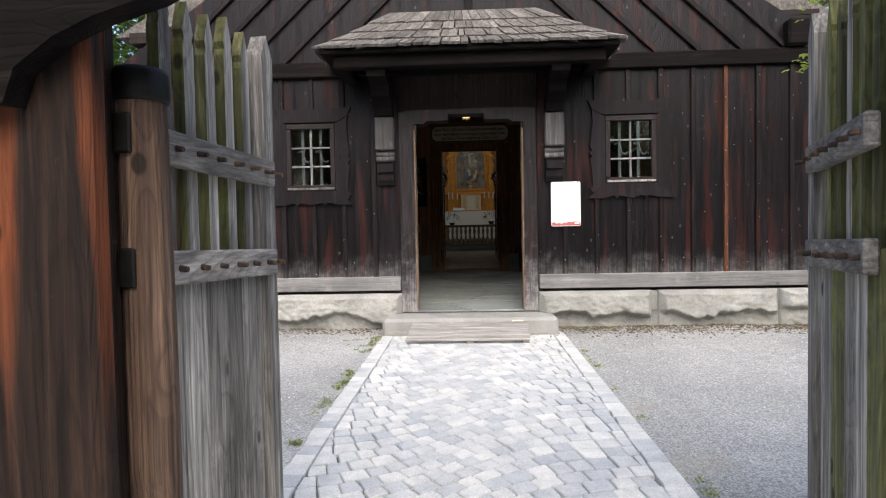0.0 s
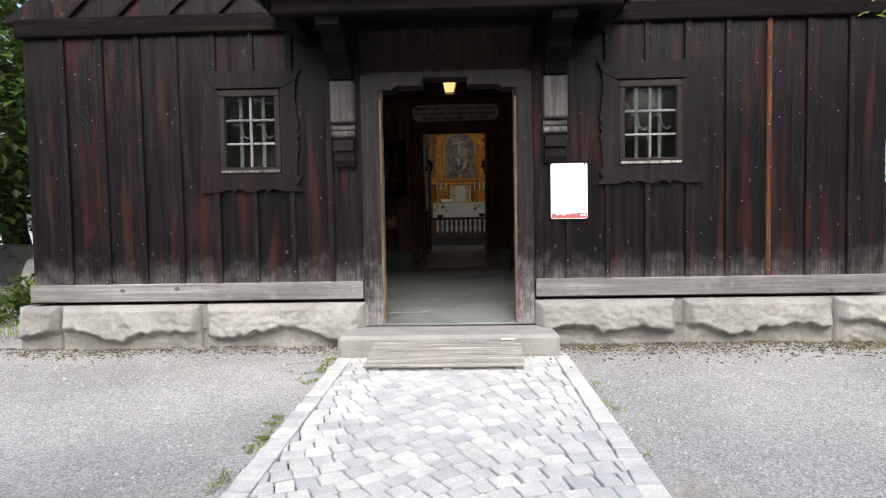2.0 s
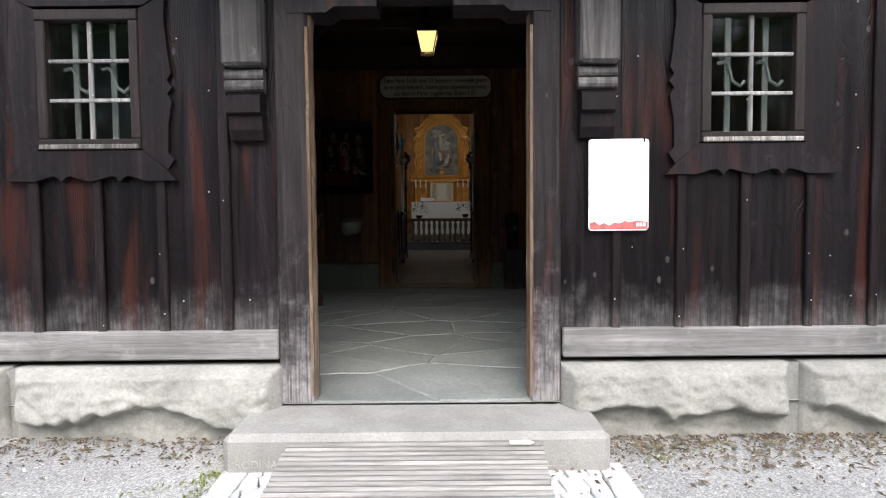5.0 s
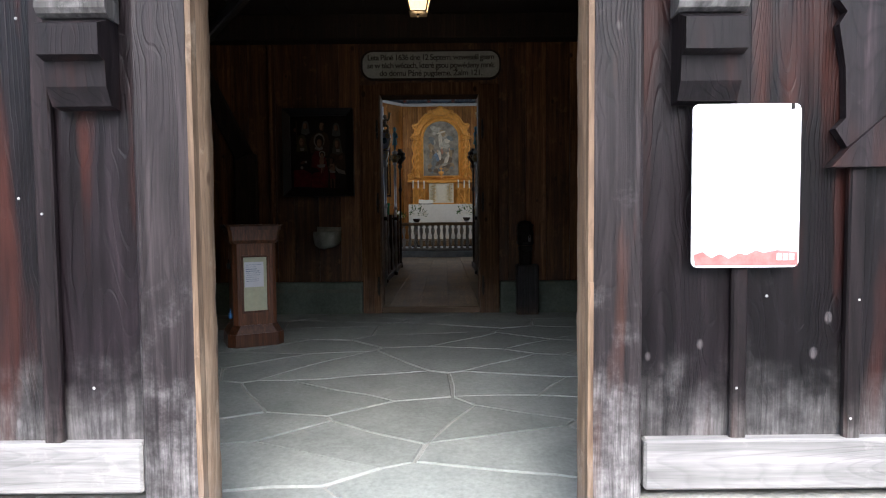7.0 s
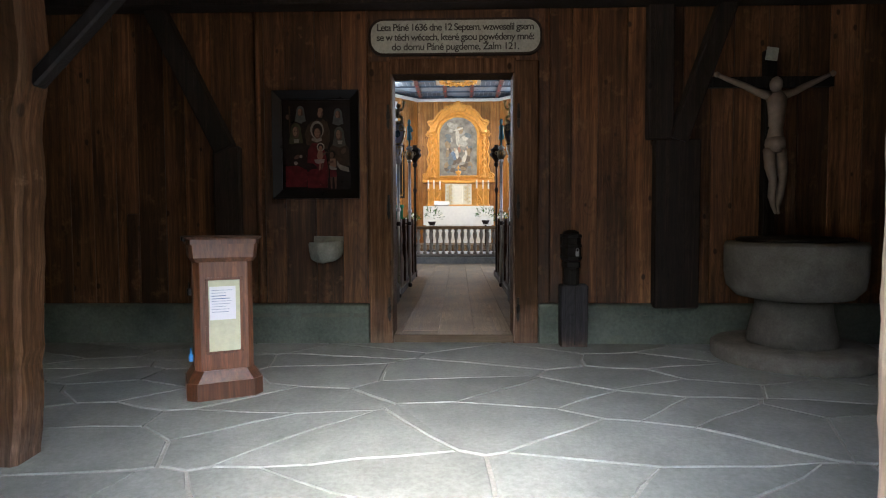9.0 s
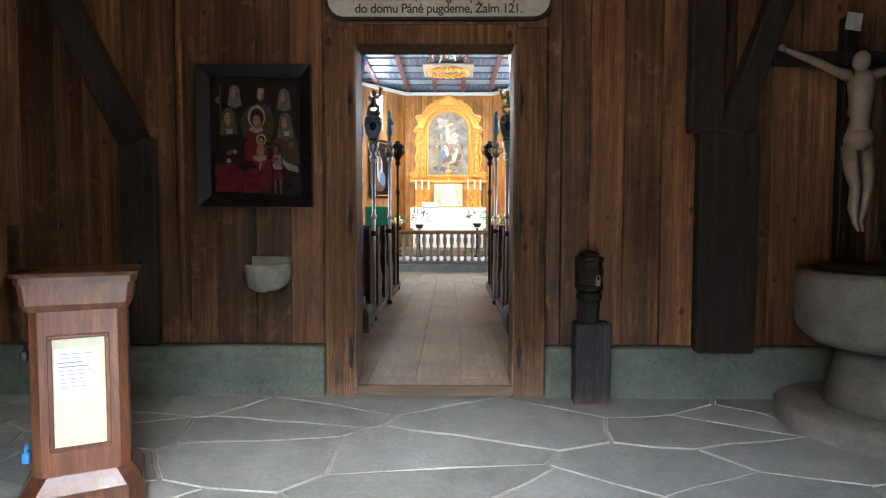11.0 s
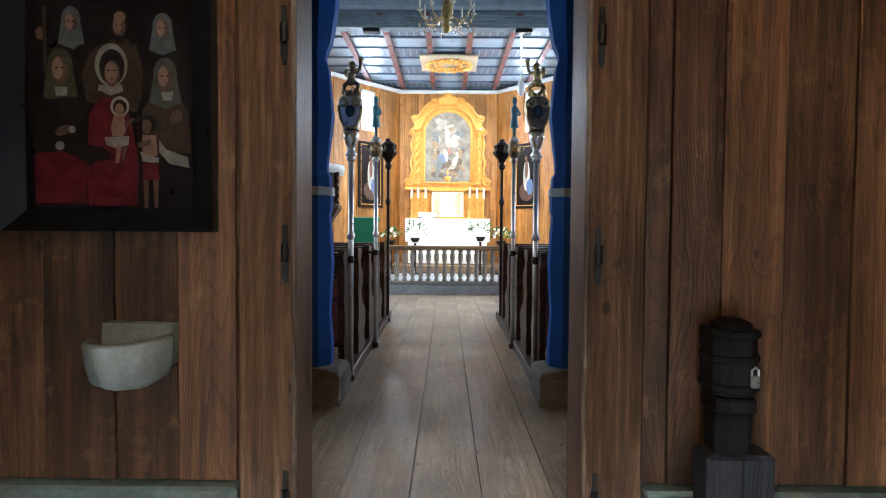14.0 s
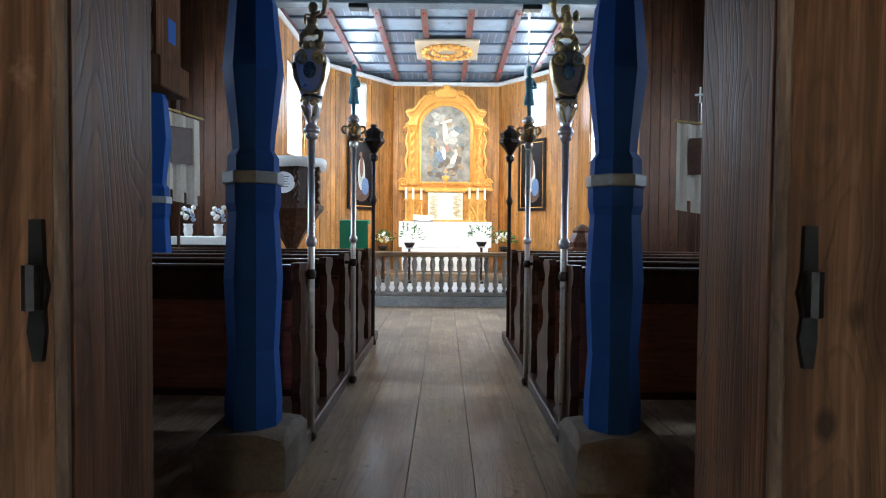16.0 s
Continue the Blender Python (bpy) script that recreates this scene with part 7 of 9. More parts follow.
# communion rail
rail = thing("communion_rail", "pale turned-baluster communion rail before the altar", "balustrade")
bal_stone = mineral("bal_stone", [(0.3, (0.27, 0.245, 0.215)), (0.7, (0.42, 0.385, 0.34))], scale=10.0, fine=80.0, relief=0.1)
rail_top = wood("rail_top", (0.16, 0.10, 0.055), (0.26, 0.17, 0.095), (0.36, 0.25, 0.15), axis=0, rough=0.45, knots=False)
RY = 18.95
bm = B()
box(bm, CX0 + 0.03, CX1 - 0.03, RY - 0.09, RY + 0.09, 1.30, 1.372, 0.012)
part("top_rail", bm, rail_top, rail, "pale wooden top rail")
bm = B()
box(bm, CX0 + 0.03, CX1 - 0.03, RY - 0.08, RY + 0.08, 0.70, 0.765, 0.012)
part("bottom_rail", bm, bal_stone, rail)
bm = B()
lathe(bm, [(0.040, 0.765), (0.040, 0.80), (0.022, 0.815), (0.040, 0.86), (0.046, 0.92), (0.034, 0.98), (0.020, 1.03), (0.026, 1.045), (0.020, 1.06), (0.034, 1.10), (0.046, 1.17), (0.038, 1.23), (0.022, 1.265), (0.040, 1.28), (0.040, 1.30)], 12, (0, 0, 0))
bal = part("baluster", bm, bal_stone, rail, "", True)
bal.location = (CX0 + 0.12, RY, 0)
k = 1
while CX0 + 0.12 + 0.137 * k < CX1 - 0.08:
    o = new("baluster", bal.data)
    o.parent = rail
    o.location = (CX0 + 0.12 + 0.137 * k, RY, 0)
    k += 1
bm = B()
box(bm, CX0, CX1, 18.80, CY1, NAVE_Z - 0.02, 0.698, 0.01)
chancel_tile = mineral("chancel_tile", [(0.3, (0.25, 0.27, 0.30)), (0.7, (0.45, 0.46, 0.46))], scale=5.0, fine=40.0, rough=0.35, relief=0.1, gloss=0.5)
tagged(link_mesh("chancel_step", bm, chancel_tile), "pale stone floor of the raised chancel", "floor", kind="structure")

# altar
AX = 0.28
altar = thing("altar_table", "altar table on a low platform", "altar")
bm = B()
box(bm, AX - 1.25, AX + 1.25, 21.45, 22.9, 0.696, 0.86, 0.01)
part("platform", bm, rail_top, altar)
bm = B()
box(bm, AX - 0.90, AX + 0.90, 22.02, 22.62, 0.861, 1.865, 0.01)
part("body", bm, rail_top, altar)
acloth = thing("altar_cloth", "white lace-edged cloth hanging over the altar front", "cloth")
bm = B()
pts = [(-0.945, 1.885), (-0.945, 1.37)]
for k in range(1, 53):
    u = k / 53
    pts.append((-0.945 + 1.89 * u, 1.345 + 0.025 * abs(math.sin(u * 53 / 3 * math.pi / 1.0))))
pts += [(0.945, 1.37), (0.945, 1.885)]
slab(bm, pts, 0.012, lambda u, v, w: (AX + u + 0.0, 22.0 + w + 0.010 * math.sin(u * 24) * (1.885 - v), v))
bmesh.ops.recalc_face_normals(bm, faces=bm.faces)
part("front_drop", bm, cloth_white, acloth)
bm = B()
box(bm, AX - 0.945, AX + 0.945, 22.0, 22.64, 1.867, 1.886, 0.006)
part("top_sheet", bm, cloth_white, acloth)
afront = thing("altar_front_cloth", "white altar front hanging to the platform", "cloth")
bm = B()
box(bm, AX - 0.88, AX + 0.88, 22.008, 22.018, 0.88, 1.75)
part("drop", bm, cloth_white, afront)
tab = thing("tabernacle", "white and gilt tabernacle with floral panels", "tabernacle")
bm = B()
box(bm, AX - 0.36, AX + 0.36, 22.20, 22.58, 1.89, 2.50, 0.015)
part("case", bm, plain("tab_white", (0.72, 0.68, 0.55), 0.4, vary=0.12, scale=30.0), tab)
bm = B()
box(bm, AX - 0.42, AX + 0.42, 22.16, 22.60, 2.50, 2.56, 0.015)
box(bm, AX - 0.39, AX + 0.39, 22.18, 22.60, 1.888, 1.93, 0.01)
part("moulding", bm, gilt, tab, "gilt mouldings")
for q in (-0.24, 0.24):
    bm = B()
    for k in range(9):
        curl(bm, (AX + q + 0.03 * (-1) ** k, 22.19, 1.99 + 0.055 * k), 0.045, 1.2, (-1) ** k, 0.010)
    part("gilt_vine", bm, old_gold, tab, "gilded vine ornament")
bm = B()
box(bm, AX - 0.12, AX + 0.12, 22.185, 22.20, 1.96, 2.44, 0.01)
part("door", bm, plain("tab_door", (0.78, 0.74, 0.62), 0.4, vary=0.1), tab)
chal = thing("altar_cross", "small gilt standing cross before the altar painting", "cross")
bm = B()
lathe(bm, [(0.07, 2.56), (0.05, 2.58), (0.015, 2.62), (0.015, 2.72), (0.07, 2.78), (0.08, 2.84), (0.01, 2.86)], 12, (AX, 22.33, 0))
part("stand", bm, gilt, chal, "", True)
bm = B()
box(bm, AX - 0.012, AX + 0.012, 22.32, 22.34, 2.855, 3.0, 0.003)
box(bm, AX - 0.05, AX + 0.05, 22.318, 22.342, 2.92, 2.945, 0.003)
part("cross", bm, gilt, chal)

ret = thing("altarpiece", "gilded carved altarpiece with scrolls framing an arched painting", "altarpiece")
half = [(0.98, 2.60), (1.00, 2.66), (0.98, 2.76), (0.90, 2.83), (0.83, 2.95), (0.80, 3.10), (0.82, 3.5), (0.80, 3.86), (0.87, 3.90), (0.87, 3.98), (0.80, 4.02), (0.78, 4.10), (0.84, 4.16), (0.86, 4.24), (0.78, 4.27), (0.66, 4.33), (0.56, 4.50), (0.40, 4.60), (0.30, 4.68), (0.16, 4.72), (0.07, 4.78)]
bm = B()
slab(bm, [(x, z) for x, z in half] + [(-x, z) for x, z in reversed(half)], 0.07, lambda u, v, w: (AX + u, 22.60 + w, v))
bmesh.ops.recalc_face_normals(bm, faces=bm.faces)
bmesh.ops.bevel(bm, geom=bm.edges[:], offset=0.012, segments=1, affect='EDGES')
part("backboard", bm, gilt, ret)
AW, ASP = 0.52, 3.86
arch = lambda w, n=16: [(w * math.cos(math.pi * k / n), ASP + w * 0.95 * math.sin(math.pi * k / n)) for k in range(n + 1)]
bm = B()
path_pts = [(AX + AW + 0.03, 22.575, 2.72)] + [(AX + u, 22.575, v) for u, v in arch(AW + 0.03)] + [(AX - AW - 0.03, 22.575, 2.72), (AX + AW + 0.03, 22.575, 2.72)]
tube(bm, path_pts, 0.034, 8)
part("arch_moulding", bm, gilt, ret, "", True)
bm = B()
tube(bm, [(AX + u, 22.57, v) for u, v in arch(AW + 0.13)], 0.03, 8)
part("arch_band", bm, gilt, ret, "", True)
bm = B()
slab(bm, [(AW, 2.74)] + arch(AW) + [(-AW, 2.74)], 0.02, lambda u, v, w: (AX + u, 22.578 + w, v))
bmesh.ops.recalc_face_normals(bm, faces=bm.faces)
altar_canvas = part("canvas", bm, plain("altar_canvas", (0.22, 0.21, 0.18), 0.4, vary=0.55, scale=5.0), ret, "arched oil painting in pale and dark tones")
tones = [plain("oil_" + n, c, 0.4, vary=0.35, scale=16.0) for n, c in (("umber", (0.12, 0.095, 0.07)), ("slate", (0.14, 0.165, 0.18)), ("ochre", (0.27, 0.20, 0.12)), ("ash", (0.36, 0.35, 0.31)), ("cream", (0.52, 0.49, 0.42)), ("blue", (0.13, 0.19, 0.29)), ("rose", (0.33, 0.17, 0.12)), ("flesh", (0.45, 0.33, 0.24)))]
ro = random.Random(31)
LIFT = [0]


def stroke(k, u, v, ru, rv, tilt):
    LIFT[0] += 1
    bm = front_slab(B(), [(u + du * (1 + ro.uniform(-0.18, 0.18)), v + dv * (1 + ro.uniform(-0.18, 0.18))) for du, dv in oval(0, 0, ru, rv, 11, tilt)], AX, 0, 22.5775 - 0.00012 * LIFT[0], 0.0001)
    part("brushwork", bm, tones[k], altar_canvas)


for k in range(46):
    v = ro.uniform(2.84, 4.16)
    u = ro.uniform(-0.36, 0.36) * (1 if v < 3.9 else 0.6)
    low = v < 3.35
    k2 = ro.choice((0, 0, 1, 1, 2)) if low or abs(u) > 0.24 else ro.choice((2, 3, 3, 4))
    stroke(k2, u, v, ro.uniform(0.05, 0.11), ro.uniform(0.05, 0.10), ro.uniform(0, 3))
for k, u, v, ru, rv, tl in ((4, -0.02, 3.80, 0.05, 0.20, 0.0), (4, 0.0, 4.02, 0.14, 0.03, 0.3), (3, 0.06, 3.66, 0.06, 0.14, -0.3), (5, -0.13, 3.30, 0.07, 0.13, 0.3), (1, -0.20, 3.18, 0.06, 0.14, 0.1), (4, -0.04, 3.36, 0.04, 0.15, 0.1),
                            (4, 0.17, 3.22, 0.06, 0.17, -0.4), (3, 0.10, 3.08, 0.10, 0.04, 0.2), (6, 0.03, 3.46, 0.04, 0.08, 0.2), (2, 0.28, 3.40, 0.05, 0.12, 0.1), (2, -0.30, 3.36, 0.05, 0.11, -0.1), (7, -0.10, 3.47, 0.026, 0.034, 0), (7, 0.03, 3.57, 0.026, 0.034, 0),
                            (7, 0.25, 3.52, 0.024, 0.03, 0), (7, -0.29, 3.48, 0.024, 0.03, 0), (7, 0.15, 3.42, 0.024, 0.03, 0), (4, 0.22, 3.36, 0.03, 0.08, 0.2)):
    stroke(k, u, v, ru, rv, tl)
for q in (-1, 1):
    bm = B()
    n = 60
    pts = [(AX + q * 0.70 + 0.020 * math.cos(k * 0.55), 22.54 + 0.020 * math.sin(k * 0.55), 2.80 + 1.02 * k / n) for k in range(n + 1)]
    tube(bm, pts, 0.038, 7)
    part("twisted_column", bm, gilt, ret, "", True)
    bm = B()
    lathe(bm, [(0.07, 2.66), (0.08, 2.70), (0.06, 2.74), (0.06, 2.80)], 10, (AX + q * 0.70, 22.54, 0))
    lathe(bm, [(0.05, 3.80), (0.075, 3.86), (0.05, 3.88), (0.10, 3.93), (0.10, 3.97)], 10, (AX + q * 0.70, 22.54, 0))
    part("capital", bm, gilt, ret)
    bm = B()
    curl(bm, (AX + q * 0.90, 22.56, 2.72), 0.095, 1.6, q, 0.026)
    curl(bm, (AX + q * 0.84, 22.57, 3.86), 0.06, 1.3, q, 0.018)
    curl(bm, (AX + q * 0.76, 22.57, 4.20), 0.085, 1.5, q, 0.022)
    tube(bm, [(AX + q * 0.84, 22.57, 4.22), (AX + q * 0.66, 22.56, 4.26), (AX + q * 0.56, 22.56, 4.42), (AX + q * 0.45, 22.56, 4.55), (AX + q * 0.30, 22.56, 4.58)], [0.02, 0.03, 0.036, 0.03, 0.02], 8)
    curl(bm, (AX + q * 0.32, 22.56, 4.60), 0.07, 1.5, -q, 0.018)
    tube(bm, [(AX + q * 0.88, 22.57, 2.82), (AX + q * 0.82, 22.57, 3.0), (AX + q * 0.86, 22.57, 3.2), (AX + q * 0.80, 22.57, 3.4), (AX + q * 0.85, 22.57, 3.6), (AX + q * 0.80, 22.57, 3.8)], [0.03, 0.025, 0.03, 0.025, 0.028, 0.02], 8)
    part("scroll_work", bm, gilt, ret, "gilded carved scrolls", True)
    bm = B()
    for k in range(5):
        curl(bm, (AX + q * (0.08 + 0.12 * k), 22.55, 2.68), 0.055, 1.3, q * (-1) ** k, 0.014)
    part("foot_ornament", bm, gilt, ret)
bm = B()
slab(bm, [(-0.20, 4.52), (0.20, 4.52), (0.24, 4.64), (0.15, 4.70), (0.07, 4.71), (0.06, 4.79), (-0.06, 4.79), (-0.07, 4.71), (-0.15, 4.70), (-0.24, 4.64)], 0.09, lambda u, v, w: (AX + u, 22.52 + w, v))
bmesh.ops.recalc_face_normals(bm, faces=bm.faces)
bmesh.ops.bevel(bm, geom=bm.edges[:], offset=0.015, segments=1, affect='EDGES')
part("crest", bm, gilt, ret)
bm = B()
box(bm, AX - 1.0, AX + 1.0, 22.50, 22.90, 2.55, 2.61, 0.01)
box(bm, AX - 0.85, AX + 0.85, 22.64, 22.92, 1.70, 2.549, 0.01)
part("shelf", bm, gilt, ret)

for x in (-0.54, -0.39, -0.22, 0.78, 0.95, 1.10):
    cs = thing("candlestick", "slender gilt candlestick with a white candle on the altar", "candlestick", "candlesticks on the altar")
    h = 2.36 + jit(0.015)
    bm = B()
    lathe(bm, [(0.055, 1.886), (0.05, 1.91), (0.015, 1.95), (0.022, 2.05), (0.012, 2.15), (0.020, 2.25), (0.012, 2.30), (0.038, h - 0.02), (0.038, h)], 10, (x, 22.25, 0))
    part("stem", bm, gilt, cs, "", True)
    bm = B()
    lathe(bm, [(0.022, h), (0.022, h + 0.22), (0.004, h + 0.235)], 10, (x, 22.25, 0))
    part("candle", bm, wax, cs)
for q in (-1, 1):
    sc = thing("altar_scroll", "gilded carved scroll ornament beside the tabernacle", "ornament")
    bm = B()
    curl(bm, (AX + q * 0.55, 22.30, 2.00), 0.10, 1.4, q, 0.022)
    tube(bm, [(AX + q * 0.66, 22.30, 1.90), (AX + q * 0.60, 22.30, 2.10), (AX + q * 0.50, 22.30, 2.25), (AX + q * 0.56, 22.30, 2.36)], [0.035, 0.03, 0.022, 0.015], 8)
    part("scroll", bm, gilt, sc, "", True)
book = thing("missal", "open white-paged missal on a low stand on the altar", "book")
bm = B()
for q in (-1, 1):
    b2 = Matrix.Translation((-0.17, 22.14, 1.955)) @ pose(0, 0, 0, 28, 0, 0) @ pose(q * 0.105, 0, 0, 0, -q * 6, 0)
    box(bm, -0.105, 0.105, -0.11, 0.11, 0.0, 0.025, 0.004, b2)
part("pages", bm, cloth_white, book)
bm = B()
slab(bm, [(22.04, 1.887), (22.25, 1.887), (22.25, 2.0), (22.04, 1.90)], 0.40, lambda u, v, w: (-0.37 + w, u, v))
bmesh.ops.recalc_face_normals(bm, faces=bm.faces)
part("stand", bm, dark_metal, book)


def bouquet(name, x, y, z0, ztop, spread, n, label, mats, stand=True):
    f = thing(name, label, "flowers", "flowers before the altar")
    bm = B()
    if stand:
        lathe(bm, [(0.14, z0), (0.14, z0 + 0.03), (0.025, z0 + 0.06), (0.025, ztop - 0.17), (0.10, ztop - 0.16)], 12, (x, y, 0))
        part("pedestal", bm, dark_metal, f)
        bm = B()
    lathe(bm, [(0.06, ztop - 0.15), (0.10, ztop - 0.08), (0.105, ztop - 0.05), (0.02, ztop - 0.06)], 14, (x, y, 0))
    part("bowl", bm, dark_metal, f, "dark bowl", True)
    bm = B()
    r = random.Random(int(x * 100) + 7)
    for k in range(n * 3 + 60):
        a, e, q = r.uniform(0, 6.28), r.uniform(0.1, 1.4), r.uniform(0.5, 1.0)
        d = Vector((math.cos(a) * math.cos(e), math.sin(a) * math.cos(e), math.sin(e))) * spread * q
        c = Vector((x, y, ztop)) + d
        s = Vector((r.uniform(-1, 1), r.uniform(-1, 1), r.uniform(-1, 1))).normalized() * 0.016
        tip = d.normalized() * 0.08 + Vector((0, 0, r.uniform(-0.03, 0.03)))
        v = [bm.verts.new(c - s), bm.verts.new(c + tip * 0.5 + s), bm.verts.new(c + tip), bm.verts.new(c + tip * 0.4 - s * 1.2)]
        bm.faces.new(v)
    part("leaves", bm, leaf_green, f)
    for k in range(n):
        a, e, q = r.uniform(0, 6.28), r.uniform(0.15, 1.5), r.uniform(0.6, 1.05)
        c = Vector((x, y, ztop)) + Vector((math.cos(a) * math.cos(e), math.sin(a) * math.cos(e), math.sin(e))) * spread * q
        bm = B()
        for j in range(6):
            b3 = 2 * math.pi * j / 6
            blob(bm, c + Vector((0.018 * math.cos(b3), 0.010 * math.sin(j), 0.018 * math.sin(b3))), (0.016, 0.010, 0.016), 1)
        part("blossom", bm, mats[k % len(mats)], f)
    return f


bouquet("flower_bowl", -0.92, 21.35, 0.70, 1.46, 0.20, 30, "bowl of white and yellow flowers before the altar", [petal, petal_yellow, petal])
bouquet("flower_bowl", 1.42, 21.35, 0.70, 1.46, 0.22, 30, "bowl of white and yellow flowers before the altar", [petal, petal_yellow, petal])
bouquet("flower_bowl", -0.40, 21.25, 0.70, 1.52, 0.30, 7, "spray of green leaves with white lilies before the altar", [petal])
bouquet("flower_bowl", 0.98, 21.30, 0.70, 1.55, 0.30, 16, "spray of white lilies before the altar", [petal])

# pictures on the slanting apse walls
for sx, x0, y0, turn in ((-1, -1.47, 22.17, 50.7), (1, 2.07, 22.17, -50.7)):
    ap = thing("wall_painting", "tall dark framed painting hanging on the pine wall", "painting", at=(x0, y0, 2.86), turn=turn)
    for a, b, c, d in ((-0.37, 0.37, 0.67, 0.73), (-0.37, 0.37, -0.73, -0.67), (-0.37, -0.31, -0.67, 0.67), (0.31, 0.37, -0.67, 0.67)):
        bm = B()
        box(bm, a, b, -0.045, 0.0, c, d, 0.008)
        part("frame_side", bm, black_wood, ap)
    bm = B()
    box(bm, -0.31, 0.31, -0.022, -0.004, -0.67, 0.67)
    part("canvas", bm, paint_dark, ap)
    bm = B()
    for a, b, c, d in ((-0.315, 0.315, 0.655, 0.675), (-0.315, 0.315, -0.675, -0.655), (-0.315, -0.297, -0.655, 0.655), (0.297, 0.315, -0.655, 0.655)):
        box(bm, a, b, -0.030, -0.022, c, d)
    part("gilt_slip", bm, gilt, ap, "thin gilt inner edge")
    for k, (mt, u, v, ru, rv) in enumerate(((paint_brown, 0.0, -0.35, 0.22, 0.22), (paint_sky, 0.0, 0.0, 0.10, 0.34), (skin, 0.0, 0.15, 0.05, 0.22), (skin, -0.02, 0.40, 0.04, 0.05), (paint_blue, 0.10, -0.25, 0.10, 0.18))):
        bm = front_slab(B(), oval(u, v, ru, rv), 0, 0, -0.0235 - 0.0007 * k, 0.0006)
        part("brushwork", bm, mt, ap)

# pulpit
pul = thing("pulpit", "dark carved pulpit with twisted corner columns and plaque", "pulpit")
QX, QY = -1.66, 17.45
bm = B()
lathe(bm, [(0.10, NAVE_Z), (0.12, 0.65), (0.07, 0.75), (0.07, 1.45), (0.16, 1.62), (0.36, 1.90), (0.40, 1.95), (0.40, 2.0)], 8, (QX, QY, 0), phase=math.pi / 8)
part("stem", bm, pew_wood, pul)
bm = B()
lathe(bm, [(0.36, 2.0), (0.36, 2.50), (0.40, 2.52), (0.40, 2.555)], 8, (QX, QY, 0), phase=math.pi / 8)
part("body", bm, pew_wood, pul)
for a in (-67.5, -22.5, -112.5):
    bm = B()
    px, py = QX + 0.375 * math.cos(radians(a)), QY + 0.375 * math.sin(radians(a))
    tube(bm, [(px + 0.012 * math.cos(k * 0.7), py + 0.012 * math.sin(k * 0.7), 2.02 + 0.47 * k / 40) for k in range(41)], 0.024, 7)
    part("twisted_column", bm, pew_wood, pul, "", True)
bm = front_slab(B(), oval(QX - 0.02, 2.26, 0.14, 0.13, 20), 0, 0, QY - 0.345, 0.012)
part("plaque", bm, board_white, pul, "white oval plaque with writing")
bm = B()
for k in range(5):
    box(bm, QX - 0.09 + 0.01 * (k % 2), QX + 0.055 - 0.012 * (k % 3), QY - 0.3475, QY - 0.3455, 2.325 - 0.03 * k, 2.332 - 0.03 * k)
part("writing", bm, ink, pul)
pc = thing("pulpit_cloth", "white cloth laid over the pulpit edge", "cloth")
bm = B()
lathe(bm, [(0.425, 2.46), (0.43, 2.557), (0.42, 2.575), (0.30, 2.578)], 24, (QX, QY, 0))
for v in bm.verts:
    if v.co.z < 2.5:
        v.co.z += 0.02 * math.sin(math.atan2(v.co.y - QY, v.co.x - QX) * 9)
part("cloth", bm, cloth_white, pc, "", True)

# reading stand with green cloth, carved cover, side altar, banners
gs = thing("reading_stand", "reading stand draped with a green cloth", "lectern")
bm = B()
box(bm, -1.29, -1.21, 20.0, 20.08, 0.70, 1.45, 0.01)
box(bm, -1.42, -1.08, 19.9, 20.18, 0.697, 0.74, 0.01)
part("stand", bm, pew_wood, gs)
bm = B()
box(bm, -1.50, -1.02, 19.92, 19.94, 1.38, 1.86, 0.006)
box(bm, -1.50, -1.02, 19.941, 20.2, 1.80, 1.87, 0.01)
for v in bm.verts:
    if v.co.z < 1.5:
        v.co.y += 0.02 * math.sin(v.co.x * 40)
part("green_cloth", bm, cloth_green, gs)
cv = thing("carved_cover", "small carved wooden dome cover on a dark chest", "font cover")
bm = B()
lathe(bm, [(0.24, 1.42), (0.25, 1.47), (0.20, 1.50), (0.21, 1.56), (0.16, 1.62), (0.12, 1.68), (0.13, 1.71), (0.07, 1.76), (0.02, 1.79)], 8, (2.05, 17.6, 0))
part("dome", bm, lectern_wood, cv)
bm = B()
box(bm, 1.75, 2.35, 17.35, 17.9, NAVE_Z, 1.42, 0.01)
part("chest", bm, pew_wood, cv)
sa = thing("side_altar", "side table covered with a white cloth", "table")
bm = B()
box(bm, -3.0, -2.1, 16.9, 17.5, NAVE_Z, 1.50, 0.01)
part("body", bm, pew_wood, sa)
bm = B()
box(bm, -3.04, -2.06, 16.86, 17.52, 1.50, 1.60, 0.008)
part("cloth", bm, cloth_white, sa, "white table cloth")
for x in (-2.78, -2.42):
    vz = thing("flower_vase", "white vase with pale blue and white flowers", "vase", "vases on the side table")
    bm = B()
    lathe(bm, [(0.04, 1.60), (0.055, 1.66), (0.045, 1.72), (0.06, 1.75)], 12, (x, 17.0, 0))
    part("vase", bm, cloth_white, vz, "", True)
    for k in range(9):
        bm = B()
        blob(bm, (x + 0.06 * math.cos(k * 2.4), 17.0 + 0.05 * math.sin(k * 2.4), 1.80 + 0.018 * k), 0.032, 1)
        part("blossom", bm, petal if k % 3 else plain("petal_blue", (0.35, 0.42, 0.58), 0.7), vz)
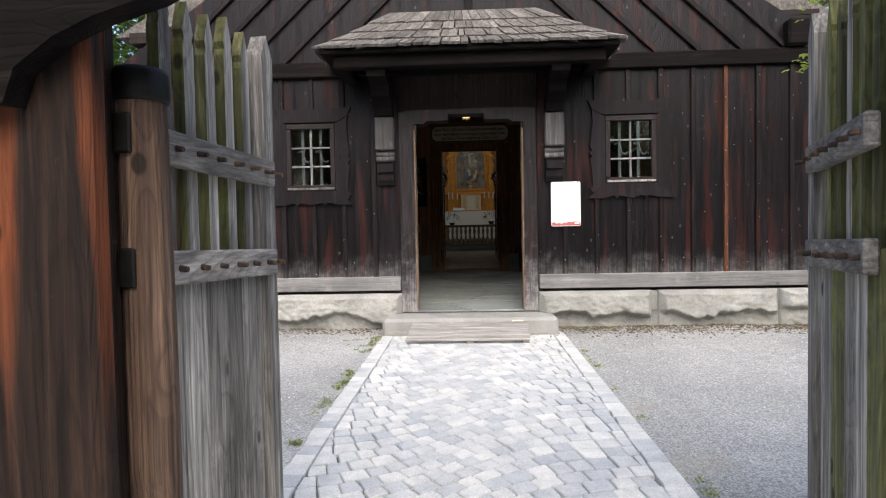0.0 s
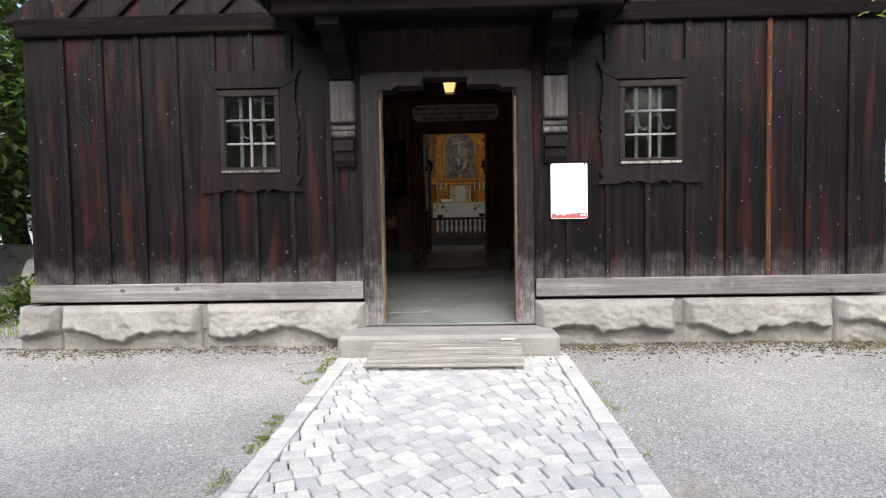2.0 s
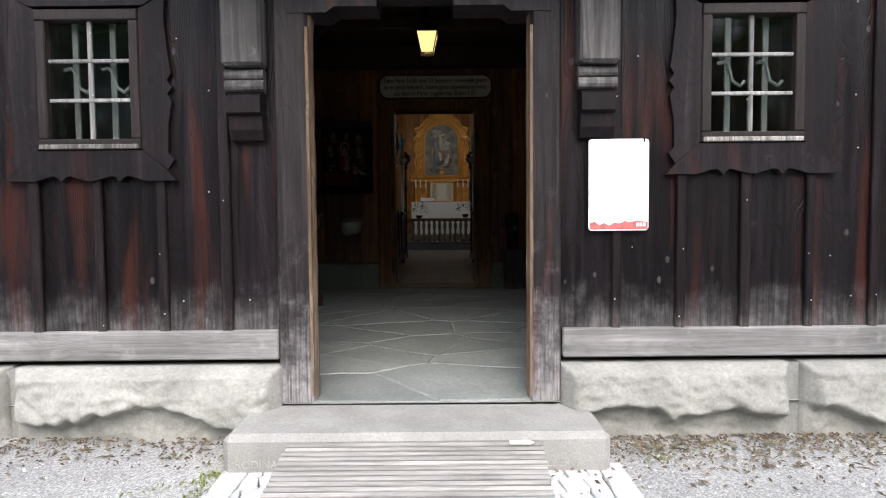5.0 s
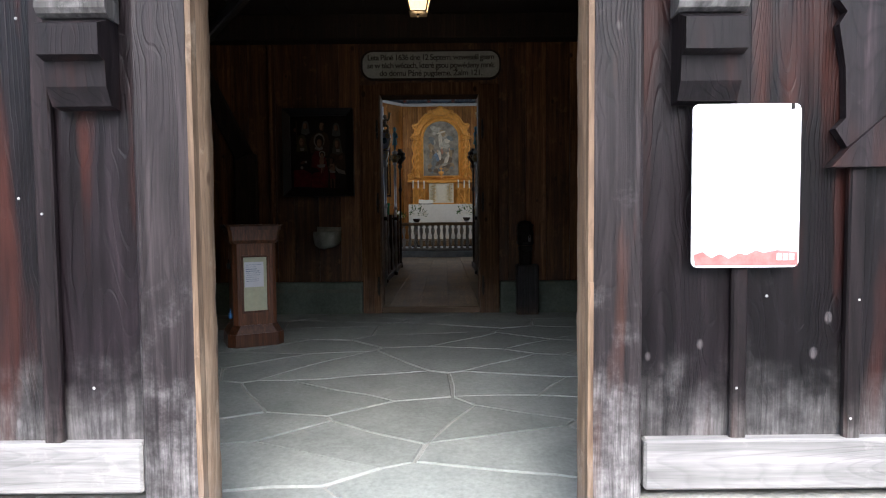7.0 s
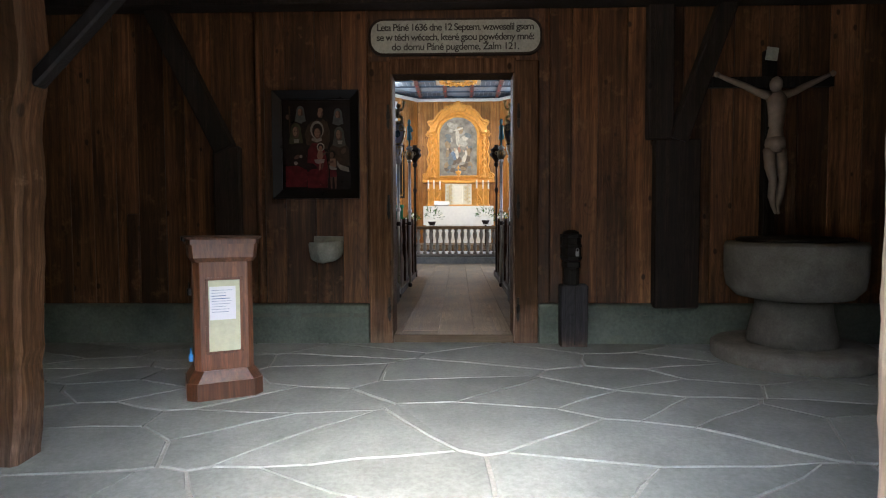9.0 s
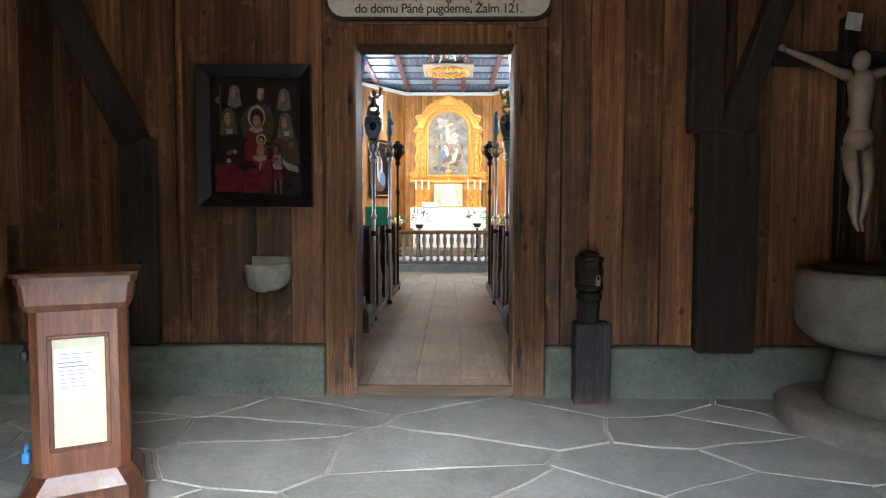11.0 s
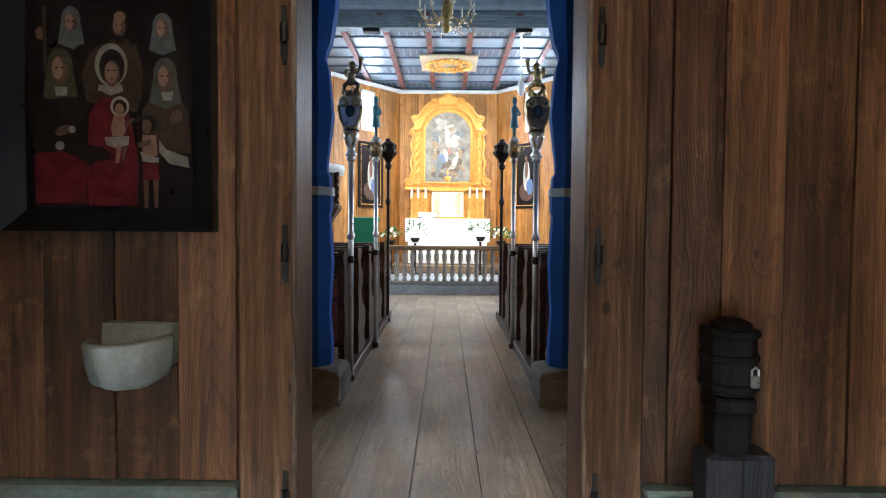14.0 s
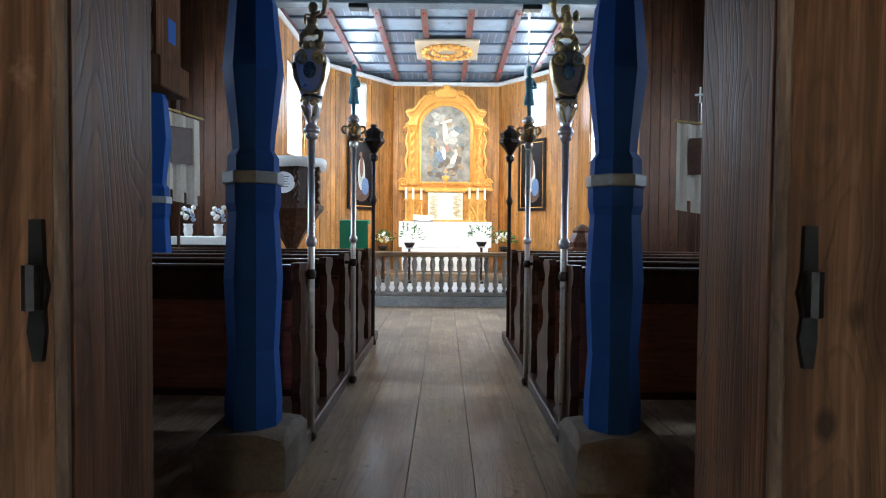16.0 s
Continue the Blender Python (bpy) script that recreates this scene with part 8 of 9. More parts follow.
for tx, turn_by, lift in ((-2.52, 48.0, 0.07), (2.93, -20.0, 0.0)):
    x0, y0 = 0.0, 0.0
    bn = thing("church_banner", "cream cloth banner with a picture hanging from a pole", "banner", "banners in the nave")
    bm = B()
    tube(bm, [(x0, y0 + 0.03, NAVE_Z - lift), (x0, y0 + 0.03, 3.05)], 0.016, 8)
    part("pole", bm, pew_wood, bn)
    bm = B()
    tube(bm, [(x0 - 0.26, y0, 2.88), (x0 + 0.26, y0, 2.80)], 0.012, 8)
    part("cross_bar", bm, old_gold, bn)
    bm = B()
    n = 12
    g = [[bm.verts.new((x0 - 0.22 + 0.44 * i / n, y0 + 0.015 * math.sin(i * 1.7) - 0.002 * j, 2.855 - 0.08 * i / n - 0.92 * j / 8)) for i in range(n + 1)] for j in range(9)]
    for a, b in zip(g, g[1:]):
        for i in range(n):
            if a is g[7] and i % 4 == 3:
                continue
            bm.faces.new((a[i], b[i], b[i + 1], a[i + 1]))
    o = part("cloth", bm, plain("banner_cream", (0.50, 0.46, 0.38), 0.85, vary=0.12), bn)
    o.modifiers.new("thick", 'SOLIDIFY').thickness = 0.004
    bm = B()
    box(bm, x0 - 0.10, x0 + 0.12, y0 - 0.034, y0 - 0.024, 2.30, 2.68)
    part("picture", bm, paint_brown, bn, "dark painted picture")
    bm = B()
    box(bm, x0 - 0.008, x0 + 0.008, y0 + 0.02, y0 + 0.04, 3.05, 3.22, 0.003)
    box(bm, x0 - 0.05, x0 + 0.05, y0 + 0.018, y0 + 0.042, 3.13, 3.15, 0.003)
    part("finial", bm, silver, bn)
    for o in list(bn.children):
        o.data.transform(pose(tx, 16.2, lift, 0, 0, turn_by))
# carved case high on the left
case_wood = wood("case_wood", (0.05, 0.022, 0.010), (0.10, 0.046, 0.021), (0.16, 0.080, 0.038), rough=0.8, knots=False, gloss=0.05)
cc = thing("carved_case", "carved brown wooden case with an openwork grille", "case")
bm = B()
box(bm, -2.35, -1.85, 14.4, 14.9, 2.75, 2.98, 0.01)
part("ledge", bm, case_wood, cc)
bm = B()
box(bm, -2.30, -1.90, 14.45, 14.85, 2.98, 3.6)
part("body", bm, case_wood, cc)
for k in range(5):
    bm = B()
    tube(bm, [(-2.26 + 0.08 * k + 0.012 * math.sin(q), 14.43, 3.02 + 0.045 * q) for q in range(12)], 0.012, 6)
    part("openwork", bm, lectern_wood, cc)

# gilded ceiling wreath, beam spotlights, hanging lamp
wr8 = thing("ceiling_wreath", "gilded carved oval wreath on a pale ceiling panel", "ornament")
bm = B()
box(bm, -0.27, 0.84, 20.05, 21.15, CEIL - 0.045, CEIL - 0.002, 0.01)
part("panel", bm, plain("wreath_panel", (0.45, 0.36, 0.24), 0.5, vary=0.15), wr8)
bm = B()
for k in range(34):
    a = 2 * math.pi * k / 34
    blob(bm, (0.285 + 0.42 * math.cos(a), 20.6 + 0.38 * math.sin(a), CEIL - 0.07 - 0.02 * (k % 2)), (0.055, 0.055, 0.04), 1)
for k in range(16):
    a = 2 * math.pi * k / 16
    blob(bm, (0.285 + 0.24 * math.cos(a), 20.6 + 0.2 * math.sin(a), CEIL - 0.075), (0.05, 0.05, 0.03), 1)
part("wreath", bm, gilt, wr8, "", True)
for x in (-0.93, 1.44):
    sp = thing("spotlight", "flat black spotlight under the chancel beam", "lamp", "spotlights on the beam")
    bm = B()
    box(bm, x - 0.13, x + 0.13, NY1 + 0.06, NY1 + 0.22, 4.71, 4.768, 0.01)
    part("housing", bm, iron, sp)
    bm = B()
    box(bm, x - 0.11, x + 0.11, NY1 + 0.2205, NY1 + 0.224, 4.718, 4.76)
    part("lens", bm, plain("spot_lens", (0.9, 0.9, 0.85), 0.3, vary=0.0, relief=0.0, glow=((1.0, 0.93, 0.8), 1.5)), sp, "bright lens")
    d = bpy.data.lights.new("spot_beam", 'SPOT')
    d.energy, d.color, d.spot_size, d.spot_blend, d.shadow_soft_size = SPOT_POWER, (1.0, 0.75, 0.43), radians(70), 0.9, 0.08
    o = new("spot_beam", d)
    o.matrix_world = look((x, NY1 + 0.24, 4.72), (AX + (0.15 if x < 0 else -0.15), 22.4, 2.2))
hl = thing("hanging_lamp", "white hanging sanctuary lamp on a thin rod", "lamp")
bm = B()
tube(bm, [(1.44, NY1 + 0.4, 4.95), (1.44, NY1 + 0.4, 4.02)], 0.009, 6)
part("rod", bm, white_paint, hl)
bm = B()
lathe(bm, [(0.012, 4.10), (0.03, 4.06), (0.06, 3.98), (0.065, 3.90), (0.03, 3.82), (0.01, 3.80)], 12, (1.44, NY1 + 0.4, 0))
part("shade", bm, white_paint, hl, "", True)

# ---- yard surroundings: trees, shelter, graves, grass ----
bark = wood("bark", (0.03, 0.024, 0.018), (0.075, 0.06, 0.046), (0.13, 0.11, 0.085), rough=0.95, relief=0.9, streak=14.0, knots=False)


def leaf_mat(name, lo, hi):
    m, nt, p = shader(name)
    g = nt.nodes.new("ShaderNodeNewGeometry")
    col = ramp(nt, g.outputs["Random Per Island"], [(0.0, lo), (1.0, hi)])
    lk(nt, col, p.inputs["Base Color"])
    p.inputs["Roughness"].default_value = 0.55
    tr = nt.nodes.new("ShaderNodeBsdfTranslucent")
    lk(nt, col, tr.inputs["Color"])
    mx = nt.nodes.new("ShaderNodeMixShader")
    mx.inputs[0].default_value = 0.5
    out = nt.nodes["Material Output"]
    lk(nt, p.outputs[0], mx.inputs[1])
    lk(nt, tr.outputs[0], mx.inputs[2])
    lk(nt, mx.outputs[0], out.inputs["Surface"])
    return m


foliage = leaf_mat("foliage", (0.035, 0.075, 0.014), (0.12, 0.19, 0.045))
foliage_light = leaf_mat("foliage_light", (0.20, 0.30, 0.04), (0.42, 0.50, 0.10))
grass_mat = leaf_mat("grass_blades", (0.14, 0.20, 0.035), (0.34, 0.38, 0.10))


def leaf(bm, c, d, up, L, W):
    d = d.normalized()
    s = d.cross(up)
    if s.length < 1e-3:
        s = d.orthogonal()
    s.normalize()
    n = s.cross(d)
    v = [bm.verts.new(c), bm.verts.new(c + d * L * 0.45 + s * W + n * W * 0.3), bm.verts.new(c + d * L), bm.verts.new(c + d * L * 0.45 - s * W + n * W * 0.3)]
    bm.faces.new((v[0], v[1], v[2]))
    bm.faces.new((v[0], v[2], v[3]))


def tree(x, y, h, r, seed, n=2600, size=0.13, low=0.35, mat=None, label="broad green leafy tree at the yard's edge"):
    q = random.Random(seed)
    zg = ground_z(y)
    t = thing("tree", label, "tree", "trees round the yard")
    bm = B()
    base = Vector((x, y, zg - 0.1))
    trunk = [base + Vector((0.15 * math.sin(k * 1.3 + seed), 0.15 * math.cos(k * 1.1 + seed), h * 0.75 * k / 6)) for k in range(7)]
    tube(bm, trunk, [h * 0.032 * (1 - 0.11 * k) for k in range(7)], 9)
    part("trunk", bm, bark, t)
    tips = []
    for k in range(11):
        a = q.uniform(0, 6.28)
        p0 = trunk[2 + k % 5]
        d = Vector((math.cos(a), math.sin(a), q.uniform(0.15, 0.8)))
        L = r * q.uniform(0.6, 1.0)
        pts = [p0, p0 + d * L * 0.5 + Vector((0, 0, 0.1)), p0 + d * L + Vector((0, 0, q.uniform(-0.3, 0.4)))]
        bm = B()
        tube(bm, pts, [h * 0.013, h * 0.008, h * 0.003], 6)
        part("limb", bm, bark, t)
        tips += [pts[1], pts[2], (pts[1] + pts[2]) / 2]
    bm = B()
    for k in range(22):
        a, e = q.uniform(0, 6.28), q.uniform(-0.6, 1.3)
        tips.append(Vector((x, y, zg + h * (low + 0.5 * (1 - low)))) + Vector((math.cos(a) * math.cos(e) * r, math.sin(a) * math.cos(e) * r, math.sin(e) * h * 0.5 * (1 - low))) * q.uniform(0.5, 1.0))
    for k in range(n):
        c0 = tips[q.randrange(len(tips))]
        c = c0 + Vector((q.gauss(0, 1), q.gauss(0, 1), q.gauss(0, 0.7))) * r * 0.22
        if c.z < zg + h * low * 0.55:
            continue
        d = Vector((q.uniform(-1, 1), q.uniform(-1, 1), q.uniform(-0.9, 0.3)))
        leaf(bm, c, d, Vector((0, 0, 1)), size * q.uniform(0.7, 1.4), size * 0.36)
    part("crown", bm, mat or foliage, t)
    return t


for k, (x, y, h, r) in enumerate(((-7.5, 9.5, 7.5, 2.6), (-9.5, 14.5, 9.0, 3.2), (-11.5, 6.0, 8.0, 3.0), (-6.4, 14.0, 8.5, 2.6), (-13.5, 11.0, 10.0, 3.8), (-6.8, 21.0, 10.0, 3.4),
                                  (8.6, 17.0, 9.0, 3.0), (11.5, 10.0, 9.0, 3.4), (14.0, 17.0, 10.0, 4.0), (10.0, 23.0, 11.0, 4.0))):
    tree(x, y, h, r, 20 + k, 3600, 0.17, 0.12)
for k, (x, y, h, r) in enumerate(((-6.8, 13.2, 4.6, 2.1), (-8.6, 12.6, 5.0, 2.4), (-8.4, 17.5, 8.0, 3.0), (-10.2, 9.6, 5.5, 2.6), (8.0, 15.6, 5.5, 2.4), (8.6, 19.5, 7.0, 2.8))):
    tree(x, y, h, r, 40 + k, 5200, 0.19, 0.03, None, "dense low green tree behind the churchyard")
# Unseen trees behind the gate, added to darken pane reflections and block low sky.
for k, (x, y, h, r) in enumerate(((-9, -9, 8, 3.2), (-3.5, -13, 9, 3.4), (2.5, -14, 9, 3.6), (8, -11, 8, 3.2), (13, -4, 9, 3.4), (-14, -3, 9, 3.4), (-6.5, -15, 9, 3.6), (-0.5, -16, 9, 3.8), (5.5, -15.5, 9, 3.6), (11, -9, 9, 3.6), (-12, -7, 9, 3.6))):
    tree(x, y, h, r, 60 + k, 3600, 0.36, 0.06)

# near twigs that reach into the yard from the right
tw = thing("maple_branch", "light green leafy branch reaching into the yard", "branch")
q = random.Random(5)
bm = B()
stem = [Vector((4.9, 5.6, 3.35)), Vector((4.2, 5.56, 3.02)), Vector((3.6, 5.54, 2.78)), Vector((3.05, 5.52, 2.58))]
tube(bm, stem, [0.02, 0.014, 0.009, 0.004], 6)
stem2 = [Vector((4.9, 5.6, 3.35)), Vector((3.9, 5.55, 3.26)), Vector((3.02, 5.5, 3.18))]
tube(bm, stem2, [0.016, 0.009, 0.004], 6)
trunk_top = [Vector((5.6, 5.9, ground_z(6) - 0.1)), Vector((5.55, 5.85, 1.5)), Vector((5.35, 5.75, 2.6)), Vector((4.9, 5.6, 3.35)), Vector((4.7, 5.6, 4.4))]
tube(bm, trunk_top, [0.09, 0.075, 0.06, 0.04, 0.02], 8)
part("stem", bm, bark, tw)
bm = B()
for pts, cnt in ((stem, 300), (stem2, 210)):
    for k in range(cnt):
        u = q.random() ** 0.8 * (len(pts) - 1)
        i = min(int(u), len(pts) - 2)
        c = pts[i].lerp(pts[i + 1], u - i) + Vector((q.gauss(0, 0.07), q.gauss(0, 0.10), q.gauss(0.0, 0.07)))
        base = q.uniform(0, 6.28)
        for j in range(3):
            a = base + (j - 1) * 0.8
            leaf(bm, c, Vector((math.cos(a), math.sin(a), -0.45)), Vector((0, 0, 1)), 0.075 if j == 1 else 0.055, 0.019)
part("leaves", bm, foliage_light, tw)

# dark timber shelter to the right of the church
sh = thing("timber_shelter", "open dark timber shelter with a grey shingle roof", "building")
SX0, SX1, SY0, SY1 = 4.55, 8.6, 9.6, 13.0
bm = B()
box(bm, SX0, SX1, SY0, SY0 + 0.12, 0.16, 0.42)
part("footing", bm, plinth_stone, sh, "pale stone footing")
n = 14
for k in range(n):
    bm = B()
    x0 = SX0 + (SX1 - SX0) * k / n
    box(bm, x0 + 0.004, x0 + (SX1 - SX0) / n - 0.004, SY0 + 0.02, SY0 + 0.06, 0.42, 1.62)
    part("board", bm, facade_wood, sh)
bm = B()
box(bm, SX0, SX1, SY0, SY0 + 0.1, 1.62, 1.68, 0.006)
part("ledge", bm, beam_wood, sh)
for x0 in (SX0, SX0 + 0.42, SX0 + 1.7, SX1 - 0.16):
    bm = B()
    box(bm, x0, x0 + 0.15, SY0, SY0 + 0.12, 1.68, 2.52)
    part("post", bm, beam_wood, sh)
bm = B()
tube(bm, [(SX0 - 0.3, SY0 - 0.35, 2.56), (SX1 + 0.3, SY0 - 0.35, 2.56)], 0.075, 10)
part("gutter", bm, grey_wood, sh, "pale round timber gutter")
bm = B()
box(bm, SX0 - 0.1, SX1 + 0.1, SY0 - 0.05, SY0 + 0.15, 2.52, 2.72)
part("plate", bm, beam_wood, sh)
hood_keep = hood
hood = sh
for k in range(8):
    y0, y1 = SY0 - 0.35 + 0.28 * k - 0.03, SY0 - 0.35 + 0.28 * (k + 1)
    z0, z1 = 2.70 + 0.20 * k, 2.70 + 0.20 * (k + 1) + 0.01
    shingle_row((SX0 - 0.3, y0, z0), (SX1 + 0.3, y0, z0), (SX0 - 0.3, y1, z1), (SX1 + 0.3, y1, z1), 0.022, 24, Vector((0, -0.58, 0.81)))
hood = hood_keep
bm = B()
slab(bm, [(SY0 - 0.30, 2.66), (SY1, 2.66), (SY0 + 1.9, 4.25)], SX1 - SX0 + 0.5, lambda u, v, w: (SX0 - 0.25 + w, u, v))
bmesh.ops.recalc_face_normals(bm, faces=bm.faces)
part("roof_core", bm, beam_wood, sh)
fp = thing("garden_post", "grey weathered wooden post beside the shelter", "post")
bm = B()
box(bm, 5.05, 5.13, 8.3, 8.38, 0.15, 1.75, 0.01)
part("post", bm, grey_wood, fp)

# grave stones and a low wall on the left
grave_stone = mineral("grave_stone", [(0.3, (0.30, 0.30, 0.29)), (0.7, (0.46, 0.46, 0.44))], scale=8.0)
for k, (x, y, h) in enumerate(((-6.2, 10.4, 0.55), (-5.6, 11.2, 0.5), (-7.0, 11.5, 0.6), (-6.4, 12.6, 0.7))):
    gv = thing("gravestone", "small grey upright gravestone among bushes", "gravestone", "gravestones beside the church")
    bm = front_slab(B(), [(-0.2, 0), (0.2, 0), (0.2, h * 0.7), (0.12, h * 0.95), (0, h), (-0.12, h * 0.95), (-0.2, h * 0.7)], x, 0.15, y, 0.1)
    part("stone", bm, grave_stone, gv)
yw = thing("yard_wall", "low dark mossy wall behind the graves", "wall")
bm = B()
box(bm, -16, -5.2, 13.0, 13.3, 0.1, 0.95, 0.03)
part("masonry", bm, plinth_stone, yw)
for k, (x, y, s) in enumerate(((-4.7, 8.2, 0.42), (-5.6, 9.6, 0.5), (-4.4, 9.6, 0.35), (5.3, 8.9, 0.4), (-7.4, 9.0, 0.6), (-8.5, 7.6, 0.6))):
    bu = thing("bush", "small leafy green bush at the wall foot", "bush", "bushes round the church")
    q = random.Random(90 + k)
    bm = B()
    for j in range(260):
        a, e, rr = q.uniform(0, 6.28), q.uniform(0, 1.5), q.uniform(0.4, 1.0)
        c = Vector((x, y, ground_z(y))) + Vector((math.cos(a) * math.cos(e), math.sin(a) * math.cos(e), math.sin(e) * 0.8)) * s * rr
        leaf(bm, c, Vector((q.uniform(-1, 1), q.uniform(-1, 1), q.uniform(-0.2, 1))), Vector((0, 0, 1)), 0.10, 0.035)
    part("leaves", bm, foliage, bu)
bd = thing("lawn", "short green lawn beside the church", "grass", kind="stuff")
bm = B()
q = random.Random(77)
for k in range(9000):
    x, y = (q.uniform(-9, -3.9), q.uniform(6.6, 12)) if k % 3 else (q.uniform(4.1, 6.5), q.uniform(7.0, 9.5))
    leaf(bm, Vector((x, y, ground_z(y))), Vector((q.uniform(-0.5, 0.5), q.uniform(-0.5, 0.5), 1)), Vector((0, 1, 0)), q.uniform(0.04, 0.10), 0.006)
part("blades", bm, grass_mat, bd)

# grass and weeds along the path and the plinth
wd = thing("path_weeds", "grass and moss tufts along the path edges and plinth", "grass", kind="stuff")
bm = B()
q = random.Random(31)
spots = []
for k in range(120):
    y = q.uniform(1.6, 6.3)
    if noise.noise(Vector((y * 1.4, 1.0, 0))) > 0.0 or y > 5.6:
        spots.append((PATH_L - 0.05 + q.gauss(0, 0.02), y, 1.0))
for k in range(60):
    y = q.uniform(1.6, 5.8)
    if noise.noise(Vector((y * 1.6, 8.0, 0))) > 0.0:
        spots.append((PATH_R + 0.05 + q.gauss(0, 0.02), y, 0.7))
for k in range(110):
    x = q.uniform(1.2, 4.2)
    spots.append((x, 6.50 + q.gauss(0, 0.07), 0.55 if x < 2.4 else 0.9))
for k in range(40):
    spots.append((q.uniform(-3.7, -0.7), 6.52 + q.gauss(0, 0.04), 0.35))
for k in range(7):
    spots.append((-0.80 + q.gauss(0, 0.10), 5.85 + q.gauss(0, 0.14), 1.0))
for k in range(12):
    spots.append((q.choice((-0.44, -0.52)) + q.gauss(0, 0.05), 6.0 + q.gauss(0, 0.12), 0.6))
for x, y, s in spots:
    for j in range(14):
        a = q.uniform(0, 6.28)
        leaf(bm, Vector((x + q.gauss(0, 0.02), y + q.gauss(0, 0.02), ground_z(y) - 0.004)), Vector((math.cos(a), math.sin(a), q.uniform(0.3, 1.2))), Vector((0, 0.3, 1)), q.uniform(0.012, 0.034) * s, 0.005)
part("blades", bm, grass_mat, wd)
peb = thing("loose_gravel", "loose pale stones and grit on the yard", "gravel", kind="stuff")
bm = B()
for k in range(5200):
    x = q.uniform(-3.6, 4.2)
    y = 6.45 - abs(q.gauss(0, 2.0))
    if PATH_L - 0.03 < x < PATH_R + 0.03 or y < 1.9:
        continue
    s = q.uniform(0.003, 0.010) * (1.6 if q.random() < 0.05 else 1.0)
    m = Matrix.Translation((x, y, rough_z(x, y) + s * 0.2)) @ Euler((q.uniform(0, 3), q.uniform(0, 3), 0)).to_matrix().to_4x4() @ Matrix.Diagonal((s, s * 0.8, s * 0.6, 1))
    vs = [bm.verts.new(m @ Vector(p)) for p in ((1, 0, 0), (-1, 0, 0), (0, 1, 0), (0, -1, 0), (0, 0, 1), (0, 0, -1))]
    for a, b, c in ((0, 2, 4), (2, 1, 4), (1, 3, 4), (3, 0, 4), (2, 0, 5), (1, 2, 5), (3, 1, 5), (0, 3, 5)):
        bm.faces.new((vs[a], vs[b], vs[c]))
part("stones", bm, sett_rest, peb)

# leaf litter and twigs blown against the plinth
litter_mat = mineral("litter", [(0.3, (0.07, 0.052, 0.034)), (0.7, (0.19, 0.15, 0.10))], scale=9.0, fine=60.0, rough=0.95, relief=0.3, tone=(0.6, 1.4), island=True)
litter = thing("leaf_litter", "dry brown leaf crumbs and twigs along the wall foot", "leaf litter", kind="stuff")
bm = B()
lr = random.Random(12)
for k in range(2600):
    x = lr.uniform(0.75, 3.9) if k % 3 else lr.uniform(-3.7, -0.72)
    y = 6.68 - abs(lr.gauss(0, 0.24)) * (1.0 if x > 0 else 0.7)
    z = ground_z(y) + 0.012 + noise.noise(Vector((x * 0.9, y * 0.9, 0))) * 0.018 + noise.noise(Vector((x * 3.1, y * 3.1, 4))) * 0.006
    a, L, W = lr.uniform(0, 6.28), lr.uniform(0.006, 0.022), lr.uniform(0.003, 0.010)
    if lr.random() < 0.05:
        L, W = lr.uniform(0.03, 0.07), 0.0025
    c, q = math.cos(a), math.sin(a)
    v = [bm.verts.new((x + c * u * L - q * w * W, y + q * u * L + c * w * W, z + h)) for u, w, h in ((-1, 0, -0.004), (0, -1, 0.003), (1, 0, 0.004), (0, 1, -0.002), (0, 0, 0.008))]
    for m in range(4):
        bm.faces.new((v[m], v[(m + 1) % 4], v[4]))
part("crumbs", bm, litter_mat, litter)

# ---- pieces of the floors and the path ----
def flag_cells(x0, x1, y0, y1, n, seed):
    r = random.Random(seed)
    nx = int(math.sqrt(n * (x1 - x0) / (y1 - y0)))
    ny = n // nx
    pts = []
    for j in range(ny):
        for i in range(nx):
            if r.random() < 0.36:
                continue
            pts.append(((x0 + (x1 - x0) * (i + 0.5 + r.uniform(-0.5, 0.5) + 0.25 * (j % 2)) / nx), y0 + (y1 - y0) * (j + 0.5 + r.uniform(-0.48, 0.48)) / ny))
    cells = []
    for p in pts:
        poly = [(x0, y0), (x1, y0), (x1, y1), (x0, y1)]
        for q in pts:
            if q is p:
                continue
            mx, my = (p[0] + q[0]) / 2, (p[1] + q[1]) / 2
            dx, dy = q[0] - p[0], q[1] - p[1]
            out = []
            for a, b in zip(poly, poly[1:] + poly[:1]):
                da, db = (a[0] - mx) * dx + (a[1] - my) * dy, (b[0] - mx) * dx + (b[1] - my) * dy
                if da <= 0:
                    out.append(a)
                if da * db < 0:
                    t = da / (da - db)
                    out.append((a[0] + (b[0] - a[0]) * t, a[1] + (b[1] - a[1]) * t))
            poly = out
            if len(poly) < 3:
                break
        if len(poly) >= 3:
            cells.append((p, poly))
    return cells


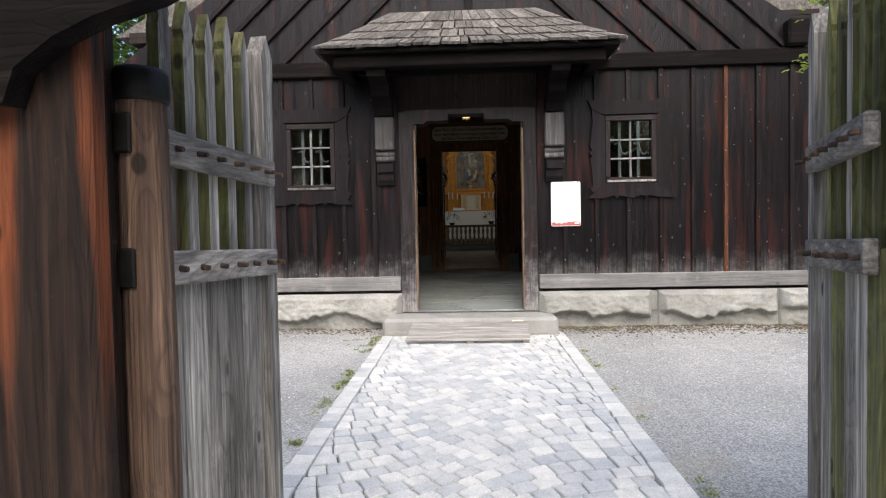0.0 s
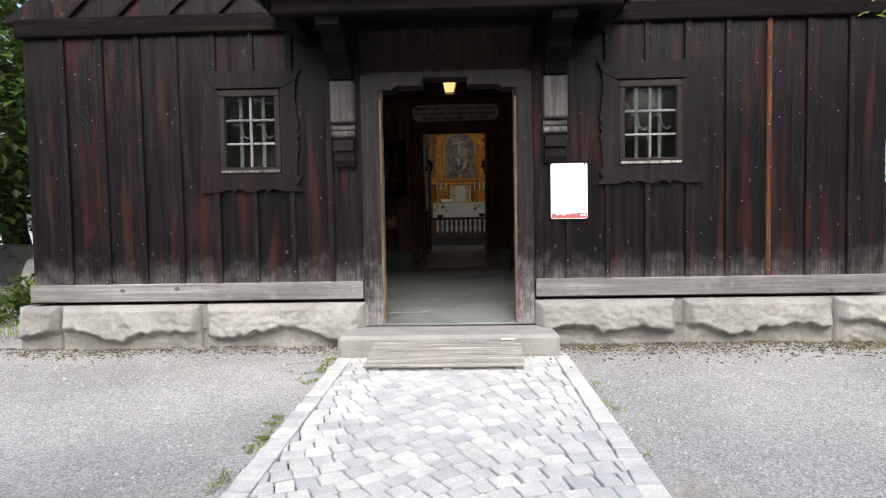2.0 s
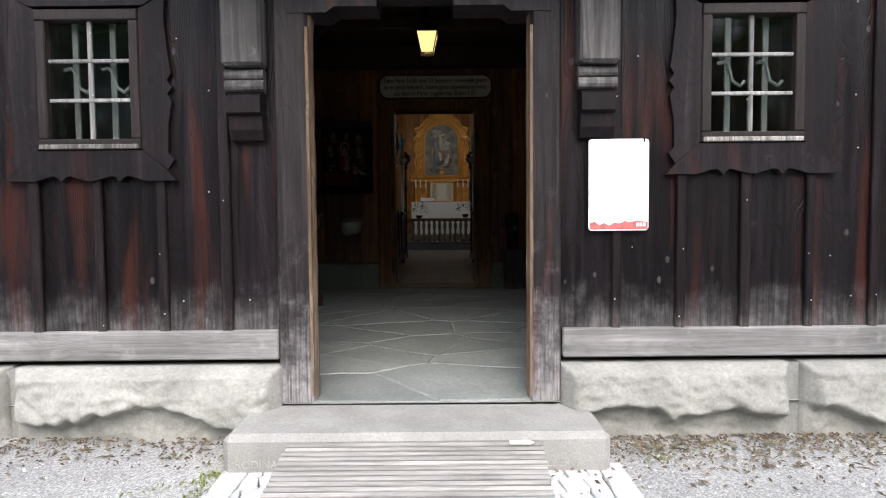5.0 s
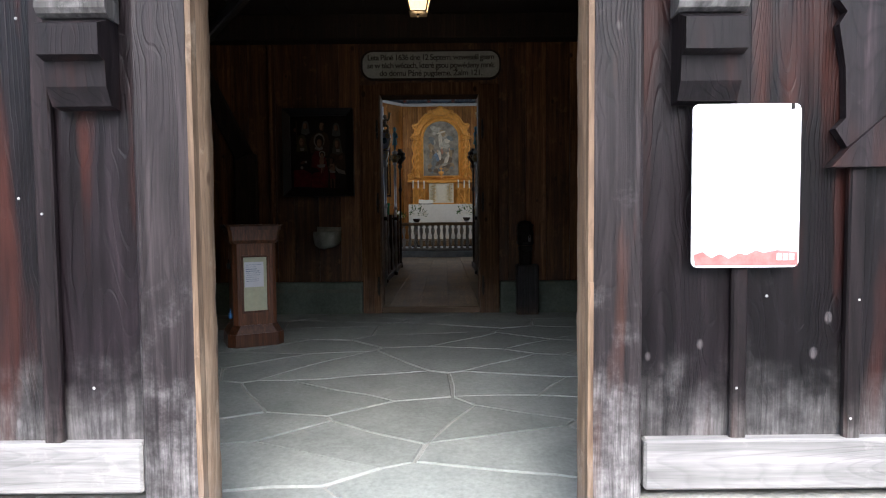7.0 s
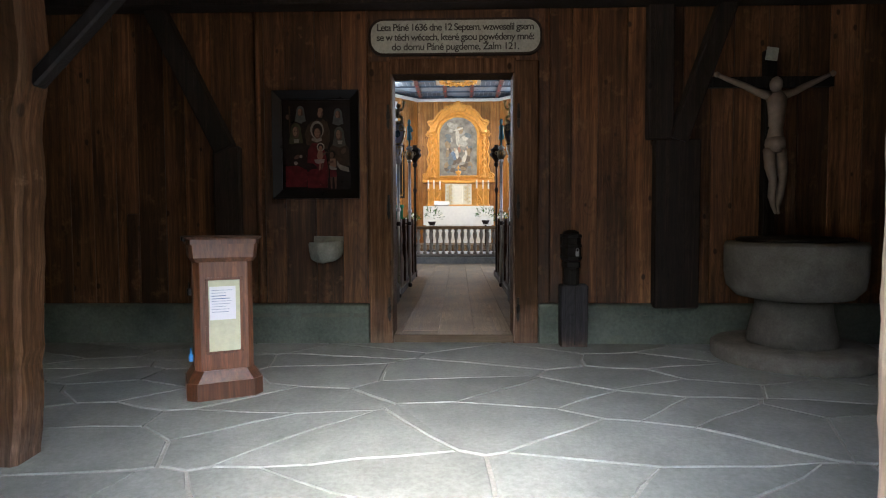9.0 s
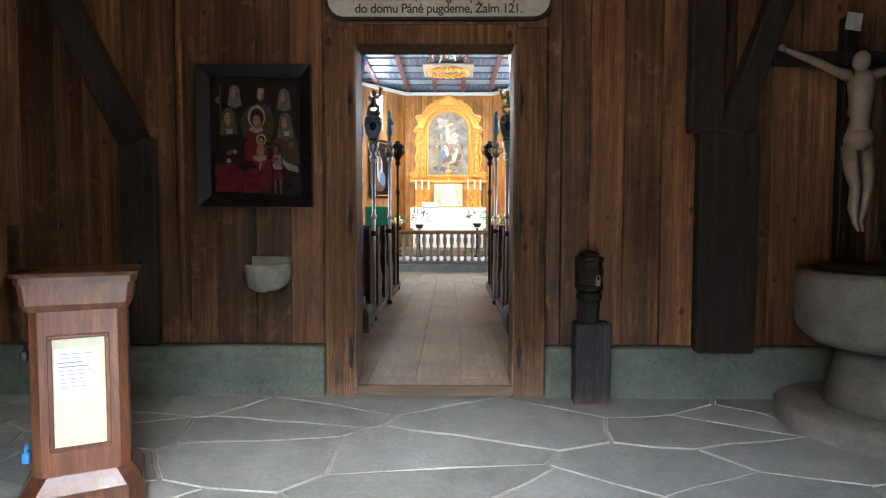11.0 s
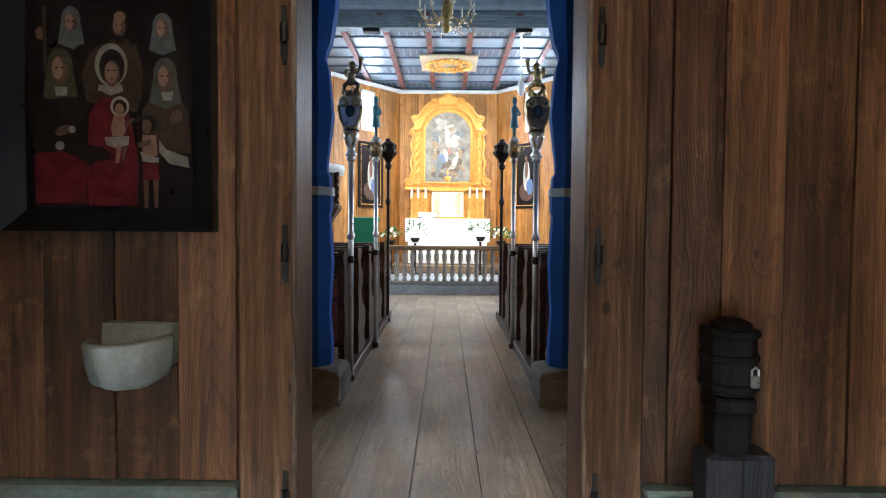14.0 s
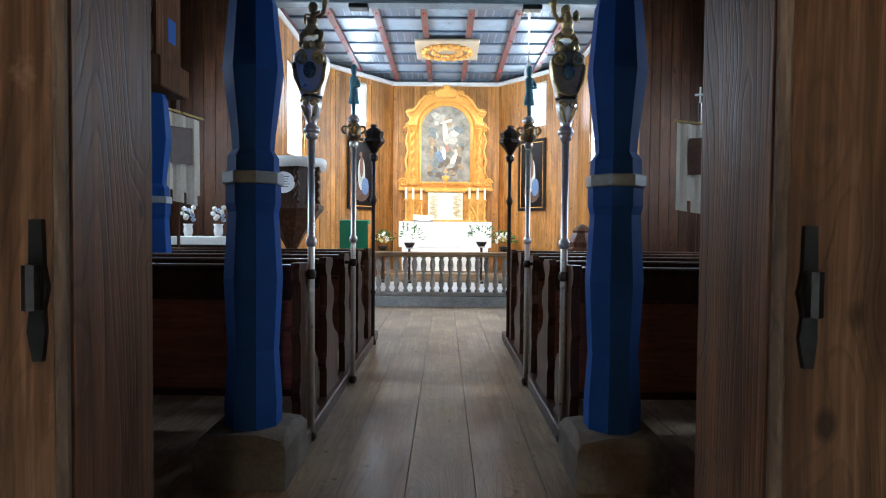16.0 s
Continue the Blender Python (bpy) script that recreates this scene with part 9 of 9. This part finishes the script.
FLAT = 1.75
for c, poly in flag_cells(XL + 0.15, XR - 0.15, 6.72 * FLAT, (PY1 + 0.02) * FLAT, 170, 23):
    c, poly = (c[0], c[1] / FLAT), [(px, py / FLAT) for px, py in poly]
    per = []
    for (ax, ay), (bx, by) in zip(poly, poly[1:] + poly[:1]):
        L = math.hypot(bx - ax, by - ay)
        m = max(1, int(L / 0.18))
        for k in range(m):
            u = k / m
            x, y = ax + (bx - ax) * u, ay + (by - ay) * u
            s = 1 - 0.0085 / max(0.05, math.hypot(x - c[0], y - c[1]))
            x, y = c[0] + (x - c[0]) * s, c[1] + (y - c[1]) * s
            wob = 0.030
            per.append((x + wob * noise.noise(Vector((x * 9, y * 9, 0))), y + wob * noise.noise(Vector((x * 9, y * 9, 7)))))
    if len(per) < 3:
        continue
    bm = B()
    lift = jit(0.0015)
    top = [bm.verts.new((c[0] + (x - c[0]) * 0.985, c[1] + (y - c[1]) * 0.985, porch_z(y) + 0.0035 + lift)) for x, y in per]
    bot = [bm.verts.new((x, y, porch_z(y) - 0.006)) for x, y in per]
    bm.faces.new(top)
    for i in range(len(per)):
        j = (i + 1) % len(per)
        bm.faces.new((bot[i], bot[j], top[j], top[i]))
    part("flagstone", bm, flag_stone, porch_floor)

floor_nave = tagged(new("floor_nave"), "grey-brown worn plank floor of the nave", "floor", kind="structure")
x = NX0 + 0.07
while x < NX1:
    w = 0.292 + jit(0.02)
    a, b = x + 0.0015, min(x + w, NX1) - 0.0015
    # short boards of the doorway, then long boards of the nave
    if b > IX0 + 0.01 and a < IX1 - 0.01:
        bm = B()
        box(bm, max(a, IX0 + 0.002), min(b, IX1 - 0.002), PY1 + 0.012, NY0, NAVE_Z - 0.018, NAVE_Z + jit(0.001), 0.0015)
        part("plank", bm, floor_plank, floor_nave)
    bm = B()
    box(bm, a, b, NY0 + 0.002, 18.80, NAVE_Z - 0.018, NAVE_Z + jit(0.001), 0.0015)
    part("plank", bm, floor_plank, floor_nave)
    x += w

bm = B()
box(bm, IX0 + 0.003, IX1 - 0.003, PY1 - 0.012, PY1 + 0.011, porch_z(PY1) - 0.01, NAVE_Z + 0.003, 0.004)
part("threshold", bm, threshold_wood, floor_nave, "worn wooden threshold board")

# setts: the rows along the edges, then the diagonal field
stones = []
for xa, xb in ((PATH_L, PATH_L + 0.118), (PATH_R - 0.118, PATH_R)):
    y = -2.5
    while y < 6.36:
        l = 0.125 + jit(0.022)
        stones.append([(xa + jit(0.008), y + jit(0.004)), (xb, y + jit(0.004)), (xb, y + l + jit(0.004)), (xa + jit(0.008), y + l + jit(0.004))])
        y += l


def course_angle(x):
    """Slope of the courses: steep in the middle, nearly square at the edges."""
    return radians(6 + 36 * math.exp(-((x - 0.12) / 0.52) ** 2))


STEP_X = 0.01
bend = [0.0]
for k in range(220):
    bend.append(bend[-1] + math.tan(course_angle(PATH_L + k * STEP_X)) * STEP_X)


def course_y(x):
    u = min(max((x - PATH_L) / STEP_X, 0.0), 218.9)
    k = int(u)
    return bend[k] + (bend[k + 1] - bend[k]) * (u - k)


XA, XB = PATH_L + 0.1185, PATH_R - 0.1185
level = -2.4 - course_y(XB)
while level < 6.4:
    deep = 0.116 + jit(0.010)
    left = XA - 0.15 - rng.uniform(0, 0.1)
    while left < XB + 0.05:
        th = course_angle(left)
        right = left + (0.110 + jit(0.022)) * math.cos(th)
        tr = course_angle(right)
        q = []
        for xx, a, up in ((left, th, 0), (right, tr, 0), (right, tr, 1), (left, th, 1)):
            px = xx - up * deep * math.cos(a) * math.sin(a)
            q.append((px + jit(0.005), level + course_y(xx) + up * deep * math.cos(a) ** 2 + jit(0.005)))
        # knocked-off corners
        r = []
        for k in range(4):
            a, c, b = Vector(q[k - 1]), Vector(q[k]), Vector(q[(k + 1) % 4])
            f = rng.uniform(0.03, 0.11)
            r.append(tuple(c.lerp(a, f)))
            r.append(tuple(c.lerp(b, f)))
        cy = sum(p[1] for p in r) / 8
        if -2.45 < cy < 6.33:
            r = clip_x(clip_x(r, XA, 1), XB, -1)
            if len(r) > 2 and poly_area(r) > 0.0012:
                stones.append(r)
        left = right
    level += deep
rest = B()
count = 0
for q in stones:
    cy = sum(p[1] for p in q) / len(q)
    z = (ground_z(cy) + 0.007 + jit(0.0012), jit(0.014), jit(0.014) + 0.015)
    if 3.0 < cy < 4.75 and count < 300:
        part("sett", sett_into(B(), q, z), sett_stone, path)
        count += 1
    else:
        sett_into(rest, q, z)
o = part("setts", rest, sett_rest, path, "pale granite setts")
o["kind"] = "stuff"
